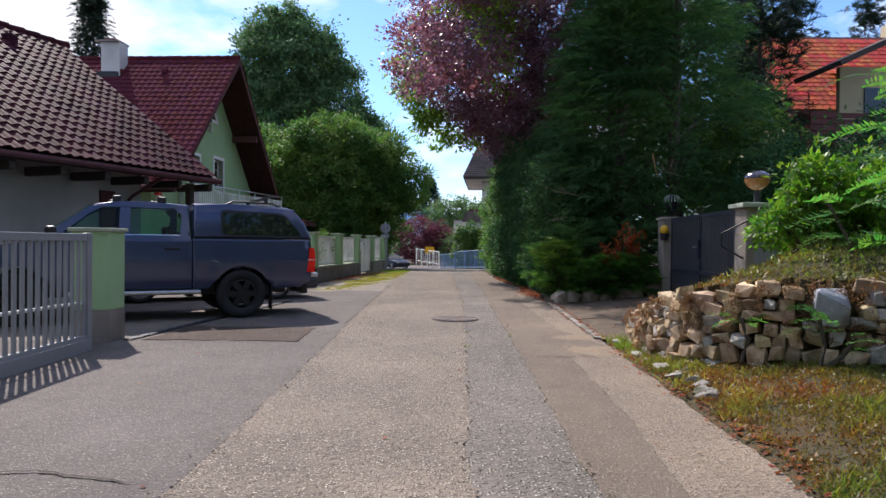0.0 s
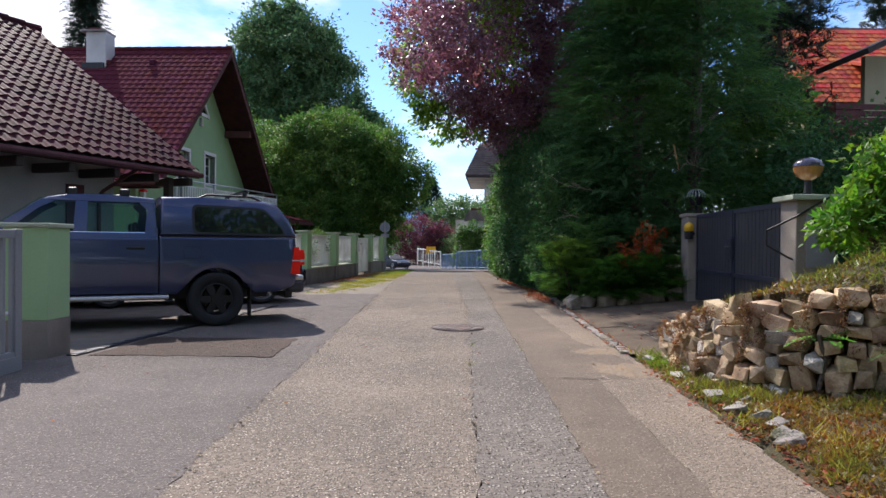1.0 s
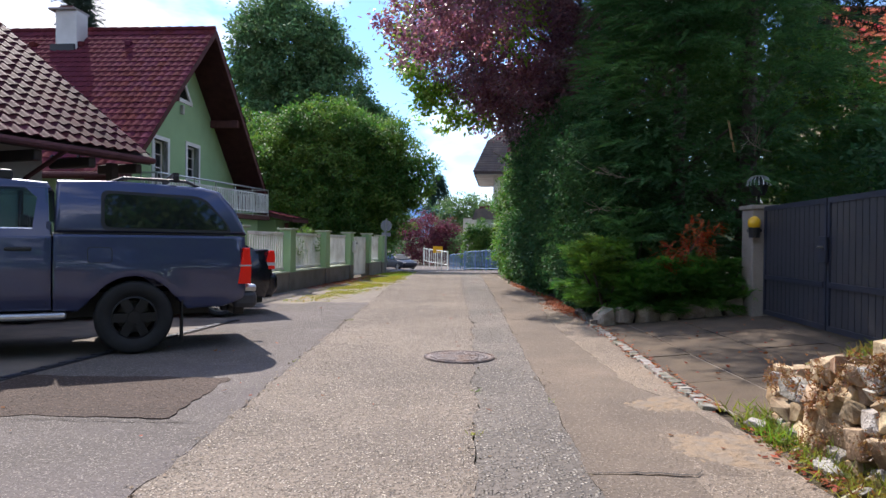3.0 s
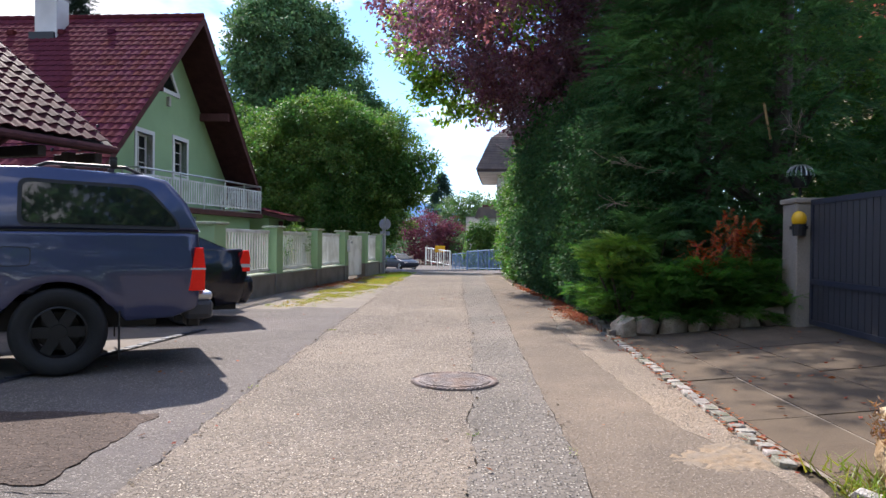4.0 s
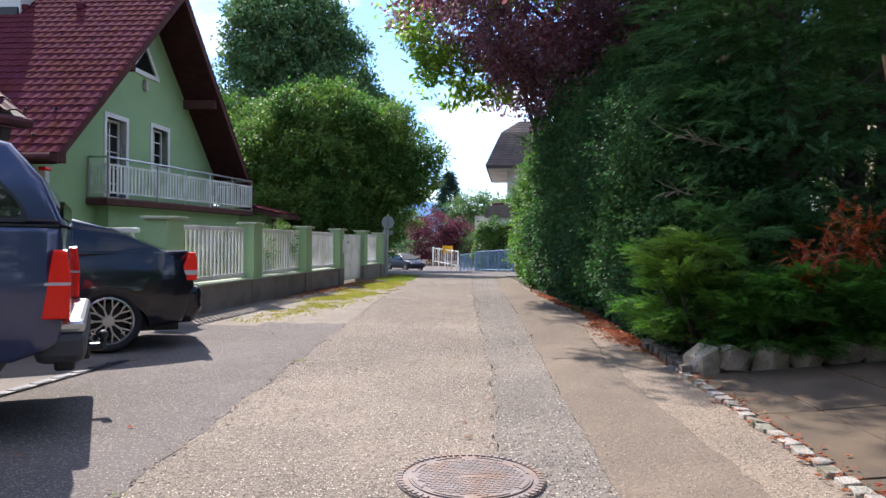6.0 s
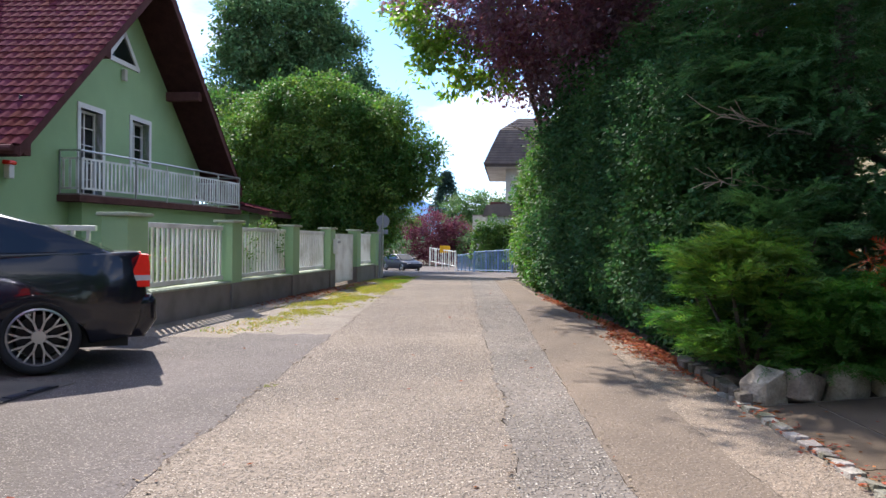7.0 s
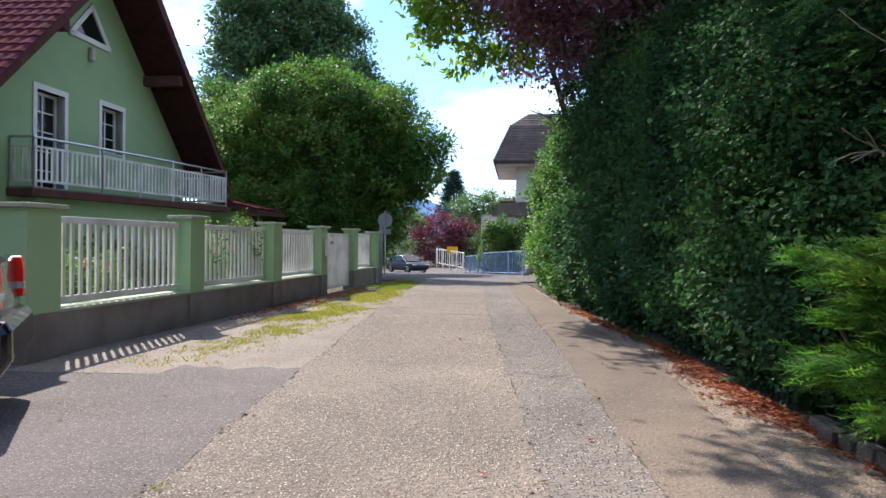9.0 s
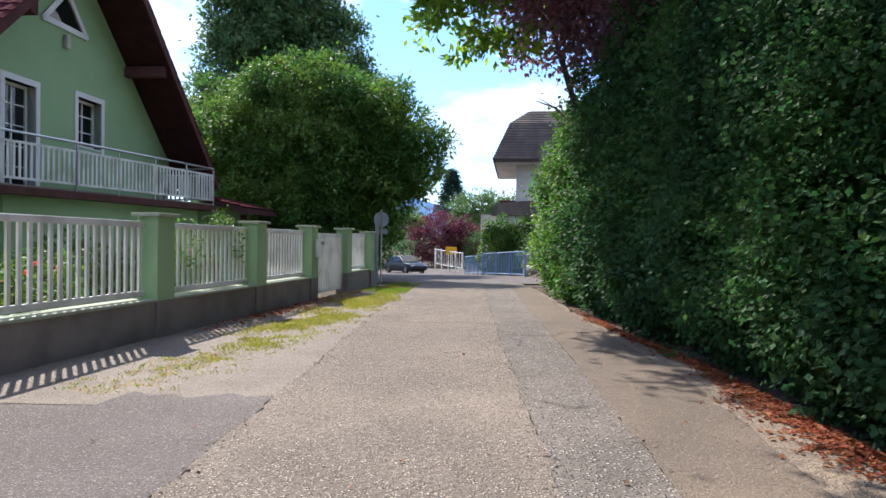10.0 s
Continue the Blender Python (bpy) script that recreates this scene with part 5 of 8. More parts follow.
# ---- stones: a few rough shapes, shared ----
def rock_mesh(seed, mat, jitter=0.25, soft=0.03):
    """A quarried stone: a skewed block with knocked-off corners and slightly hollow, uneven faces."""
    rg = random.Random(seed)
    bm = bmesh.new()
    for x in (-.5, .5):
        for y in (-.5, .5):
            for z in (-.5, .5):
                bm.verts.new((x * (1 - rg.random() * 2 * jitter), y * (1 - rg.random() * 2 * jitter), z * (1 - rg.random() * 2 * jitter)))
    for i in range(4):
        p = [rg.uniform(-.42, .42) for _ in range(3)]
        p[rg.randrange(3)] = rg.choice((-.52, .52))
        bm.verts.new(p)
    bmesh.ops.convex_hull(bm, input=bm.verts[:])
    bmesh.ops.delete(bm, geom=[v for v in bm.verts if not v.link_faces], context="VERTS")
    bmesh.ops.dissolve_limit(bm, angle_limit=radians(12), verts=bm.verts[:], edges=bm.edges[:])
    bmesh.ops.bevel(bm, geom=bm.edges[:], offset=soft, segments=2, affect="EDGES", profile=0.5, clamp_overlap=True)
    bmesh.ops.triangulate(bm, faces=bm.faces[:])
    for v in bm.verts:
        v.co *= 1 + 0.11 * noise.noise(v.co * 3 + Vector((seed * 2.3, seed, 0)))
    me = bpy.data.meshes.new("stone")
    bmesh.ops.recalc_face_normals(bm, faces=bm.faces[:])
    bm.to_mesh(me)
    bm.free()
    me.materials.append(mat)
    return me


ROCKS = [rock_mesh(s, STONE) for s in range(14)]
ROCKS_GREY = [rock_mesh(s + 20, STONE_GREY) for s in range(8)]
ROCKS_KERB = [rock_mesh(s + 60, STONE_KERB) for s in range(4)]
ROCKS_SHADE = [rock_mesh(s + 40, STONE_SHADE) for s in range(6)]
ROCKS_BORDER = [rock_mesh(s + 90, STONE_BORDER, 0.24, 0.04) for s in range(6)]
SETTS = [rock_mesh(s + 120, STONE_KERB, 0.05, 0.09) for s in range(4)]
COBBLES = [rock_mesh(s + 140, STONE_SHADE, 0.10, 0.12) for s in range(5)]

WALL_LINE = [Vector(p) for p in ((2.75, 8.75), (2.45, 8.40), (2.40, 7.7), (2.50, 6.9), (2.85, 6.35), (3.5, 6.02), (4.4, 5.75), (5.6, 5.45), (7.0, 5.1))]
WALL_CUM = [0.0]
for a, b in zip(WALL_LINE, WALL_LINE[1:]):
    WALL_CUM.append(WALL_CUM[-1] + (b - a).length)


def wall_at(s):
    for i in range(len(WALL_LINE) - 1):
        if s <= WALL_CUM[i + 1] or i == len(WALL_LINE) - 2:
            f = (s - WALL_CUM[i]) / (WALL_CUM[i + 1] - WALL_CUM[i])
            return WALL_LINE[i].lerp(WALL_LINE[i + 1], f), (WALL_LINE[i + 1] - WALL_LINE[i]).normalized()


def wall_top(s):
    return float(np.interp(s, [0, 0.6, 1.4, 2.2, 3.2, 6, 9], [0.30, 0.46, 0.66, 0.84, 0.95, 1.0, 1.0]))


def wall_foot(s):
    return float(np.interp(s, [0, 1.5, 2.6, 4, 9], [0.0, 0.0, 0.05, 0.16, 0.25]))


stone_wall = thing("dry_stone_wall", pose(0, 0, 0), "dry-stone retaining wall of mixed pale field stones", "wall")
rng = random.Random(11)
BLUE_AT = Vector((3.36, 5.98))
z = -0.03
while z < 1.0:
    h = rng.uniform(0.09, 0.16)
    s = rng.uniform(0, 0.2)
    while s < WALL_CUM[-1] - 0.3:
        w = rng.uniform(0.08, 0.20) * (1.7 if rng.random() < 0.16 else 1) * (1.0 if s < 2.6 else 1.1)
        p, d = wall_at(s + w / 2)
        foot, top = wall_foot(s), wall_top(s)
        zc = foot + z + h / 2 + 0.055 * noise.noise((s * 1.7, z * 3, 5)) + rng.uniform(-.02, .02)
        if zc + h * 0.35 < top + rng.uniform(-.03, .05) and not ((p - BLUE_AT).length < 0.24 and abs(zc - 0.70) < 0.17):
            hh = h * rng.uniform(0.8, 1.3)
            nrm = Vector((d.y, -d.x))
            c = p - nrm * (rng.uniform(-.02, .035) - 0.13 + 0.12 * (zc - foot))
            o = new("stone", rng.choice(ROCKS_GREY if rng.random() < 0.26 else ROCKS))
            o.parent = stone_wall
            turn = rng.choice((0, 180))
            o.matrix_basis = pose(c.x, c.y, zc, rng.uniform(-7, 7) + rng.choice((0, 180)), rng.uniform(-15, 15), math.degrees(math.atan2(d.y, d.x)) + rng.uniform(-8, 8) + turn) @ Matrix.Diagonal((w * 1.10, rng.uniform(.17, .24), hh * 1.12, 1))
        s += w * rng.uniform(0.94, 1.03)
    z += h * 0.94
o = new("stone", rock_mesh(77, material("blue_grey_stone", (0.36, 0.37, 0.40), 0.9, vary=0.25, scale=8, fine=60, bump=0.6, dist=0.012, tint=(0.27, 0.26, 0.26), tint_scale=5)))
o.parent = stone_wall
o["label"] = "large smooth blue-grey stone"
o.matrix_basis = pose(3.36, 5.98, 0.70, 6, 8, -26) @ Matrix.Diagonal((0.37, 0.34, 0.31, 1))
def inside_bank(x, y):
    """Whether a spot lies behind the wall, on the raised bank."""
    poly = [(v.x, v.y) for v in WALL_LINE] + [(14, 4.0), (14, 9.1), (4.3, 9.1)]
    c = False
    for (x0, y0), (x1, y1) in zip(poly, poly[1:] + poly[:1]):
        if (y0 > y) != (y1 > y) and x < (x1 - x0) * (y - y0) / (y1 - y0) + x0:
            c = not c
    return c


def wall_near(x, y):
    best, bs = 1e9, 0
    for i in range(60):
        s = WALL_CUM[-1] * i / 59
        p, d = wall_at(s)
        q = (p.x - x) ** 2 + (p.y - y) ** 2
        if q < best:
            best, bs = q, s
    return math.sqrt(best), bs


def bank_z(x, y):
    d, s = wall_near(x, y)
    bump = 0.05 * noise.noise((x * 1.3, y * 1.3, 2))
    if inside_bank(x, y):
        near_end = min(max((9.1 - y) / 1.2, 0), 1)
        return (wall_top(s) - 0.05 + 0.28 * min(d, 2.5) + 0.1 * min(max(d - 2.5, 0), 6)) * (0.35 + 0.65 * near_end) + bump
    f = wall_foot(s)
    run = max(x - edge_right(y), 0)
    return max(f, 0.0) * min(run / 0.7, 1) + min(run, 1.2) * 0.06 + 0.5 * bump


xs_ = list(np.arange(1.78, 5.0, 0.12)) + list(np.arange(5.0, 13, 0.6))
ys_ = list(np.arange(-4, 2, 0.5)) + list(np.arange(2, 9.2, 0.12))
bank = sheet("bank", xs_, ys_, lambda x, y: bank_z(x, y) if x > edge_right(y) + 0.02 else -0.03, BANK_SOIL,
             lambda x, y: not (y > 8.4 and not inside_bank(x, y)))
tagged(bank, "planted earth bank rising from the lane edge", "bank", "", "structure")

# cobbles between lane and driveway
cob = thing("cobble_edging", pose(0, 0, 0), "row of small pale cobbles edging the driveway", "edging", "", "structure")
rng = random.Random(8)
for row in range(1):
    y = 8.75
    while y < 14.1:
        l = rng.uniform(0.10, 0.19)
        o = new("cobble", rng.choice(COBBLES))
        o.parent = cob
        o.matrix_basis = pose(2.02 + 0.035 * (y - 9.5) + rng.uniform(-.015, .015), y + l / 2, 0.0, rng.uniform(-6, 6), rng.uniform(-6, 6), 90 + rng.uniform(-8, 8)) @ Matrix.Diagonal((l * 1.0, 0.10, 0.07, 1))
        y += l + rng.uniform(0.0, 0.03)
# border boulders under the junipers
rng = random.Random(21)
x = 2.2
while x < 4.2:
    sx = rng.uniform(.22, .46)
    o = new("boulder", rng.choice(ROCKS_BORDER))
    f = (x + sx / 2 - 2.2) / 2.0
    o.matrix_basis = pose(x + sx / 2, 13.88 + 0.08 * f + rng.uniform(-.08, .08), 0.07 + 0.17 * f, rng.uniform(-12, 12), rng.uniform(-24, 24), rng.uniform(-30, 30) + rng.choice((0, 180))) @ Matrix.Diagonal((sx * 1.05, .28, rng.uniform(.24, .38), 1))
    tagged(o, "rough pale border boulder under the junipers", "stone", "border boulders")
    x += sx * 0.98
y = 13.75
for i in range(10):
    o = new("edging_stone", rng.choice(SETTS))
    l = rng.uniform(.13, .19)
    o.matrix_basis = pose(edge_right(y) + 0.06 + rng.uniform(-.02, .02), y + l / 2, 0.02, rng.uniform(-7, 7), rng.uniform(-5, 5), 90 + rng.uniform(-7, 7)) @ Matrix.Diagonal((l, .10, .15, 1))
    tagged(o, "small weathered kerb sett at the hedge foot", "stone", "hedge kerb stones")
    y += l + 0.015
rng = random.Random(31)
for i in range(14):
    o = new("loose_stone", rng.choice(ROCKS_SHADE + ROCKS_GREY))
    y = rng.uniform(4.6, 8.3)
    x = edge_right(y) + rng.uniform(0.12, 0.40)
    k = rng.uniform(.08, .20)
    o.matrix_basis = pose(x, y, bank_z(x, y) + 0.02, rng.uniform(-20, 20), rng.uniform(-20, 20), rng.uniform(0, 180)) @ Matrix.Diagonal((k, k * .8, k * .4, 1))
    tagged(o, "flat loose field stone lying on the bank", "stone", "loose bank stones")


# ---- vehicles: own space x towards the tail, y across, z up, rear axle at the origin ----
def wheel(parent, x, y, r, w, side, rim_mat, spokes=6, rim_r=0.62, spoke_w=0.07, forked=False):
    t = part("wheel", bmesh.new(), RUBBER, parent)
    t.location = (x, y, r)
    bm = bmesh.new()
    prof = [(rim_r * r, w * .40), (r * .90, w * .5), (r * .97, w * .42), (r, w * .25), (r, -w * .25), (r * .97, -w * .42), (r * .90, -w * .5), (rim_r * r, -w * .40)]
    n = 40
    rings = [[bm.verts.new((q * math.cos(i / n * math.tau), h, q * math.sin(i / n * math.tau))) for i in range(n)] for q, h in prof]
    for a, b in zip(rings, rings[1:] + rings[:1]):
        for i in range(n):
            bm.faces.new((a[i], a[(i + 1) % n], b[(i + 1) % n], b[i]))
    part("tyre", bm, RUBBER, t, smooth=True)
    bm = bmesh.new()
    s = side
    prof = [(rim_r * r * 1.01, s * w * .40), (rim_r * r * .94, s * w * .42), (rim_r * r * .90, s * w * .30), (rim_r * r * .86, -s * w * .3)]
    rings = [[bm.verts.new((q * math.cos(i / n * math.tau), h, q * math.sin(i / n * math.tau))) for i in range(n)] for q, h in prof]
    for a, b in zip(rings, rings[1:]):
        for i in range(n):
            bm.faces.new((a[i], a[(i + 1) % n], b[(i + 1) % n], b[i]))
    y0, y1 = sorted((s * w * .26, s * w * .38))
    for i in range(spokes):
        m = Matrix.Rotation(i / spokes * math.tau, 4, "Y")
        R = rim_r * r
        if forked:
            box(bm, 0.0, R * .56, y0, y1, -spoke_w * r * .55, spoke_w * r * .55, m=m)
            for da in (-0.36, 0.36):
                box(bm, 0.0, R * .44, y0, y1, -spoke_w * r * .45, spoke_w * r * .45, m=m @ Matrix.Translation((R * .52, 0, 0)) @ Matrix.Rotation(da, 4, "Y"))
        else:
            box(bm, 0.12 * r, R * .93, y0, y1, -spoke_w * r / 2, spoke_w * r / 2, m=m)
    y0, y1 = s * w * .2, s * w * .41
    rod(bm, (0, y0, 0), (0, y1, 0), 0.20 * r, 0.17 * r, 20)
    part("rim", bm, rim_mat, t)
    part("brake_disc", rod(bmesh.new(), (0, -s * w * .1, 0), (0, -s * w * .02, 0), rim_r * r * .75, seg=24), DARK_ALLOY, t)
    return t


def arch_line(cx, r, z_floor, n=14):
    """Outline points of a wheel opening, from its front foot to its rear foot, x rising."""
    a0 = math.degrees(math.asin(min(max((z_floor - 0.37) / r, -1), 1)))
    return arc(cx, 0.37, r, 180 - a0, a0, n)


TRUCK_YAW = 28.0
truck = thing("pickup_truck", pose(-3.58, 11.65, 0, 0, 0, TRUCK_YAW), "slate-grey double-cab pickup with a hardtop, parked", "pickup truck")
WB, FRONT, REAR, BW = 3.085, -3.98, 1.10, 0.89
def body_half(x, z):
    w = float(np.interp(z, [0.45, 0.62, 0.92, 1.02, 1.10, 1.25], [0.855, 0.885, 0.895, 0.88, 0.865, 0.845]))
    for c in (0, -WB):
        r = math.hypot(x - c, z - 0.37)
        w += 0.012 * math.exp(-((r - 0.50) / 0.06) ** 2)
    return w - 0.10 * max(0, (-3.2 - x) / 0.8) - 0.14 * max(0, (x - 1.03) / 0.16) ** 2


# the cargo bed and the cab are two bodies with a gap
bed = [(-0.742, 0.47), (-0.52, 0.46)] + arch_line(0, 0.465, 0.46)[1:-1] + [(0.52, 0.45), (0.90, 0.47), (REAR + 0.04, 0.56), (REAR + 0.055, 0.95), (REAR + 0.04, 1.24), (-0.742, 1.24)]
soft_shade(part("bed", prism(bmesh.new(), bed, body_half, 0.02, 2, cuts=0.05), TRUCK_PAINT, truck))
cab = [(FRONT + 0.12, 0.55), (-WB - 0.56, 0.55)] + arch_line(-WB, 0.465, 0.55)[1:-1] + [(-WB + 0.56, 0.48), (-0.752, 0.48), (-0.752, 1.22), (-2.35, 1.20), (-3.0, 1.17), (-3.75, 1.08), (FRONT, 0.95), (FRONT - 0.02, 0.7)]
tc = soft_shade(part("cab", prism(bmesh.new(), cab, body_half, 0.02, 2, cuts=0.05), TRUCK_PAINT, truck))
green = lambda x, z: BW - 0.05 - 0.30 * max(0, z - 1.2)
roof_ = [(-0.757, 1.69), (-0.80, 1.765), (-1.35, 1.80), (-1.80, 1.785), (-2.06, 1.745), (-2.14, 1.69)]
soft_shade(part("cab_roof", prism(bmesh.new(), roof_, green, 0.035, 3), TRUCK_PAINT, tc))
part("rear_wall", prism(bmesh.new(), [(-0.80, 1.2), (-0.76, 1.2), (-0.76, 1.36), (-0.80, 1.36)], 0.82), TRUCK_PAINT, tc)
part("rear_glass", prism(bmesh.new(), [(-0.80, 1.36), (-0.785, 1.36), (-0.80, 1.70), (-0.815, 1.70)], 0.74), GLASS_CAR, tc)
part("dashboard", prism(bmesh.new(), [(-2.75, 1.15), (-2.2, 1.15), (-2.25, 1.27), (-2.7, 1.25)], 0.74), BLACK_PLASTIC, tc)
for x in (-1.0, -1.70):
    for y in (-0.38, 0.38):
        seat = part("seat", box(bmesh.new(), x - 0.12, x + 0.02, y - 0.24, y + 0.24, 1.0, 1.27, bevel=0.05), BLACK_PLASTIC, tc, "dark seat back")
        part("headrest", box(bmesh.new(), x - 0.06, x + 0.03, y - 0.10, y + 0.10, 1.29, 1.44, bevel=0.04), BLACK_PLASTIC, seat)
cap_half = lambda x, z: BW - 0.055 - 0.22 * max(0, z - 1.25)
cap = [(-0.735, 1.255), (REAR + 0.05, 1.255), (REAR - 0.06, 1.52), (REAR - 0.23, 1.73), (REAR - 0.42, 1.775), (-0.1, 1.80), (-0.72, 1.79)]
hardtop = soft_shade(part("hardtop", prism(bmesh.new(), cap, cap_half, 0.05, 4), TRUCK_PAINT, truck, "slate-grey hardtop with tinted side windows"))


def side_patch(name, outline, half, mat, parent, side=-1, proud=0.006, thick=0.01, label=""):
    """A thin shaped panel lying on a car's side."""
    bm = bmesh.new()
    a = [bm.verts.new((x, side * (half(x, z) + proud), z)) for x, z in outline]
    b = [bm.verts.new((x, side * (half(x, z) + proud - thick), z)) for x, z in outline]
    bm.faces.new(a)
    bm.faces.new(b[::-1])
    n = len(a)
    for i in range(n):
        bm.faces.new((a[i], b[i], b[(i + 1) % n], a[(i + 1) % n]))
    return part(name, bm, mat, parent, label)


def rounded(pts, r=0.05, n=4):
    """Rounds the corners of an outline."""
    out = []
    m = len(pts)
    for i in range(m):
        p0, p, p1 = Vector(pts[i - 1]), Vector(pts[i]), Vector(pts[(i + 1) % m])
        k = min(r, (p0 - p).length * .45, (p1 - p).length * .45)
        a, b = p + (p0 - p).normalized() * k, p + (p1 - p).normalized() * k
        for j in range(n + 1):
            f = j / n
            q = a.lerp(p, f).lerp(p.lerp(b, f), f)
            out.append((q.x, q.y))
    return out


for side in (-1, 1):
    cw = rounded([(-0.28, 1.315), (0.95, 1.30), (0.91, 1.39), (0.70, 1.61), (0.60, 1.64), (-0.28, 1.665)], 0.07)
    side_patch("window_seal", [(0.335 + (x - 0.335) * 1.055, 1.482 + (z - 1.482) * 1.19) for x, z in cw], cap_half, BLACK_PLASTIC, hardtop, side, 0.003)
    side_patch("side_window", cw, cap_half, GLASS_TINT, hardtop, side, 0.009, label="dark tinted side window")
    for nm, pts in (("rear_door_window", [(-0.93, 1.27), (-0.88, 1.60), (-1.00, 1.70), (-1.61, 1.70), (-1.65, 1.27)]),
                    ("front_door_window", [(-1.76, 1.27), (-1.72, 1.70), (-2.0, 1.69), (-2.17, 1.60), (-2.64, 1.27)])):
        pts = rounded(pts, 0.05)
        side_patch(nm, pts, green, GLASS_CAR, tc, side, -0.012)
    for nm, pts in (("pillar", [(-0.77, 1.2), (-0.79, 1.70), (-0.99, 1.70), (-0.885, 1.60), (-0.93, 1.2)]), ("pillar", [(-1.62, 1.2), (-1.60, 1.70), (-1.74, 1.70), (-1.78, 1.2)]),
                    ("pillar", [(-2.62, 1.2), (-2.15, 1.60), (-1.98, 1.69), (-2.12, 1.72), (-2.82, 1.2)]), ("sill", [(-0.78, 1.2), (-0.78, 1.285), (-2.60, 1.285), (-2.70, 1.2)])):
        side_patch(nm, pts, green, TRUCK_PAINT, tc, side, 0.004 if nm == "pillar" else 0.006, 0.05)
    side_patch("chrome_strip", [(-0.92, 1.287), (-0.92, 1.297), (-2.58, 1.297), (-2.58, 1.287)], green, CHROME, tc, side, 0.006)
    for x, z0, z1 in ((-1.70, 0.55, 1.2), (-0.80, 0.55, 1.2)):
        side_patch("door_gap", [(x - 0.005, z0), (x + 0.005, z0), (x + 0.005, z1), (x - 0.005, z1)], body_half, BLACK_PLASTIC, tc, side, 0.002)
    for x in (-1.02, -1.96):
        hd = part("door_handle", box(bmesh.new(), x - 0.13, x + 0.10, side * 0.86 - 0.025, side * 0.86 + 0.025, 1.07, 1.105, bevel=0.012), BLACK_PLASTIC, tc)
    side_patch("hardtop_seam", [(-0.70, 1.243), (REAR + 0.03, 1.243), (REAR + 0.03, 1.257), (-0.70, 1.257)], lambda x, z: BW - 0.06, BLACK_PLASTIC, hardtop, side, 0.004)
    part("tail_lamp", prism(bmesh.new(), [(REAR - 0.06, 0.71), (REAR + 0.085, 0.71), (REAR + 0.09, 0.92), (REAR + 0.07, 1.11), (REAR + 0.0, 1.11)], 0.07, 0.012, 2, None, side * (BW - 0.072)), RED_LAMP, truck, "red tail lamp")
    part("tail_lamp_clear", prism(bmesh.new(), [(REAR - 0.045, 0.905), (REAR + 0.092, 0.905), (REAR + 0.092, 0.922), (REAR - 0.04, 0.922)], 0.071, 0, 2, None, side * (BW - 0.072)), CLEAR_LAMP, truck)
    part("side_step", box(bmesh.new(), -2.45, -0.62, side * 0.82 - 0.09, side * 0.82 + 0.09, 0.39, 0.46, bevel=0.025), ALLOY, truck, "silver side step")
    part("roof_rail", tube(bmesh.new(), [(-0.22, side * 0.66, 1.79), (-0.10, side * 0.66, 1.84), (0.52, side * 0.66, 1.83), (0.66, side * 0.66, 1.77)], 0.016), BLACK_PLASTIC, hardtop, "thin black roof rail")
    for x in (0.42,):
        part("rack_foot", box(bmesh.new(), x - 0.03, x + 0.03, side * 0.66 - 0.035, side * 0.66 + 0.035, 1.83, 1.90, bevel=0.02), BLACK_PLASTIC, hardtop)
    for x in (-1.16, -1.78):
        part("rack_foot", box(bmesh.new(), x - 0.06, x + 0.06, side * 0.63 - 0.035, side * 0.63 + 0.035, 1.77, 1.875, bevel=0.022), BLACK_PLASTIC, tc)
    part("mudflap", boxed(0.46, 0.475, side * 0.80 - 0.1, side * 0.80 + 0.1, 0.12, 0.55), BLACK_PLASTIC, truck)
    part("wing_mirror", box(bmesh.new(), -2.70, -2.56, side * 1.0 - 0.11, side * 1.0 + 0.11, 1.20, 1.40, bevel=0.04), BLACK_PLASTIC, tc)
    part("headlamp", box(bmesh.new(), FRONT - 0.01, FRONT + 0.18, side * 0.66 - 0.14, side * 0.66 + 0.14, 0.80, 0.96, bevel=0.03), CLEAR_LAMP, truck)
    for x in (0, -WB):
        wheel(truck, x, side * 0.77, 0.38, 0.26, side, DARK_ALLOY, 6, 0.58, 0.24)
flap = [(-0.43, 0.95), (-0.215, 0.955), (-0.215, 1.10), (-0.43, 1.105)]
side_patch("flap_seam", rounded([(-0.322 + (x + 0.322) * 1.07, 1.028 + (z - 1.028) * 1.09) for x, z in flap], 0.04), body_half, BLACK_PLASTIC, truck, -1, 0.003)
side_patch("fuel_flap", rounded(flap, 0.035), body_half, TRUCK_PAINT, truck, -1, 0.006)
part("bumper", box(bmesh.new(), REAR - 0.10, REAR + 0.17, -0.83, 0.83, 0.44, 0.625, bevel=0.05), GATE_GREY, truck, "dark grey lower bumper")
part("bumper_chrome", box(bmesh.new(), REAR - 0.02, REAR + 0.165, -0.81, 0.81, 0.615, 0.70, bevel=0.03), ALLOY, truck, "silver step on the bumper")
part("tow_bar", box(box(bmesh.new(), REAR - 0.1, REAR + 0.18, -0.05, 0.05, 0.34, 0.43, bevel=0.015), REAR - 0.02, REAR + 0.10, -0.42, 0.42, 0.33, 0.44, bevel=0.02), BLACK_PLASTIC, truck)
bm = bmesh.new()
bmesh.ops.create_uvsphere(bm, u_segments=12, v_segments=8, radius=0.035)
bmesh.ops.translate(bm, vec=(REAR + 0.26, 0, 0.50), verts=bm.verts[:])
rod(bm, (REAR + 0.16, 0, 0.42), (REAR + 0.26, 0, 0.42), 0.03)
rod(bm, (REAR + 0.26, 0, 0.40), (REAR + 0.26, 0, 0.50), 0.022)
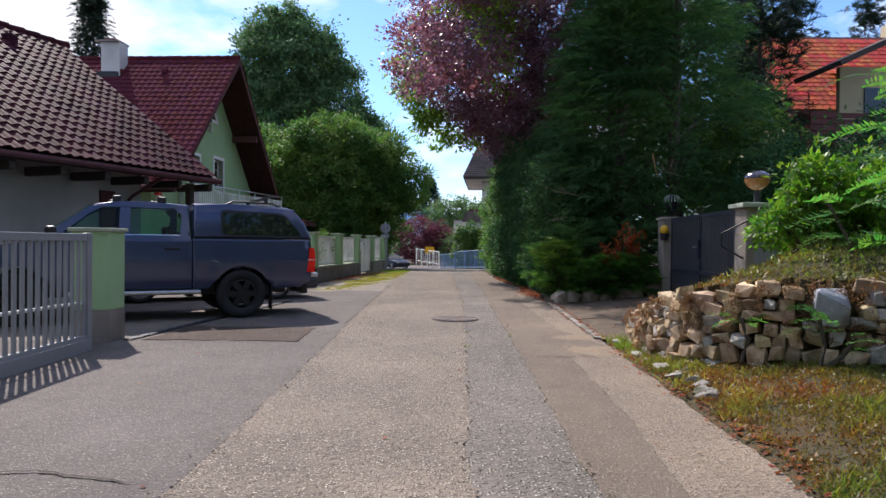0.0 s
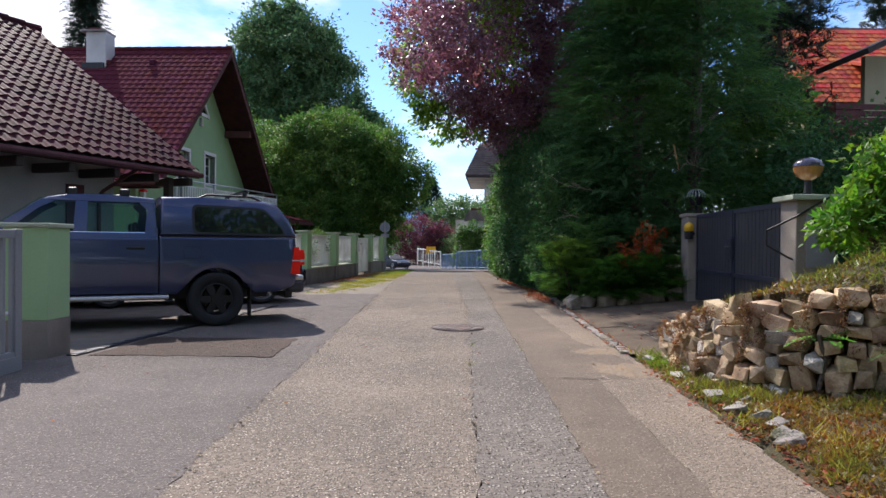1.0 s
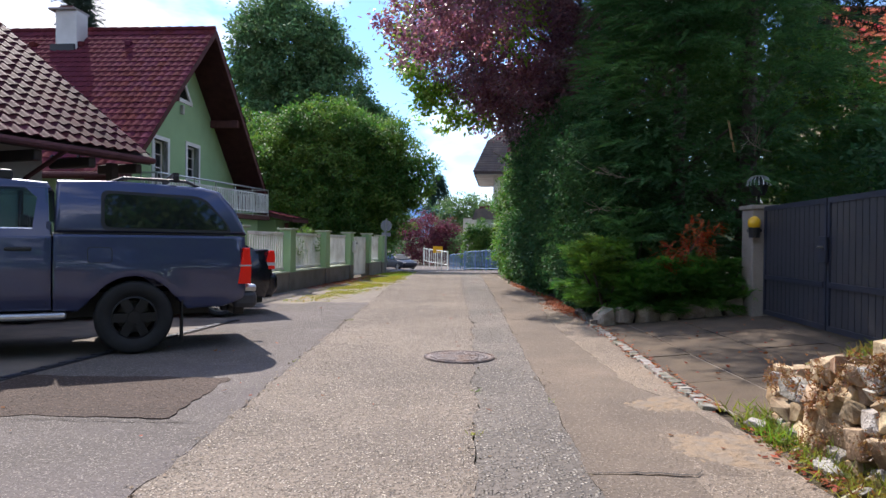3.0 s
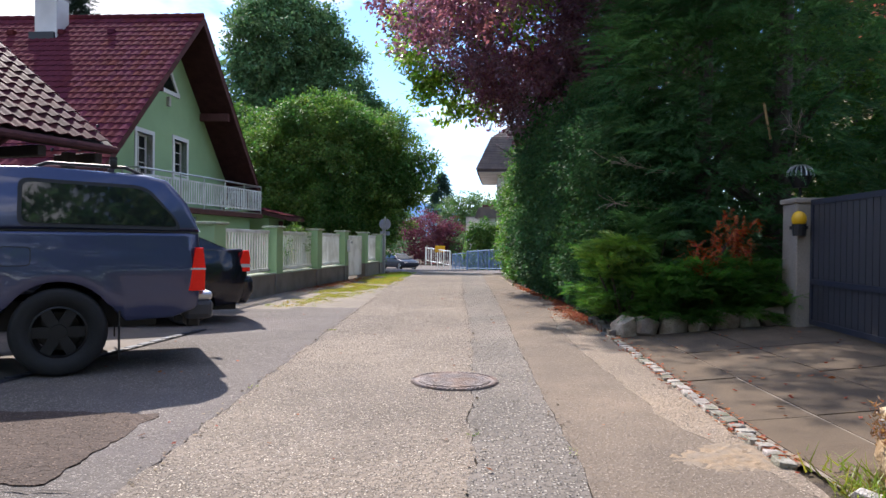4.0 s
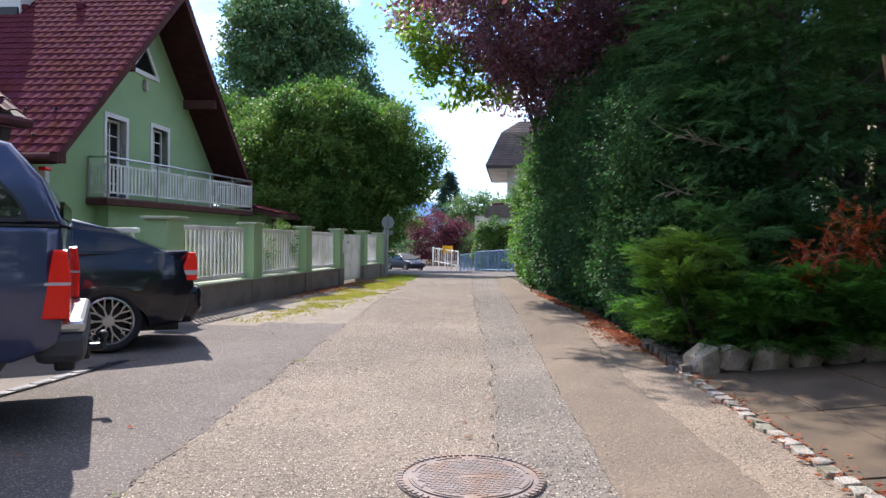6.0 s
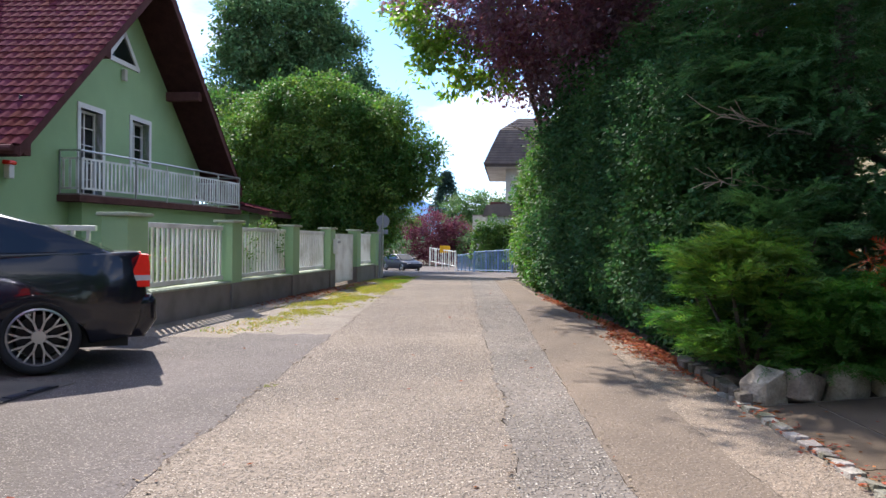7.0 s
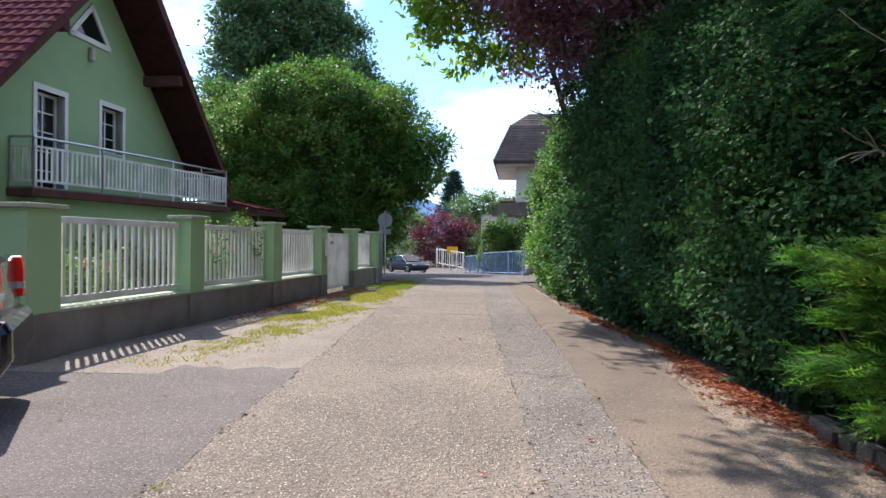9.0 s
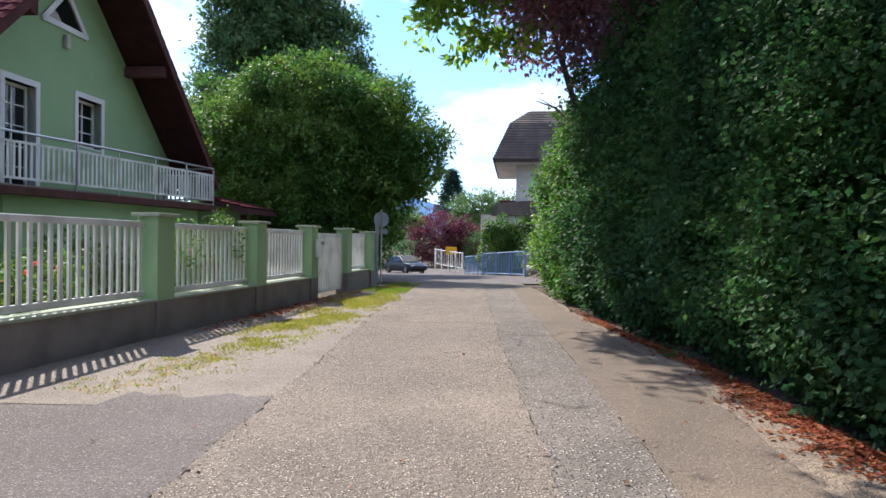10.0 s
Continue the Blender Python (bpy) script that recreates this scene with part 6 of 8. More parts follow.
part("tow_ball", bm, BLACK_PLASTIC, truck)
part("rack_bar", boxed(0.39, 0.45, -0.68, 0.68, 1.89, 1.92), BLACK_PLASTIC, hardtop)
part("undercarriage", box(box(bmesh.new(), -3.6, 0.8, -0.45, 0.45, 0.36, 0.62), -0.08, 0.08, -0.7, 0.7, 0.30, 0.44), BLACK_PLASTIC, truck)
part("rear_window", boxed(REAR + 0.02, REAR + 0.04, -0.6, 0.6, 1.3, 1.4), GLASS_TINT, hardtop)
part("windscreen", prism(bmesh.new(), [(-2.80, 1.22), (-2.12, 1.72), (-2.14, 1.735), (-2.82, 1.235)], 0.68), GLASS_CAR, tc)


def saloon(name, m, paint, label, rim_mat, spokes, yaw_detail=True, category="car"):
    t = thing(name, m, label, category)
    half = lambda x, z: float(np.interp(z, [0.2, 0.4, 0.62, 0.78, 0.9, 1.03], [0.82, 0.86, 0.87, 0.865, 0.835, 0.79])) - 0.22 * max(0, (x - 0.42) / 0.44) ** 2 - 0.16 * max(0, (-2.9 - x) / 0.6) ** 2 \
        + 0.018 * sum(math.exp(-((math.hypot(x - c, z - 0.31) - 0.37) / 0.045) ** 2) for c in (0, -2.64))
    low = [(-3.45, 0.32), (-2.64 - 0.36, 0.30)] + arc(-2.64, 0.31, 0.345, 178, 2, 12)[1:-1] + [(-2.64 + 0.38, 0.22), (-0.40, 0.22)] + arc(0, 0.31, 0.345, 178, 2, 12)[1:-1] + \
          [(0.38, 0.24), (0.72, 0.28), (0.82, 0.42), (0.87, 0.62), (0.84, 0.80), (0.83, 1.01), (0.78, 1.055), (0.30, 1.04), (-0.6, 0.96), (-2.3, 0.92), (-3.1, 0.82), (-3.5, 0.66), (-3.52, 0.45)]
    b = soft_shade(part("body", prism(bmesh.new(), low, half, 0.05, 4, cuts=0.08), paint, t))
    top = lambda x, z: 0.80 - 0.42 * max(0, z - 0.95)
    soft_shade(part("cabin", prism(bmesh.new(), [(0.66, 1.0), (0.46, 1.085), (0.02, 1.28), (-0.38, 1.395), (-0.95, 1.445), (-1.40, 1.41), (-2.35, 0.92)], top, 0.06, 4), paint, b))
    for s in (-1, 1):
        side_patch("side_window", rounded([(0.16, 1.05), (0.02, 1.15), (-0.28, 1.28), (-0.55, 1.355), (-1.0, 1.375), (-1.40, 1.34), (-1.95, 1.0)], 0.05), top, GLASS_TINT, b, s, 0.008)
        side_patch("pillar", [(-0.83, 1.02), (-0.77, 1.02), (-0.77, 1.38), (-0.83, 1.38)], top, BLACK_PLASTIC, b, s, 0.011)
        side_patch("door_gap", [(-1.10, 0.3), (-1.094, 0.3), (-1.094, 0.95), (-1.10, 0.95)], half, BLACK_PLASTIC, b, s, 0.0025)
        lamp = part("tail_lamp", prism(bmesh.new(), [(0.67, 0.73), (0.88, 0.73), (0.88, 0.92), (0.865, 1.035), (0.80, 1.035)], 0.085, 0.012, 2, None, s * 0.64), RED_LAMP, t, "red tail lamp with a clear band")
        part("clear_band", prism(bmesh.new(), [(0.665, 0.79), (0.886, 0.79), (0.886, 0.84), (0.685, 0.84)], 0.088, 0, 2, None, s * 0.64), CLEAR_LAMP, lamp)
        side_patch("trim_strip", [(-2.2, 0.50), (-0.40, 0.50), (-0.40, 0.53), (-2.2, 0.53)], half, BLACK_PLASTIC, b, s, 0.012)
        part("door_handle", box(bmesh.new(), -0.95, -0.75, s * 0.83 - 0.02, s * 0.83 + 0.02, 0.86, 0.89, bevel=0.01), paint, b)
        part("wing_mirror", box(bmesh.new(), -2.02, -1.90, s * 0.90 - 0.08, s * 0.90 + 0.08, 0.96, 1.08, bevel=0.03), paint, b)
        part("headlamp", box(bmesh.new(), -3.49, -3.25, s * 0.62 - 0.15, s * 0.62 + 0.15, 0.60, 0.74, bevel=0.03), CLEAR_LAMP, t)
        for x in (0, -2.64):
            wheel(t, x, s * 0.77, 0.325, 0.21, s, rim_mat, spokes, 0.76, 0.05, forked=spokes > 6)
    part("rear_bumper", prism(bmesh.new(), [(0.46, 0.25), (0.84, 0.26), (0.945, 0.42), (0.94, 0.60), (0.90, 0.66), (0.46, 0.66)], 0.70, 0.09, 4), paint, t)
    part("rear_window", prism(bmesh.new(), [(0.58, 1.055), (0.02, 1.295), (0.0, 1.305), (0.56, 1.065)], 0.60), GLASS_DARK, b)
    part("windscreen", prism(bmesh.new(), [(-2.28, 0.97), (-1.44, 1.40), (-1.45, 1.415), (-2.30, 0.985)], 0.62), GLASS_DARK, b)
    part("underside", boxed(-3.2, 0.7, -0.6, 0.6, 0.18, 0.35), BLACK_PLASTIC, t)
    return t


saloon("sedan_car", pose(-3.90, 15.25, 0, 0, 0, 28), SEDAN_PAINT, "glossy black sedan with silver alloy wheels, parked", ALLOY, 10)
saloon("sedan_car", pose(-5.95, 70.1, gz(70), 0, 0, 128), FAR_CAR_PAINT, "dark blue sedan standing at the crossing", ALLOY, 5)


# ---- trees and shrubs ----
def tree(name, at, label, category="tree", group=""):
    return thing(name, pose(*at), label, category, group)


t = tree("hornbeam_tree", (-6.1, 38.5, gz(38.5)), "broad round green hornbeam with dense leaves")
trunk_and_limbs(t, (0, 0, 0), 6.5, 0.28, 9, 3.2, 1)
crown("crown", [(0, 0, 4.5, 3.5, 2.9, 3.7), (-1.8, -.8, 3.6, 2.2, 2, 2.8), (1.6, -.8, 4.2, 2.1, 1.9, 2.9), (0.2, -.5, 6.6, 2.2, 2, 1.7), (0, -1, 2.4, 3.4, 2.2, 2.1), (2.6, -.4, 3.0, 1.3, 1.6, 2.2), (-1.3, -.6, 7.3, 1.2, 1.2, 0.9), (1.1, -.6, 6.9, 1.3, 1.2, 1.0), (-3.3, -.4, 5.2, 1.2, 1.4, 1.5), (2.9, -.8, 5.5, 1.0, 1.2, 1.1)], 1700, 84, 0.40, 0.13, 0.082, LEAF_HORNBEAM, t, 1, shell=0.62)
t = tree("walnut_tree", (-4.6, 38.2, gz(38)), "young green walnut reaching towards the lane")
trunk_and_limbs(t, (0, 0, 0), 5.6, 0.12, 7, 1.8, 2, lean=(2.2, -1.0), start=0.5)
crown("crown", [(2.3, -1.2, 5.4, 1.1, 1.0, 1.2), (1.7, -1.2, 3.8, 1.0, 1.0, 1.4), (3.2, -1.2, 5.0, .8, .8, .5), (3.0, -1.2, 4.1, .7, .8, .5), (1.7, -1.2, 6.4, 0.9, .9, 1.0), (2.6, -1.2, 3.4, .6, .6, .5)], 260, 44, 0.34, 0.17, 0.075, LEAF_HORNBEAM, t, 3)
t = tree("tall_ash_tree", (-10.6, 57.0, gz(57)), "very tall dark green broadleaf tree behind the house")
trunk_and_limbs(t, (0, 0, 0), 19, 0.5, 14, 5.5, 3, lean=(-2.4, 0))
crown("crown", [(-2.4, 0, 16.2, 4.3, 4, 4.4), (-2.7, 0, 19.6, 2.3, 2.2, 1.9), (-4.6, 0, 17.2, 2.2, 2.4, 2.4), (0.4, -.5, 16.6, 2.3, 2.4, 2.2), (0.9, 0, 13.2, 3.3, 3.2, 3.4), (2.9, 0, 10.4, 2.9, 3, 3.2), (4.9, 0, 8.4, 2.4, 2.4, 2.8), (-4.2, 0, 12, 3.1, 3, 4.2), (-2, -1.5, 9.5, 4.6, 3, 4.2), (2, -1, 7.2, 4, 3, 4), (-4.6, -1, 7.5, 3, 3, 4)],
      1900, 76, 0.75, 0.26, 0.17, LEAF_ASH, t, 4, shell=0.6)
t = tree("garden_tree", (-11.8, 44, gz(44)), "light green slender tree beside the house")
trunk_and_limbs(t, (0, 0, 0), 7, 0.15, 7, 2, 5)
crown("crown", [(0, 0, 5.5, 2.0, 2, 4.0), (1.4, 0, 4.0, 2, 2, 3.2), (2.6, 0, 4.6, 1.4, 1.4, 2.6)], 600, 36, 0.45, 0.16, 0.1, LEAF_HORNBEAM, t, 6)
t = tree("copper_beech_tree", (3.9, 25.0, gz(25)), "large purple-leaved copper beech leaning over the lane")
trunk_and_limbs(t, (0, 0, 0), 10, 0.32, 12, 4.2, 7, lean=(-0.8, 0))
crown("crown", [(-1.2, 0.5, 8.8, 3.9, 3.6, 3.6), (-2.6, -1.2, 7.4, 2.4, 2.6, 2.6), (-1.8, -2.6, 6.5, 2.3, 2.4, 2.1), (-3.4, 0, 9.4, 2.0, 2.4, 2.8), (0.4, -3.2, 7.8, 2.6, 2.6, 3.0), (-1.8, -1, 11.8, 2.8, 2.6, 2.2), (-0.2, -4.2, 5.8, 1.7, 2.0, 1.7), (-2.2, 0.8, 5.8, 1.7, 1.8, 1.2), (-4.0, -6.2, 9.6, 2.0, 2.4, 1.6), (-2.4, -7.2, 9.2, 2.0, 2.2, 1.7), (-2.5, -4.5, 10, 2.4, 2.4, 2.0), (-4.5, -5.5, 6.5, 1.0, 1.6, 1.0), (-3.3, -6.4, 6.3, 1.1, 1.5, 0.9), (-1.5, -1.6, 5.0, 1.3, 1.6, 1.0), (-0.4, -3.0, 4.6, 1.4, 1.6, 1.2), (0.8, -5.0, 8.6, 2.2, 2.0, 2.6)],
      3700, 42, 0.34, 0.105, 0.064, LEAF_PURPLE, t, 8, shell=0.62)
crown("crown", [(-3.3, -2.0, 7.6, 1.2, 1.6, 1.8), (-2.5, -5.2, 8.6, 1.6, 1.8, 1.6), (-1.5, 0, 11, 2.4, 2.2, 2.0)], 200, 24, 0.3, 0.105, 0.06, LEAF_GREENISH, t, 18)
t = tree("walnut_tree", (3.1, 26.2, 0), "green walnut mixed into the copper beech over the lane")
trunk_and_limbs(t, (0, 0, 0), 7.5, 0.12, 6, 2.0, 9, lean=(-2.0, -0.6))
crown("crown", [(-3.3, -1.2, 5.3, .8, 1.0, 0.75), (-4.3, -.8, 7.6, .7, 1.2, 1.6), (-3.7, -1.2, 6.4, .8, 1.0, 1.0), (-2.4, -1.4, 5.3, .8, .8, .5)], 150, 26, 0.3, 0.19, 0.085, LEAF_GREENISH, t, 10)
crown("crown", [(-1.6, -6.2, 6.9, .6, .5, 1.4), (-2.2, -6.0, 8.6, .7, .5, 1.2)], 60, 26, 0.3, 0.14, 0.07, LEAF_GREENISH, t, 11)


def fronds(name, base, way, length, leaflets, leaf_len, leaf_w, mat, parent, rng, droop=0.25, spread=0.85, fold="needle"):
    """Flat feathery sprays: leaflets in two rows along a drooping axis, one spray for every row of base."""
    n = len(base)
    way = unit(way)
    up = np.array([0.0, 0.0, 1.0]) + 0.45 * rng.normal(size=(n, 3))
    side = unit(np.cross(way, up))
    nrm = np.cross(side, way)
    f = (np.arange(leaflets) + 0.5) / leaflets
    L = np.broadcast_to(np.asarray(length, float), n)
    at = base[:, None, :] + way[:, None, :] * (L[:, None] * f)[..., None] - np.array([0, 0, 1.0]) * (L[:, None] * droop * f ** 2)[..., None]
    sg = np.where(np.arange(leaflets) % 2, 1.0, -1.0)[None, :, None]
    al = side[:, None, :] * sg * spread + way[:, None, :] * (0.75 + 0.3 * rng.random((n, leaflets, 1))) + 0.15 * rng.normal(size=(n, leaflets, 3))
    fa = np.broadcast_to(nrm[:, None, :], at.shape) + 0.15 * rng.normal(size=at.shape)
    s = (1.15 - 0.75 * np.abs(f - 0.35))[None, :] * (0.8 + 0.4 * rng.random((n, leaflets)))
    return leaves(name, at.reshape(-1, 3), al.reshape(-1, 3), fa.reshape(-1, 3), (leaf_len * s).ravel(), (leaf_w * s).ravel(), mat, parent, fold)


def conifer(name, at, label, height, radius, sprays, mat, seed, length=0.30, leaflets=16, leaf_len=0.085, leaf_w=0.019, lean=(0, 0), top=0.15, rise=0.25, droop=0.3, inner=0.45, cone=False):
    """Upright evergreen: flat feathery sprays in tufts all over an uneven pointed body."""
    t = tree(name, at, label)
    trunk_and_limbs(t, (0, 0, 0), height * 0.95, 0.05 * radius + 0.08, 8, radius * 0.8, seed, lean=lean, start=0.1)
    rng = np.random.default_rng(seed)
    tufts = sprays // 9
    f = rng.random(tufts) ** 0.85
    az = rng.random(tufts) * math.tau
    prof = np.interp(f, [0, 0.1, 0.35, 0.7, 1.0], [0.85, 1.0, 0.98, 0.66, top])
    if cone:
        prof = 1.02 - f
    rr = radius * prof * (inner + (1.08 - inner) * rng.random(tufts) ** 0.5 + 0.12 * np.sin(az * 3 + f * 11))
    c = np.stack([np.cos(az) * rr + lean[0] * f, np.sin(az) * rr + lean[1] * f, 0.05 + f * height], 1)
    out = np.stack([np.cos(az), np.sin(az), np.full(tufts, rise)], 1)
    idx = np.repeat(np.arange(tufts), 9)
    base = c[idx] + rng.normal(size=(len(idx), 3)) * np.array([0.16, 0.16, 0.10]) * (length / 0.3)
    way = out[idx] + 0.55 * rng.normal(size=(len(idx), 3))
    fronds("crown", base, way, length * (0.6 + 0.8 * rng.random(len(idx))), leaflets, leaf_len, leaf_w, mat, t, rng, droop)
    return t


def branch_sprays(rng, origin, az, length, n, fan, rise, droop):
    """Places and ways of the sprays along one flat, fanned branch."""
    d = np.array([math.cos(az), math.sin(az), 0.0])
    q = np.array([-d[1], d[0], 0.0])
    f = rng.uniform(0.08, 1.0, n)
    side = rng.uniform(-1, 1, n) * fan * np.sin(np.minimum(f * 1.25, 1.0) * math.pi * 0.75 + 0.3)
    at = np.asarray(origin) + np.outer(f * length, d) + np.outer(side * length * 0.55, q) + 0.025 * rng.normal(size=(n, 3))
    at[:, 2] += length * (rise * f - droop * f ** 2)
    way = d + np.outer(side * 1.5, q) + 0.16 * rng.normal(size=(n, 3))
    way[:, 2] += rise - 1.5 * droop * f
    return at, way


def cypress(at, label, height, radius, branches, per, seed, length=0.26, leaflets=16, leaf_len=0.052, leaf_w=0.016, facing=None, share=0.0):
    """A false cypress of many drooping fan-shaped branches with dark gaps between them."""
    t = tree("cypress_tree", at, label)
    trunk_and_limbs(t, (0, 0, 0), height * 0.95, 0.05 * radius + 0.08, 10, radius * 0.85, seed, start=0.06)
    rng = np.random.default_rng(seed)
    bases, ways = [], []
    for i in range(branches):
        f = rng.random() ** 0.9
        az = rng.random() * math.tau
        if facing is not None and rng.random() < share:
            az = facing + rng.normal() * 0.8
        r = radius * float(np.interp(f, [0, 0.1, 0.4, 0.75, 1.0], [0.85, 1.0, 0.95, 0.62, 0.12])) * rng.uniform(0.72, 1.16) * (1 + 0.14 * math.sin(3 * az + 9 * f))
        L = min(r, rng.uniform(0.55, 1.0))
        o = (math.cos(az) * (r - L), math.sin(az) * (r - L), 0.1 + f * height)
        b, w = branch_sprays(rng, o, az + rng.normal() * 0.25, L, per, 0.75, rng.uniform(0.15, 0.6), rng.uniform(0.2, 0.6))
        bases.append(b)
        ways.append(w)
    base, way = np.concatenate(bases), np.concatenate(ways)
    fronds("crown", base, way, length * (0.6 + 0.7 * rng.random(len(base))), leaflets, leaf_len, leaf_w, LEAF_CONIFER, t, rng, 0.22, 0.62)
    return t


TO_LANE = radians(215)
cypress((4.15, 16.2, 0), "dark green cypress standing behind the junipers", 9.5, 1.65, 700, 30, 21, facing=TO_LANE, share=0.65)
cypress((5.4, 16.2, 0), "tall dark cypress beside the gate", 11, 1.9, 660, 26, 22, facing=radians(240), share=0.65)
cypress((4.6, 19.0, 0), "tall dark cypress behind the hedge", 10.5, 1.9, 560, 18, 23, 0.34, 12, 0.085, 0.024)
cypress((7.4, 15.6, 0), "dark evergreen behind the gate", 3.4, 1.5, 300, 18, 24, 0.30, 12, 0.07, 0.02)
cypress((6.3, 18.6, 0), "tall dark cypress behind the gate", 11.5, 2.0, 560, 18, 29, 0.34, 12, 0.085, 0.024)
conifer("spruce_tree", (11.0, 24.0, 0), "dark tall spruce beside the orange roof", 17, 1.1, 3600, LEAF_SPRUCE, 25, 0.6, 12, 0.2, 0.05)
conifer("spruce_tree", (-29.6, 58, 0), "dark pointed spruce behind the red roof", 22.0, 3.4, 5200, LEAF_SPRUCE, 26, 0.7, 12, 0.28, 0.07, rise=-0.1, cone=True)
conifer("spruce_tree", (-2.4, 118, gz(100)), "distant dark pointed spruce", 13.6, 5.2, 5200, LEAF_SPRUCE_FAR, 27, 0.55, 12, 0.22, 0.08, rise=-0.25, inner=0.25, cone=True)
for k, (x, y, h) in enumerate(((30, 62, 22), (34, 66, 25), (39, 64, 24), (45, 68, 26))):
    conifer("spruce_tree", (x, y, 0), "dark forest spruce on the slope behind the orange roof", h, 3.0, 1200, LEAF_SPRUCE, 28 + k, 0.9, 12, 0.4, 0.1, top=0.05)


def bush(name, at, label, blobs, clumps, per, clump_r, length, width, mat, seed, group="", category="shrub", stems=5, **kw):
    t = tree(name, at, label, category, group)
    rg = random.Random(seed)
    for i in range(stems):
        b = blobs[i % len(blobs)]
        part("stem", rod(bmesh.new(), (b[0] * .5 + rg.uniform(-.2, .2) * b[3], b[1] * .5 + rg.uniform(-.2, .2) * b[4], -0.05), (b[0] + rg.uniform(-.3, .3) * b[3], b[1] + rg.uniform(-.3, .3) * b[4], b[2] + .3 * b[5]), 0.03, 0.012, 6), BARK, t)
    crown("foliage", blobs, clumps, per, clump_r, length, width, mat, t, seed, **kw)
    return t


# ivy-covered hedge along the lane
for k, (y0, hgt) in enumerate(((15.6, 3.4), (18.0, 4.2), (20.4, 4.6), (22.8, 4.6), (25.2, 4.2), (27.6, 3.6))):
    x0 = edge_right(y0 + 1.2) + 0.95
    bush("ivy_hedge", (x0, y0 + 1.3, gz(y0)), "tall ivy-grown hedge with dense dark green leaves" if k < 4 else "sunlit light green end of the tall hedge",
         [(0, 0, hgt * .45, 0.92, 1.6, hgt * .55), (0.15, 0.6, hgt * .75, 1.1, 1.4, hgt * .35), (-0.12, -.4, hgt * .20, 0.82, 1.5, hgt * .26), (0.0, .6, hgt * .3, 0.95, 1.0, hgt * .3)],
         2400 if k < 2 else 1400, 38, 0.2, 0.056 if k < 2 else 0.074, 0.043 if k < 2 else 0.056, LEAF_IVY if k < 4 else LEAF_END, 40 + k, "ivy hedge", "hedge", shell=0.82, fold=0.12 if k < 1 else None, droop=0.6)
bush("bright_shrub", (3.05, 31.2, gz(31)), "sunlit bright green shrub at the end of the hedge", [(0, 0, 1.6, 1.2, 1.6, 1.7), (-.3, -1, .9, .9, 1.2, 1.0), (.5, 1.2, 2.6, 1.2, 1.2, 1.6)], 500, 30, 0.25, 0.10, 0.055, LEAF_BRIGHT, 50)
bush("bright_shrub", (3.6, 34.5, gz(34)), "bright green shrub beside the crossing", [(0, 0, 2.0, 1.2, 1.4, 2.2), (0, 0, 3.8, .9, .9, 1.0)], 350, 30, 0.25, 0.10, 0.055, LEAF_BRIGHT, 51)


def juniper(at, label, r, h, sprays, mat, seed, tilt=(0, 0)):
    """Low spreading juniper: layered shelves of feathery sprays."""
    t = tree("juniper_shrub", at, label, "shrub", "junipers")
    rng = np.random.default_rng(seed)
    for i in range(5):
        a = i * 1.3
        part("stem", rod(bmesh.new(), (0, 0, -0.05), (math.cos(a) * r * .7, math.sin(a) * r * .7, h * (.4 + .1 * i)), 0.025, 0.01, 6), BARK, t)
    bases, ways = [], []
    n = 70
    for i in range(sprays // n):
        az = rng.normal() * 1.0 + radians(255) if i % 3 else rng.random() * math.tau
        z = h * rng.uniform(0.08, 0.95)
        L = r * rng.uniform(0.55, 1.15) * (1.1 - 0.4 * z / h)
        o = np.array([tilt[0] * 0.2 + rng.normal() * r * 0.22, tilt[1] * 0.2 + rng.normal() * r * 0.18, z])
        b_, w_ = branch_sprays(rng, o, az, L, n, 0.5, rng.uniform(0.15, 0.5), rng.uniform(0.0, 0.3))
        bases.append(b_)
        ways.append(w_)
    base, way = np.concatenate(bases), np.concatenate(ways)
    base[:, 2] = np.maximum(base[:, 2], 0.03)
    fronds("foliage", base, way, 0.19 * (0.6 + 0.8 * rng.random(len(base))), 12, 0.05, 0.014, mat, t, rng, 0.12, 0.6)
    return t


for k, (x, y, r, h, m) in enumerate(((2.5, 14.5, .55, 1.15, LEAF_JUNIPER), (3.05, 14.2, .55, .75, LEAF_JUNIPER), (3.6, 14.25, .6, .95, LEAF_JUNIPER), (4.15, 14.25, .5, .85, LEAF_JUNIPER), (2.9, 14.95, .6, 1.5, LEAF_CONIFER), (3.8, 14.9, .6, 1.5, LEAF_CONIFER), (2.62, 15.25, .5, 1.05, LEAF_JUNIPER))):
    juniper((x, y, 0.12), "low spreading green juniper above border boulders", r, h, 2600, m, 60 + k, (-.1, -.4))
dry = tree("dry_branch", (3.42, 14.0, 0.66), "rust-brown dead juniper branch", "branch")
rng = np.random.default_rng(70)
q = rng.normal(size=(260, 3)) * np.array([0.14, 0.08, 0.13]) + np.array([0, 0, 0.3]) + rng.integers(0, 2, (260, 1)) * np.array([[0.38, 0.05, 0.33]])
fronds("foliage", q, rng.normal(size=(260, 3)) * 0.6 + np.array([-0.2, -0.5, -0.3]), 0.18, 10, 0.05, 0.018, LEAF_RUST, dry, rng)
part("stem", tube(bmesh.new(), [(0.1, 0.3, -1.0), (0.05, 0.15, 0.1), (0.4, 0.1, 0.7)], 0.02, 6), BARK, dry)
bs = tree("bare_stick", (4.55, 14.85, 2.6), "pale broken bare stick in the cypress", "branch")
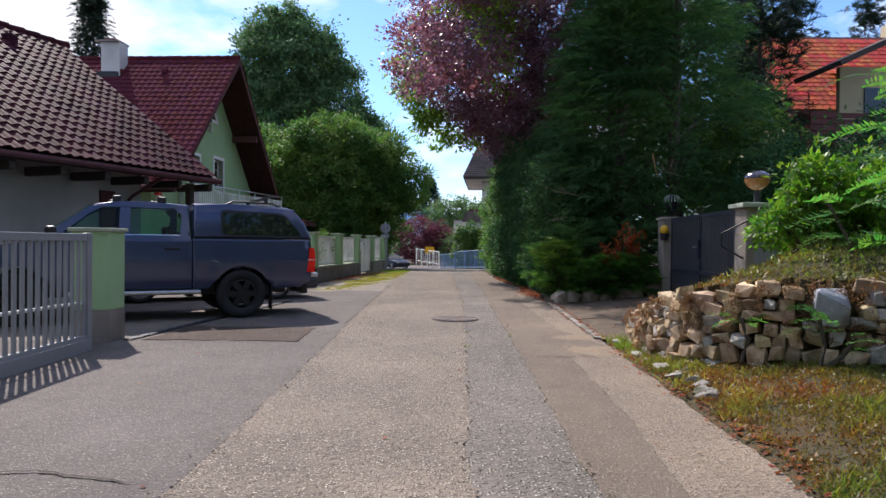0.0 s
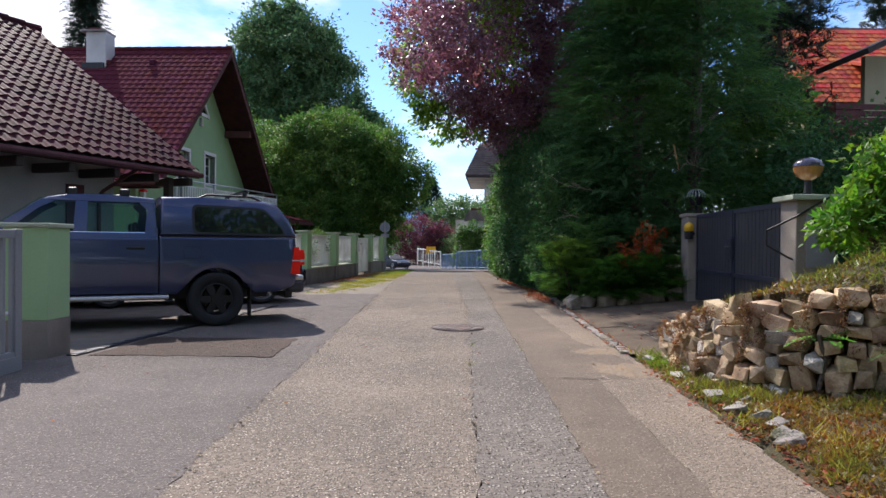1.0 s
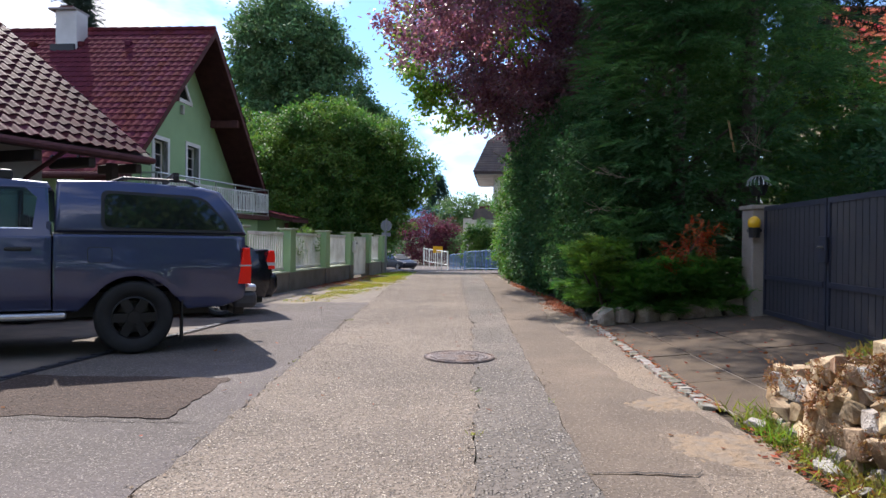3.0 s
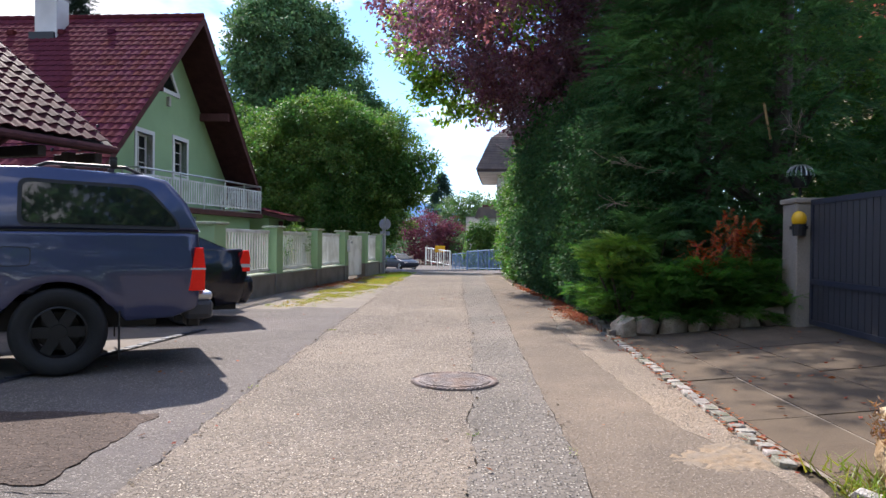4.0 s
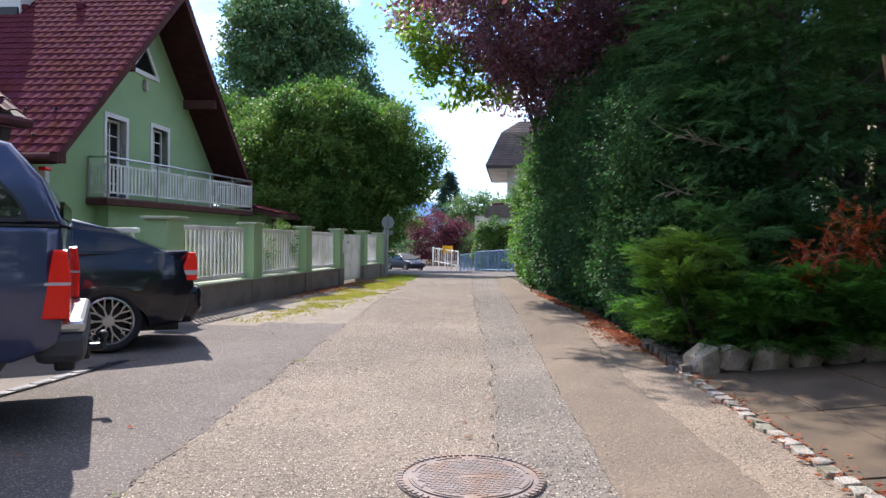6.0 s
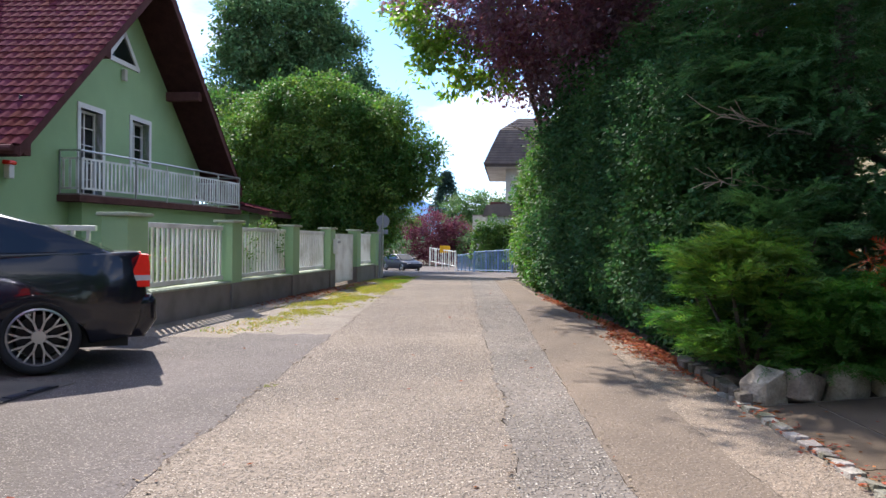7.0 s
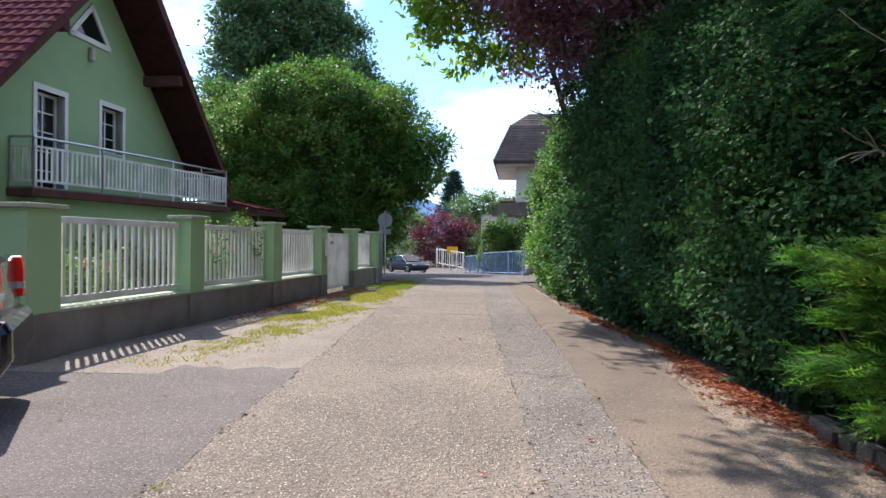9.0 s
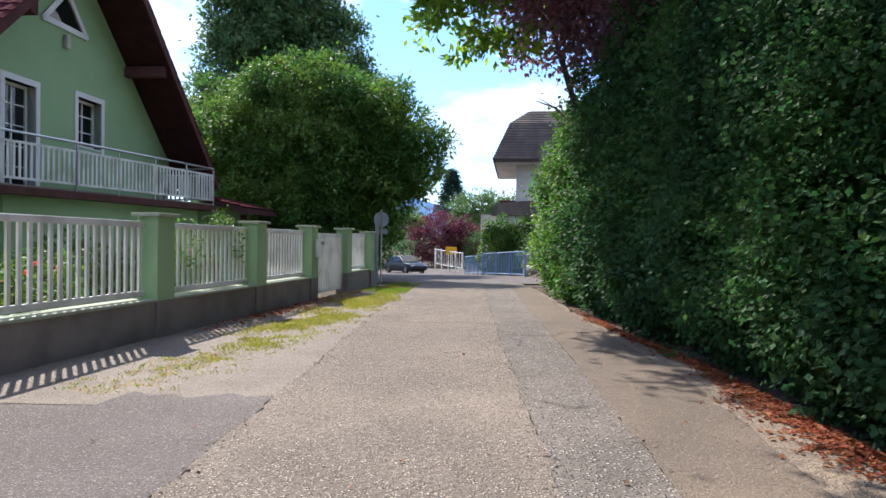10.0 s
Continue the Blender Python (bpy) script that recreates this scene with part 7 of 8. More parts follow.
part("stick", tube(bmesh.new(), [(0.06, 0.02, 0.08), (0.0, 0, 0.32), (-0.06, -.02, 0.58)], 0.018, 6), material("bare_wood", (0.42, 0.26, 0.12), 0.8, bump=0.2), bs)
BARE = material("grey_bare_twig", (0.30, 0.24, 0.18), 0.85, bump=0.3)


def bare_branch(at, turn, size, seed):
    """A dead, leafless branch that forks into thin grey twigs."""
    t = tree("bare_branch", at, "dead grey leafless branch in the cypress", "branch", "bare branches")
    rg = random.Random(seed)
    d = Vector((math.cos(turn), math.sin(turn), 0.1))
    p, r = Vector((0, 0, 0)), 0.013 * size
    for k in range(6):
        q = p + (d + Vector((rg.uniform(-.35, .35), rg.uniform(-.35, .35), rg.uniform(-.3, .25)))) * 0.17 * size
        part("stem", rod(bmesh.new(), p, q, r, r * .78, 6), BARE, t)
        for j in range(3):
            w = (d + Vector((rg.uniform(-.9, .9), rg.uniform(-.9, .9), rg.uniform(-.7, .8)))) * rg.uniform(.10, .28) * size
            m = p.lerp(q, rg.random())
            part("twig", tube(bmesh.new(), [m, m + w * .6, m + w + Vector((0, 0, rg.uniform(-.05, .05)))], 0.0035 * size, 5), BARE, t)
        p, r = q, r * .78
    return t


bare_branch((3.45, 15.45, 2.25), radians(205), 1.0, 1)
bare_branch((3.5, 15.5, 1.75), radians(190), 1.1, 2)
bare_branch((5.2, 14.9, 2.7), radians(230), 1.0, 3)
# dark hedge inside the gate
bush("garden_hedge", (6.6, 11.6, 0.2), "dark clipped hedge inside the gate", [(0, -1.9, 1.4, .8, 1.6, 1.5), (0, 1.5, 1.5, .8, 1.6, 1.6), (1, 0, 2.2, 1, 2.4, 1.2)], 900, 28, 0.24, 0.085, 0.055, LEAF_IVY, 71, category="hedge")
bush("garden_tree", (10.2, 28, 0), "dark broadleaf tree behind the cypresses", [(0, 0, 8, 2.4, 2.2, 5), (-1.5, 0, 5, 2, 2, 3.4)], 700, 40, 0.6, 0.2, 0.13, LEAF_ASH, 73, category="tree")
bush("garden_shrub", (8.6, 18.5, 0), "green shrubs below the orange-roofed house", [(0, 0, 1.9, 2.2, 2, 1.9), (2.4, 1, 1.6, 1.8, 2, 1.6), (-.5, 0, 4.0, 1.2, 1.4, 1.5)], 800, 28, 0.36, 0.13, 0.075, LEAF_HORNBEAM, 72)

# ---- sumac and plants on the bank ----
def sumac(at, label, spots, seed, stems, size=1.0):
    t = tree("sumac_shrub", at, label, "shrub", "sumacs")
    rng = np.random.default_rng(seed)
    rg = random.Random(seed)
    base, way = [], []
    for sx, sy, sz, r, n in spots:
        for i in range(n):
            a = rg.uniform(0, math.tau)
            base.append((sx + rg.uniform(-1, 1) * r, sy + rg.uniform(-1, 1) * r, sz + rg.uniform(-1, 1) * r * .7))
            way.append((math.cos(a) - 0.45, math.sin(a) - 0.35, rg.uniform(-.1, .45)))
    base, way = np.array(base), np.array(way)
    L = size * rng.uniform(0.34, 0.58, len(base))
    fronds("fronds", base, way, L, 28, 0.10 * size, 0.027 * size, LEAF_SUMAC, t, rng, 0.3, 1.0, None)
    for (x0, y0, z0, x1, y1, z1) in stems:
        part("stem", tube(bmesh.new(), [(x0, y0, z0), ((x0 + x1) / 2 + .05, (y0 + y1) / 2, (z0 + z1) / 2), (x1, y1, z1)], 0.018, 6), BARK, t)
    return t


sumac((3.95, 6.55, 1.15), "sumac shrub with long feathery green leaves",
      [(0.85, 0, 1.5, .5, 36), (0.6, -.3, .9, .45, 32), (0.6, -.2, .25, .45, 26), (0.0, .1, .3, .3, 8), (1.3, .2, 1.2, .7, 40), (1.4, 0, 2.0, .5, 24)], 80,
      [(.3, 0, -.3, .4, 0, 1.8), (.5, -.2, -.3, .2, -.3, 1.0), (.9, 0, -.3, 1.1, .2, 1.6), (.1, .1, -.3, -.25, .1, .5), (.6, 0, -.3, .7, 0, 2.5)])
sumac((3.15, 5.75, 0.25), "small sumac seedling growing in front of the stone wall", [(0, 0, .35, .12, 7), (.25, -.1, .2, .1, 4)], 81, [(0, 0, -.1, 0, 0, .35), (0, 0, -.1, .25, -.1, .2)], 0.55)
sumac((2.72, 6.25, 0.25), "young sumac seedling between stone wall and sedum", [(0, 0, .3, .08, 6)], 84, [(0, 0, -.1, 0, 0, .3)], 0.5)
bush("bank_shrub", (4.32, 7.45, 1.2), "light green leafy shrub on top of the stone wall", [(0, 0, .35, .42, .4, .45), (.35, .2, .6, .35, .3, .4), (-.2, .3, .15, .35, .35, .25), (-.5, 0, .5, .24, .22, .34), (-.7, .05, .22, .22, .2, .25), (-.3, 0, .8, .28, .24, .3)], 240, 24, 0.13, 0.10, 0.042, LEAF_BRIGHT, 82, fold=0.12)
bush("bank_shrub", (4.85, 8.5, 1.0), "light green leafy shrub beside the gate post", [(0, 0, .4, .4, .35, .5), (.4, -.3, .7, .4, .35, .45)], 220, 26, 0.13, 0.095, 0.045, LEAF_BRIGHT, 83, fold=0.12)


def scatter(name, spots, label, category, mat, length, width, seed, lean=0.5, group=""):
    """Blades standing at each spot (x, y, z)."""
    rng = np.random.default_rng(seed)
    p = np.asarray(spots, float)
    n = len(p)
    al = np.stack([rng.normal(size=n) * lean, rng.normal(size=n) * lean, np.ones(n)], 1)
    s = 0.5 + rng.random(n)
    ob = leaves(name, p, al, rng.normal(size=(n, 3)), length * s, width * (0.7 + 0.6 * rng.random(n)), mat, None, "needle")
    return tagged(ob, label, category, group, "stuff")


rg = random.Random(90)
mat_low, mat_grass, mat_top = [], [], []
while len(mat_low) < 95000:
    x, y = rg.uniform(1.8, 6.5), rg.uniform(0.5, 8.4)
    if x < edge_right(y) + 0.06 or inside_bank(x, y):
        continue
    d, s = wall_near(x, y) if len(mat_low) % 9 == 0 else (1, 0)
    patch = noise.noise((x * 1.6, y * 1.6, 4)) + 0.5 * noise.noise((x * 5, y * 5, 9))
    edge = min((x - edge_right(y)) / 0.16, 1)
    if rg.random() > edge * (0.95 + patch):
        continue
    z = bank_z(x, y)
    for k in range(6):
        mat_low.append((x + rg.gauss(0, .03), y + rg.gauss(0, .03), z + rg.uniform(-.01, .03)))
    if patch > 0.2 and rg.random() < .3:
        for k in range(5):
            mat_grass.append((x + rg.gauss(0, .02), y + rg.gauss(0, .02), z))
scatter("sedum_mat", mat_low, "low mat of yellow-brown sedum covering the bank", "ground cover", SEDUM, 0.034, 0.014, 1, 1.1)
scatter("grass", mat_grass, "green grass tufts in the sedum bank", "grass", GRASS, 0.085, 0.009, 2, 0.6)
while len(mat_top) < 19000:
    x, y = rg.uniform(2.3, 6.5), rg.uniform(5.3, 9.1)
    if not inside_bank(x, y):
        continue
    z = bank_z(x, y)
    for k in range(5):
        mat_top.append((x + rg.gauss(0, .04), y + rg.gauss(0, .04), z + rg.uniform(-.01, .03)))
scatter("sedum_mat", mat_top[:15000], "dense rusty sedum and moss on top of the stone wall", "ground cover", SEDUM, 0.045, 0.018, 3, 1.0)
scatter("grass", mat_top[15000:], "grass and weeds on top of the stone wall", "grass", GRASS, 0.075, 0.012, 4, 1.0)
hang, weed = [], []
cols = [rg.uniform(0.9, WALL_CUM[-1] - 2.4) for i in range(26)]
for i in range(230):
    s = rg.uniform(0.2, WALL_CUM[-1] - 2.4) if i % 3 == 0 else max(0.1, rg.choice(cols) + rg.gauss(0, .05))
    p, d = wall_at(s)
    nrm = Vector((d.y, -d.x)) * -1
    drop = rg.uniform(0, 0.25) ** 1.3 if i % 3 == 0 else rg.uniform(0, 0.5)
    z = max(wall_top(s) - 0.06 - drop, wall_foot(s) + 0.05)
    off = 0.24 - 0.12 * (z - wall_foot(s))
    for k in range(30):
        hang.append((p.x - nrm.x * off + rg.gauss(0, .016), p.y - nrm.y * off + rg.gauss(0, .016), z + rg.gauss(0, .035)))
scatter("dry_creeper", hang, "dry brown creeper hanging over the stone wall", "creeper", leaf_material("dry_creeper_leaves", (0.19, 0.10, 0.045), hue=0.03, tint=(0.12, 0.075, 0.04)), 0.026, 0.010, 5, 1.3)
for cx, cy, n in ((2.12, 8.1, 260), (2.2, 7.5, 170), (2.05, 7.0, 90), (2.25, 6.5, 140), (2.05, 5.8, 80), (2.3, 5.2, 120), (2.2, 8.5, 90)):
    for i in range(n):
        x, y = cx + rg.gauss(0, .10), cy + rg.gauss(0, .16)
        if x > edge_right(y) + .01:
            weed.append((x, y, bank_z(x, y)))
scatter("weeds", weed, "bright green weeds at the foot of the stone wall", "grass", GRASS, 0.10, 0.012, 6, 0.9)
# grass on the verge by the garden wall
verge, yellow = [], []
while len(verge) < 34000:
    y = rg.uniform(17.3, 34.5)
    f = fence_dir(y).x
    u = rg.random()
    x = (f + 0.05) + ((seam_left(y) + 0.12) - f) * u
    band = math.exp(-((x - np.interp(y, [17.5, 20, 24, 28, 34], [-2.9, -2.55, -2.15, -1.95, -2.0])) / (0.30 + 0.02 * (y - 17))) ** 2)
    dens = band * (0.35 + 1.1 * noise.noise((x * 1.5, y * .9, 3)) + 0.5 * noise.noise((x * 5, y * 4, 8))) * min((y - 17) / 3, 1)
    if rg.random() < dens * 2.0:
        for k in range(9):
            q = (x + rg.gauss(0, .04), y + rg.gauss(0, .05), gz(y) - 0.005)
            (verge if rg.random() < .38 + 0.5 * (y > 28) else yellow).append(q)
scatter("grass", verge, "green grass tufts on the gravel verge", "grass", GRASS, 0.042, 0.009, 7, 1.1)
scatter("dry_grass", yellow, "dry yellow grass on the gravel verge", "grass", GRASS_DRY, 0.034, 0.009, 8, 1.4)
# fallen leaves
def litter(name, spots, label, seed, mat, length=0.055, width=0.035):
    rng = np.random.default_rng(seed)
    p = np.asarray(spots, float)
    n = len(p)
    a = rng.random(n) * math.tau
    al = np.stack([np.cos(a), np.sin(a), 0.15 * rng.normal(size=n)], 1)
    fa = np.array([0, 0, 1.0]) + 0.3 * rng.normal(size=(n, 3))
    s = 0.5 + rng.random(n)
    return tagged(leaves(name, p, al, fa, length * s, width * s, mat, None, 0.15), label, "leaf litter", "", "stuff")


spots = []
for i in range(5600):
    y = rg.triangular(14.0, 25, 16.5)
    off = abs(rg.gauss(0, .15)) * (1.3 if 15 < y < 18.5 else .8) * (0.55 + 1.1 * abs(noise.noise((y * 0.9, 2, 7))))
    spots.append((edge_right(y) + 0.10 - off, y, gz(y) + 0.012 + rg.random() * 0.02 * (off < .2)))
for i in range(520):
    y = rg.uniform(8.8, 13.9)
    spots.append((2.04 + 0.035 * (y - 9.5) + rg.gauss(0, .06), y, 0.02 + rg.random() * .01))
for i in range(90):
    x = rg.uniform(2.3, 4.3)
    spots.append((x, rg.uniform(9, 13.6), drive_z(x, 0) + 0.012))
for i in range(900):
    y = rg.uniform(2, 8.3)
    x = edge_right(y) + rg.gauss(.10, .07)
    spots.append((x, y, max(bank_z(x, y), 0.0) + 0.012))
litter("fallen_leaves", spots, "rust-red fallen leaves gathered at the lane edge", 11, LEAF_DRY, 0.042, 0.026)
spots = []
for i in range(160):
    y = rg.uniform(2, 30)
    spots.append((rg.uniform(-3.2, 2.0), y, gz(y) + 0.014))
litter("fallen_leaves", spots, "single dead leaves and crumbs on the lane", 12, LEAF_DRY, 0.035, 0.022)
spots = []
for i in range(1500):
    y = rg.triangular(20.5, 30, 24)
    spots.append((fence_dir(y).x + abs(rg.gauss(0.25, .2)), y, gz(y) + 0.004))
litter("fallen_leaves", spots, "brown fallen leaves at the foot of the garden wall", 13, LEAF_DRY, 0.05, 0.03)

# ---- garden behind the white fence ----
def rose(at, label, seed, h=1.25):
    t = tree("rose_bush", at, label, "shrub", "rose bushes")
    rg = random.Random(seed)
    for i in range(6):
        part("stem", tube(bmesh.new(), [(rg.uniform(-.1, .1), rg.uniform(-.1, .1), -.05), (rg.uniform(-.25, .25), rg.uniform(-.3, .3), h * .6), (rg.uniform(-.35, .35), rg.uniform(-.4, .4), h)], 0.008, 5), BARK, t)
    crown("foliage", [(0, 0, h * .6, .32, .42, h * .42)], 150, 12, 0.12, 0.05, 0.03, LEAF_HORNBEAM if seed > 120 else LEAF_BRIGHT, t, seed)
    for i in range(2):
        bm = bmesh.new()
        bmesh.ops.create_icosphere(bm, subdivisions=2, radius=0.045)
        for v in bm.verts:
            v.co *= 1 + 0.3 * noise.noise(v.co * 40)
        bmesh.ops.translate(bm, vec=(rg.uniform(-.3, .3), rg.uniform(-.4, .4), h * rg.uniform(.55, 1.12)), verts=bm.verts[:])
        part("flower", bm, ROSE, t, "pink-red rose bloom")
    return t


p = fence_dir(21.7)
rose((p.x - 0.45, 21.6, 0.35), "rose bush growing through the white fence", 120, 1.05)
rose((fence_dir(24.2).x - 0.6, 22.9, 0.4), "rose bush with a bloom above the fence", 121, 1.15)
rose((fence_dir(18.8).x - 0.7, 18.9, 0.1), "rose bush behind the white fence", 122, .8)
rose((fence_dir(19.7).x - 0.9, 19.8, 0.1), "rose bush behind the white fence", 123, .8)
bush("garden_shrub", (-5.6, 20.6, 0), "low leafy garden plants behind the fence", [(0, 0, .5, .6, 1.4, .5), (-.5, 2, .6, .7, 1.4, .6), (0.2, 4, .6, .6, 1.2, .6)], 260, 26, 0.2, 0.08, 0.045, LEAF_HORNBEAM, 124)
lawn = sheet("garden_lawn", [-9.4, -7, -5.5, -4.4], [17.8, 20, 22, 24, 26, 28, 31], lambda x, y: gz(y) + 0.01, GRASS_GROUND, lambda x, y: x < fence_dir(y).x - 0.3)
tagged(lawn, "garden ground behind the white fence", "lawn", "", "structure")

# ---- behind the eye: unseen trees added to close the lane and darken reflections ----
for k, (x, y, h, r) in enumerate(((-9, -10, 9, 4), (-1, -16, 12, 5), (7, -9, 14, 5), (14, -2, 13, 4.5), (-17, -4, 9, 4.5), (10.5, 2.5, 8, 3), (-14, 4, 5, 2.2), (15, -10, 15, 5))):
    bush("unseen_tree", (x, y, 0), "unseen green tree added to darken reflections and sky fill", [(0, 0, h * .5, r, r, h * .5), (r * .4, 0, h * .7, r * .7, r * .7, h * .3)], 420, 26, 1.0, 0.42, 0.3, LEAF_ASH, 140 + k, "trees further back", "tree", 3)

# small weeds rooted in the lane joints
tuft = []
for x, y, n in ((0.29, 8.05, 14), (0.33, 9.3, 8), (-1.4, 10.6, 12), (-1.44, 14.2, 16), (0.9, 9.0, 8)):
    tuft += [(x + rg.gauss(0, .022), y + rg.gauss(0, .03), gz(y)) for i in range(n)]
scatter("weeds", tuft, "tiny green weeds growing in the lane joints", "grass", GRASS, 0.032, 0.008, 15, 1.2)

# crumbs and grit gathered in the joints of the lane
spots = []
for i in range(1100):
    y = rg.uniform(2, 26)
    f = rg.choice((seam_left, seam_left, seam_inner, seam_outer))
    spots.append((f(y) + rg.gauss(0, .035), y, gz(y) + 0.008))
litter("grit", spots, "brown grit and crumbs in the lane joints", 14, material("brown_grit", (0.24, 0.18, 0.125), 0.95, island=0.4), 0.022, 0.018)


# ---- crossing and distance ----
sign = thing("road_sign", pose(-2.98, 35.6, gz(35.6)), "back of a round road sign with a plate below", "sign")
part("pole", rod(bmesh.new(), (0, 0, -0.1), (0, 0, 2.45), 0.03), STEEL, sign, "grey steel pole")
bm = bmesh.new()
rod(bm, (0, -0.012, 2.12), (0, 0.012, 2.12), 0.26, seg=32)
part("disc", bm, GREY_METAL, sign, "plain grey back of the disc")
part("plate", boxed(-0.21, 0.21, -0.012, 0.012, 1.62, 1.80, bevel=0.004), GREY_METAL, sign)
part("clamp", boxed(-0.05, 0.05, 0.0, 0.05, 2.05, 2.2), STEEL, sign)
pole = thing("grey_post", pose(-2.62, 31.7, gz(31.7)), "tall grey metal post at the end of the garden fence", "post")
part("shaft", rod(bmesh.new(), (0, 0, -0.2), (0, 0, 1.75), 0.05), GREY_METAL, pole)


def railing(name, a, b, h, label, mat, spacing, posts, infill=None):
    a, b = Vector(a), Vector(b)
    d = b - a
    L = math.hypot(d.x, d.y)
    t = thing(name, pose(a.x, a.y, a.z, 0, 0, math.degrees(math.atan2(d.y, d.x))), label, "fence")
    rise = d.z
    for z in (0.12, h):
        part("rail", tube(bmesh.new(), [(0, 0, z), (L, 0, z + rise)], 0.035, 6), mat, t)
    for i in range(posts + 1):
        f = i / posts
        part("post", boxed(L * f - 0.04, L * f + 0.04, -0.04, 0.04, -0.3 + rise * f, h + 0.08 + rise * f), mat, t)
    n = int(L / spacing)
    for i in range(n):
        f = (i + .5) / n
        part("bar", boxed(L * f - 0.03, L * f + 0.03, -0.012, 0.012, 0.12 + rise * f, h + rise * f), infill or mat, t)
    return t


railing("blue_gate", (3.2, 50.5, gz(50.5)), (1.05, 57.5, gz(57.5)), 1.4, "faded blue metal gate beside the crossing", BLUE_PAINT, 0.28, 3)
railing("blue_fence", (1.0, 57.7, gz(57.7)), (-0.15, 64, gz(64)), 1.3, "faded blue metal fence at the crossing", BLUE_PAINT, 0.28, 4)
railing("white_railing", (-0.35, 65, gz(65) + 0.3), (-2.7, 70, gz(70) + 0.7), 1.3, "white metal railing beside a ramp", WHITE_METAL, 0.4, 4)
ys_ = thing("yellow_sign", pose(-1.3, 67.4, gz(67)), "small yellow sign board on a post", "sign")
part("board", boxed(-0.45, 0.45, -0.02, 0.02, 1.55, 2.15), YELLOW, ys_)
part("post", rod(bmesh.new(), (0, 0.04, -0.1), (0, 0.04, 2.0), 0.035), STEEL, ys_)
bush("clipped_hedge", (2.5, 58.6, gz(58)), "clipped green hedge behind the blue gate", [(-.9, 0, 1.7, .75, .7, 1.9), (-.2, 0, 1.8, .8, .7, 1.9), (.6, 0, 1.8, .8, .7, 1.9), (1.3, 0, 1.8, .8, .7, 2.0)], 520, 28, 0.3, 0.16, 0.10, LEAF_HORNBEAM, 130, category="hedge")
bush("grey_shrub", (4.6, 55.5, gz(56)), "grey-green shrub beside the blue gate", [(0, 0, 1.4, 1.2, 1.2, 1.4)], 130, 28, 0.35, 0.12, 0.06, LEAF_FAR, 131)
rng = random.Random(41)
for i in range(16):
    o = new("boulder", rng.choice(ROCKS_SHADE + ROCKS_GREY))
    k = rng.uniform(.7, 1.3)
    o.matrix_basis = pose(4.0 + rng.uniform(-.3, 1.2), 48 + i * 0.55, gz(50) + rng.uniform(0.1, 1.3), rng.uniform(-20, 20), rng.uniform(-20, 20), rng.uniform(0, 90)) @ Matrix.Diagonal((k, k, k * .7, 1))
    tagged(o, "large grey boulder in a rough bank", "stone", "rough bank boulders")
bank2 = sheet("far_bank", [3.4, 4.0, 5, 7, 12], [44, 48, 52, 56, 58], lambda x, y: gz(y) + 0.35 * min(max(x - 3.4, 0), 4.5), EARTH)
tagged(bank2, "rough earth bank beside the crossing", "bank", "", "structure")
bush("purple_bush", (-3.4, 86, gz(80)), "round purple-leaved bush beyond the crossing", [(0, 0, 3.0, 3.2, 3, 2.9), (2.8, 0, 2.7, 2.6, 2, 2.3)], 620, 30, 0.5, 0.2, 0.13, LEAF_PURPLE_FAR, 90)
bush("far_shrub", (1.4, 84, gz(80)), "green garden shrub beyond the crossing", [(0, 0, 1.8, 2.2, 2, 1.9), (2.2, 0, 1.9, 1.8, 1.6, 1.8)], 260, 30, 0.5, 0.18, 0.11, LEAF_FAR, 91)
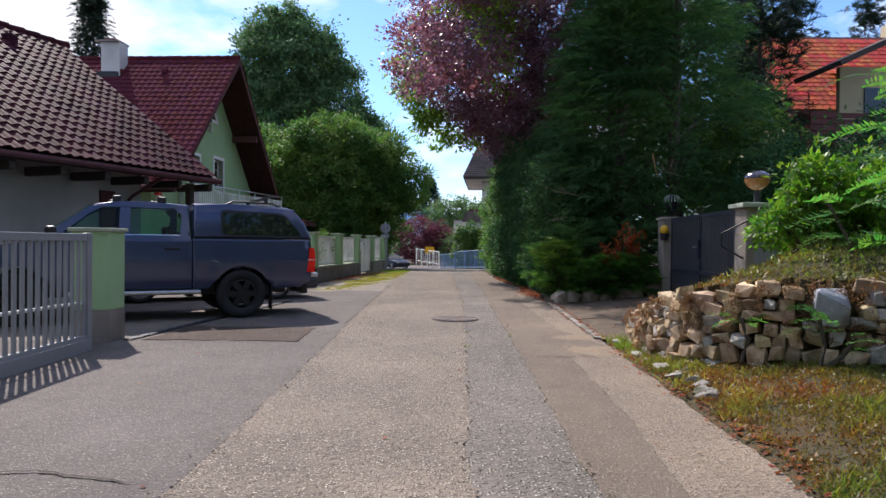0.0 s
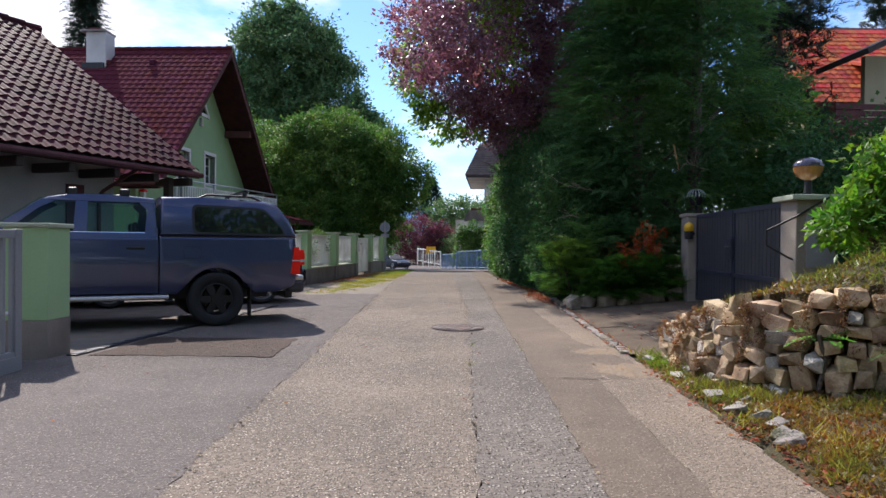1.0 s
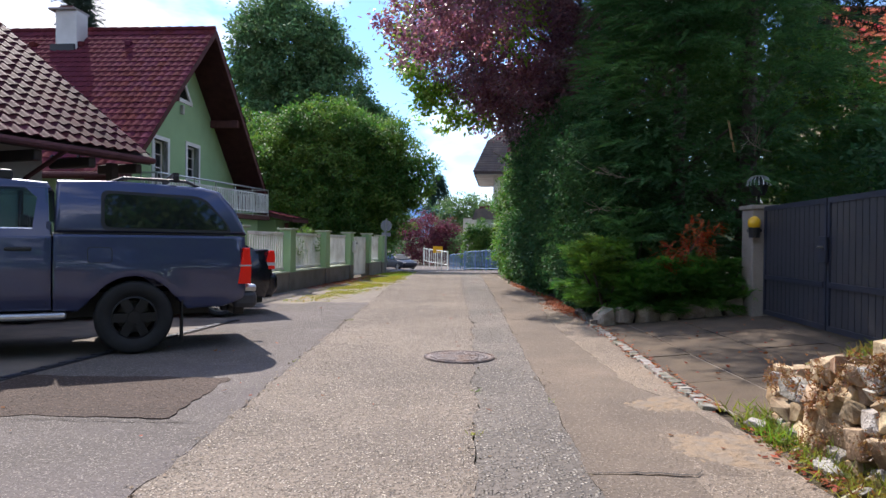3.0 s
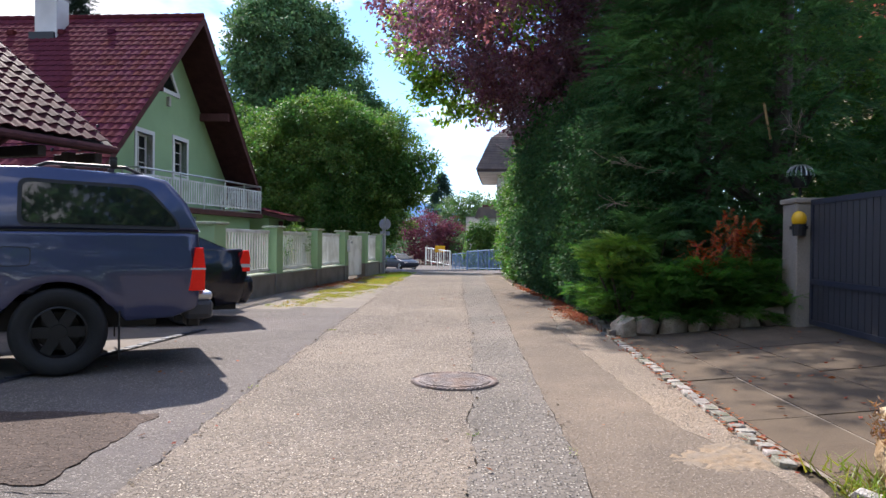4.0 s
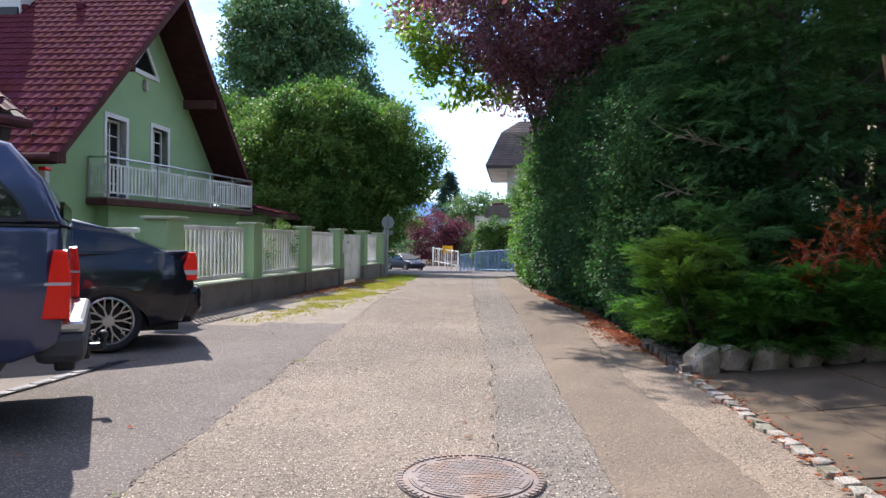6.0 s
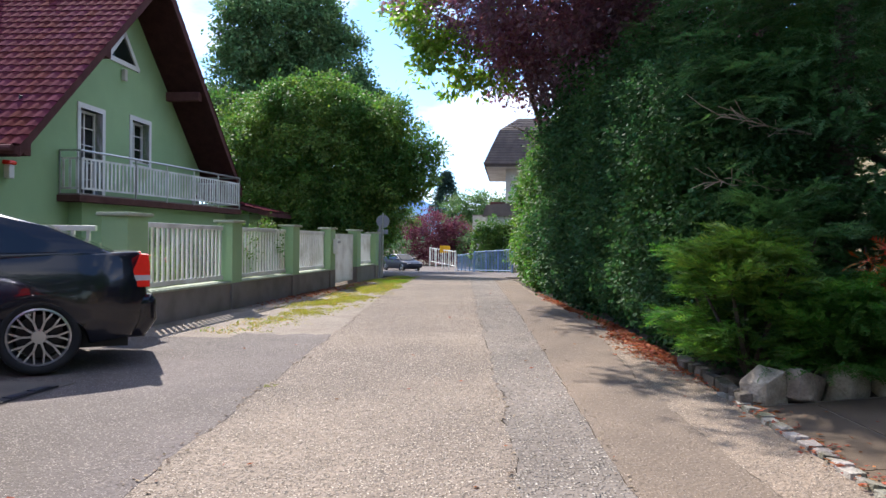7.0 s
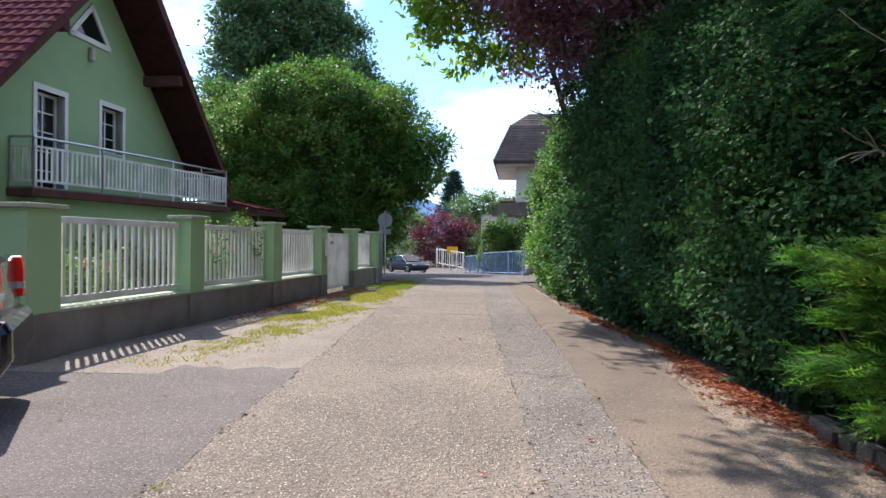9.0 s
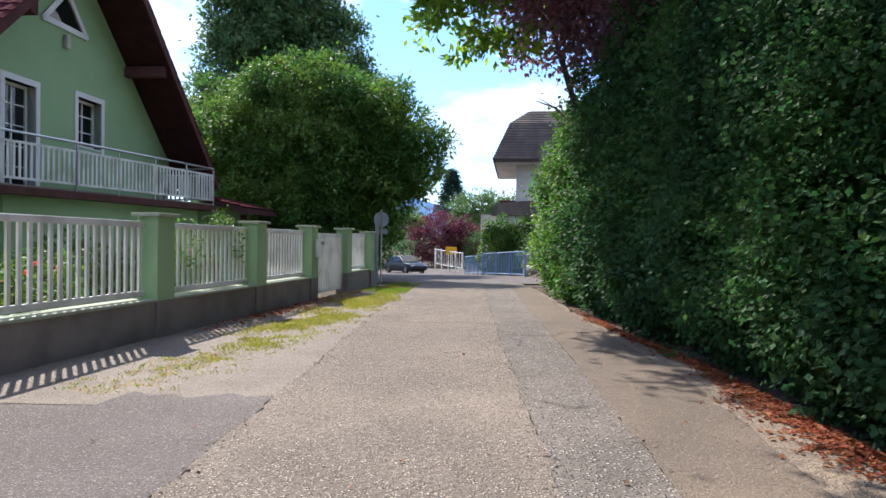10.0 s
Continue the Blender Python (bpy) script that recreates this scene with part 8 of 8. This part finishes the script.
bush("far_shrub", (-8.5, 80, gz(80)), "dark green shrubs beyond the crossing", [(0, 0, 1.8, 3, 2, 1.9), (-4, 0, 2.4, 3, 2, 2.4)], 300, 30, 0.6, 0.2, 0.12, LEAF_ASH, 92)
for k, (x, y, h) in enumerate(((-18, 105, 7), (-10, 118, 7.5), (1.5, 106, 9.6), (7, 112, 10.0), (14, 110, 10.2), (21, 115, 11), (-28, 130, 9), (30, 125, 12), (5, 130, 9.5))):
    bush("far_tree", (x, y, gz(100)), "distant rounded green garden tree", [(0, 0, h * .55, 4.0, 3.5, h * .45), (1.5, 0, h * .75, 2.4, 2.5, h * .28), (-1.8, 0, h * .65, 2.2, 2.2, h * .3)], 420, 28, 0.75, 0.28, 0.18, LEAF_FAR, 100 + k, "distant trees", "tree", 3)


def ridge(name, label, y, depth, x0, x1, base, height, rough, mat, seed, step):
    xs = list(np.arange(x0, x1, step))
    vs, fs = [], []
    for i, x in enumerate(xs):
        h = height(x) * (1 + rough * noise.noise((x / (step * 9), seed, 0)) + rough * .4 * noise.noise((x / (step * 2), seed, 4)))
        vs += [(x, y, base), (x, y + depth * .5, base + h), (x, y + depth, base)]
    for i in range(len(xs) - 1):
        k = i * 3
        fs += [(k, k + 3, k + 4, k + 1), (k + 1, k + 4, k + 5, k + 2)]
    return tagged(raw_mesh(name, vs, fs, mat), label, "hill", "", "structure")


# the ridge's blue is distance haze painted as its base colour
HILL = material("haze_blue_hill", (0.12, 0.26, 0.46), 1.0, vary=0.15, scale=0.02, fine=0.2, bump=0)
WOOD = material("wooded_hill", (0.035, 0.07, 0.03), 1.0, vary=0.4, scale=0.08, fine=0.6, bump=0.5, dist=1.0)
ridge("far_hill", "hazy blue mountain ridge on the horizon", 2400, 600, -1600, 1200, -5, lambda x: 135 * math.exp(-((x + 260) / 330) ** 2) + 50, 0.25, HILL, 3, 20)
ridge("wooded_hill", "wooded hillside beyond the gardens", 300, 120, -300, 320, -5, lambda x: 8 + 14 * math.exp(-((x - 120) / 90) ** 2) + 12 * math.exp(-((x + 160) / 90) ** 2), 0.3, WOOD, 5, 4)
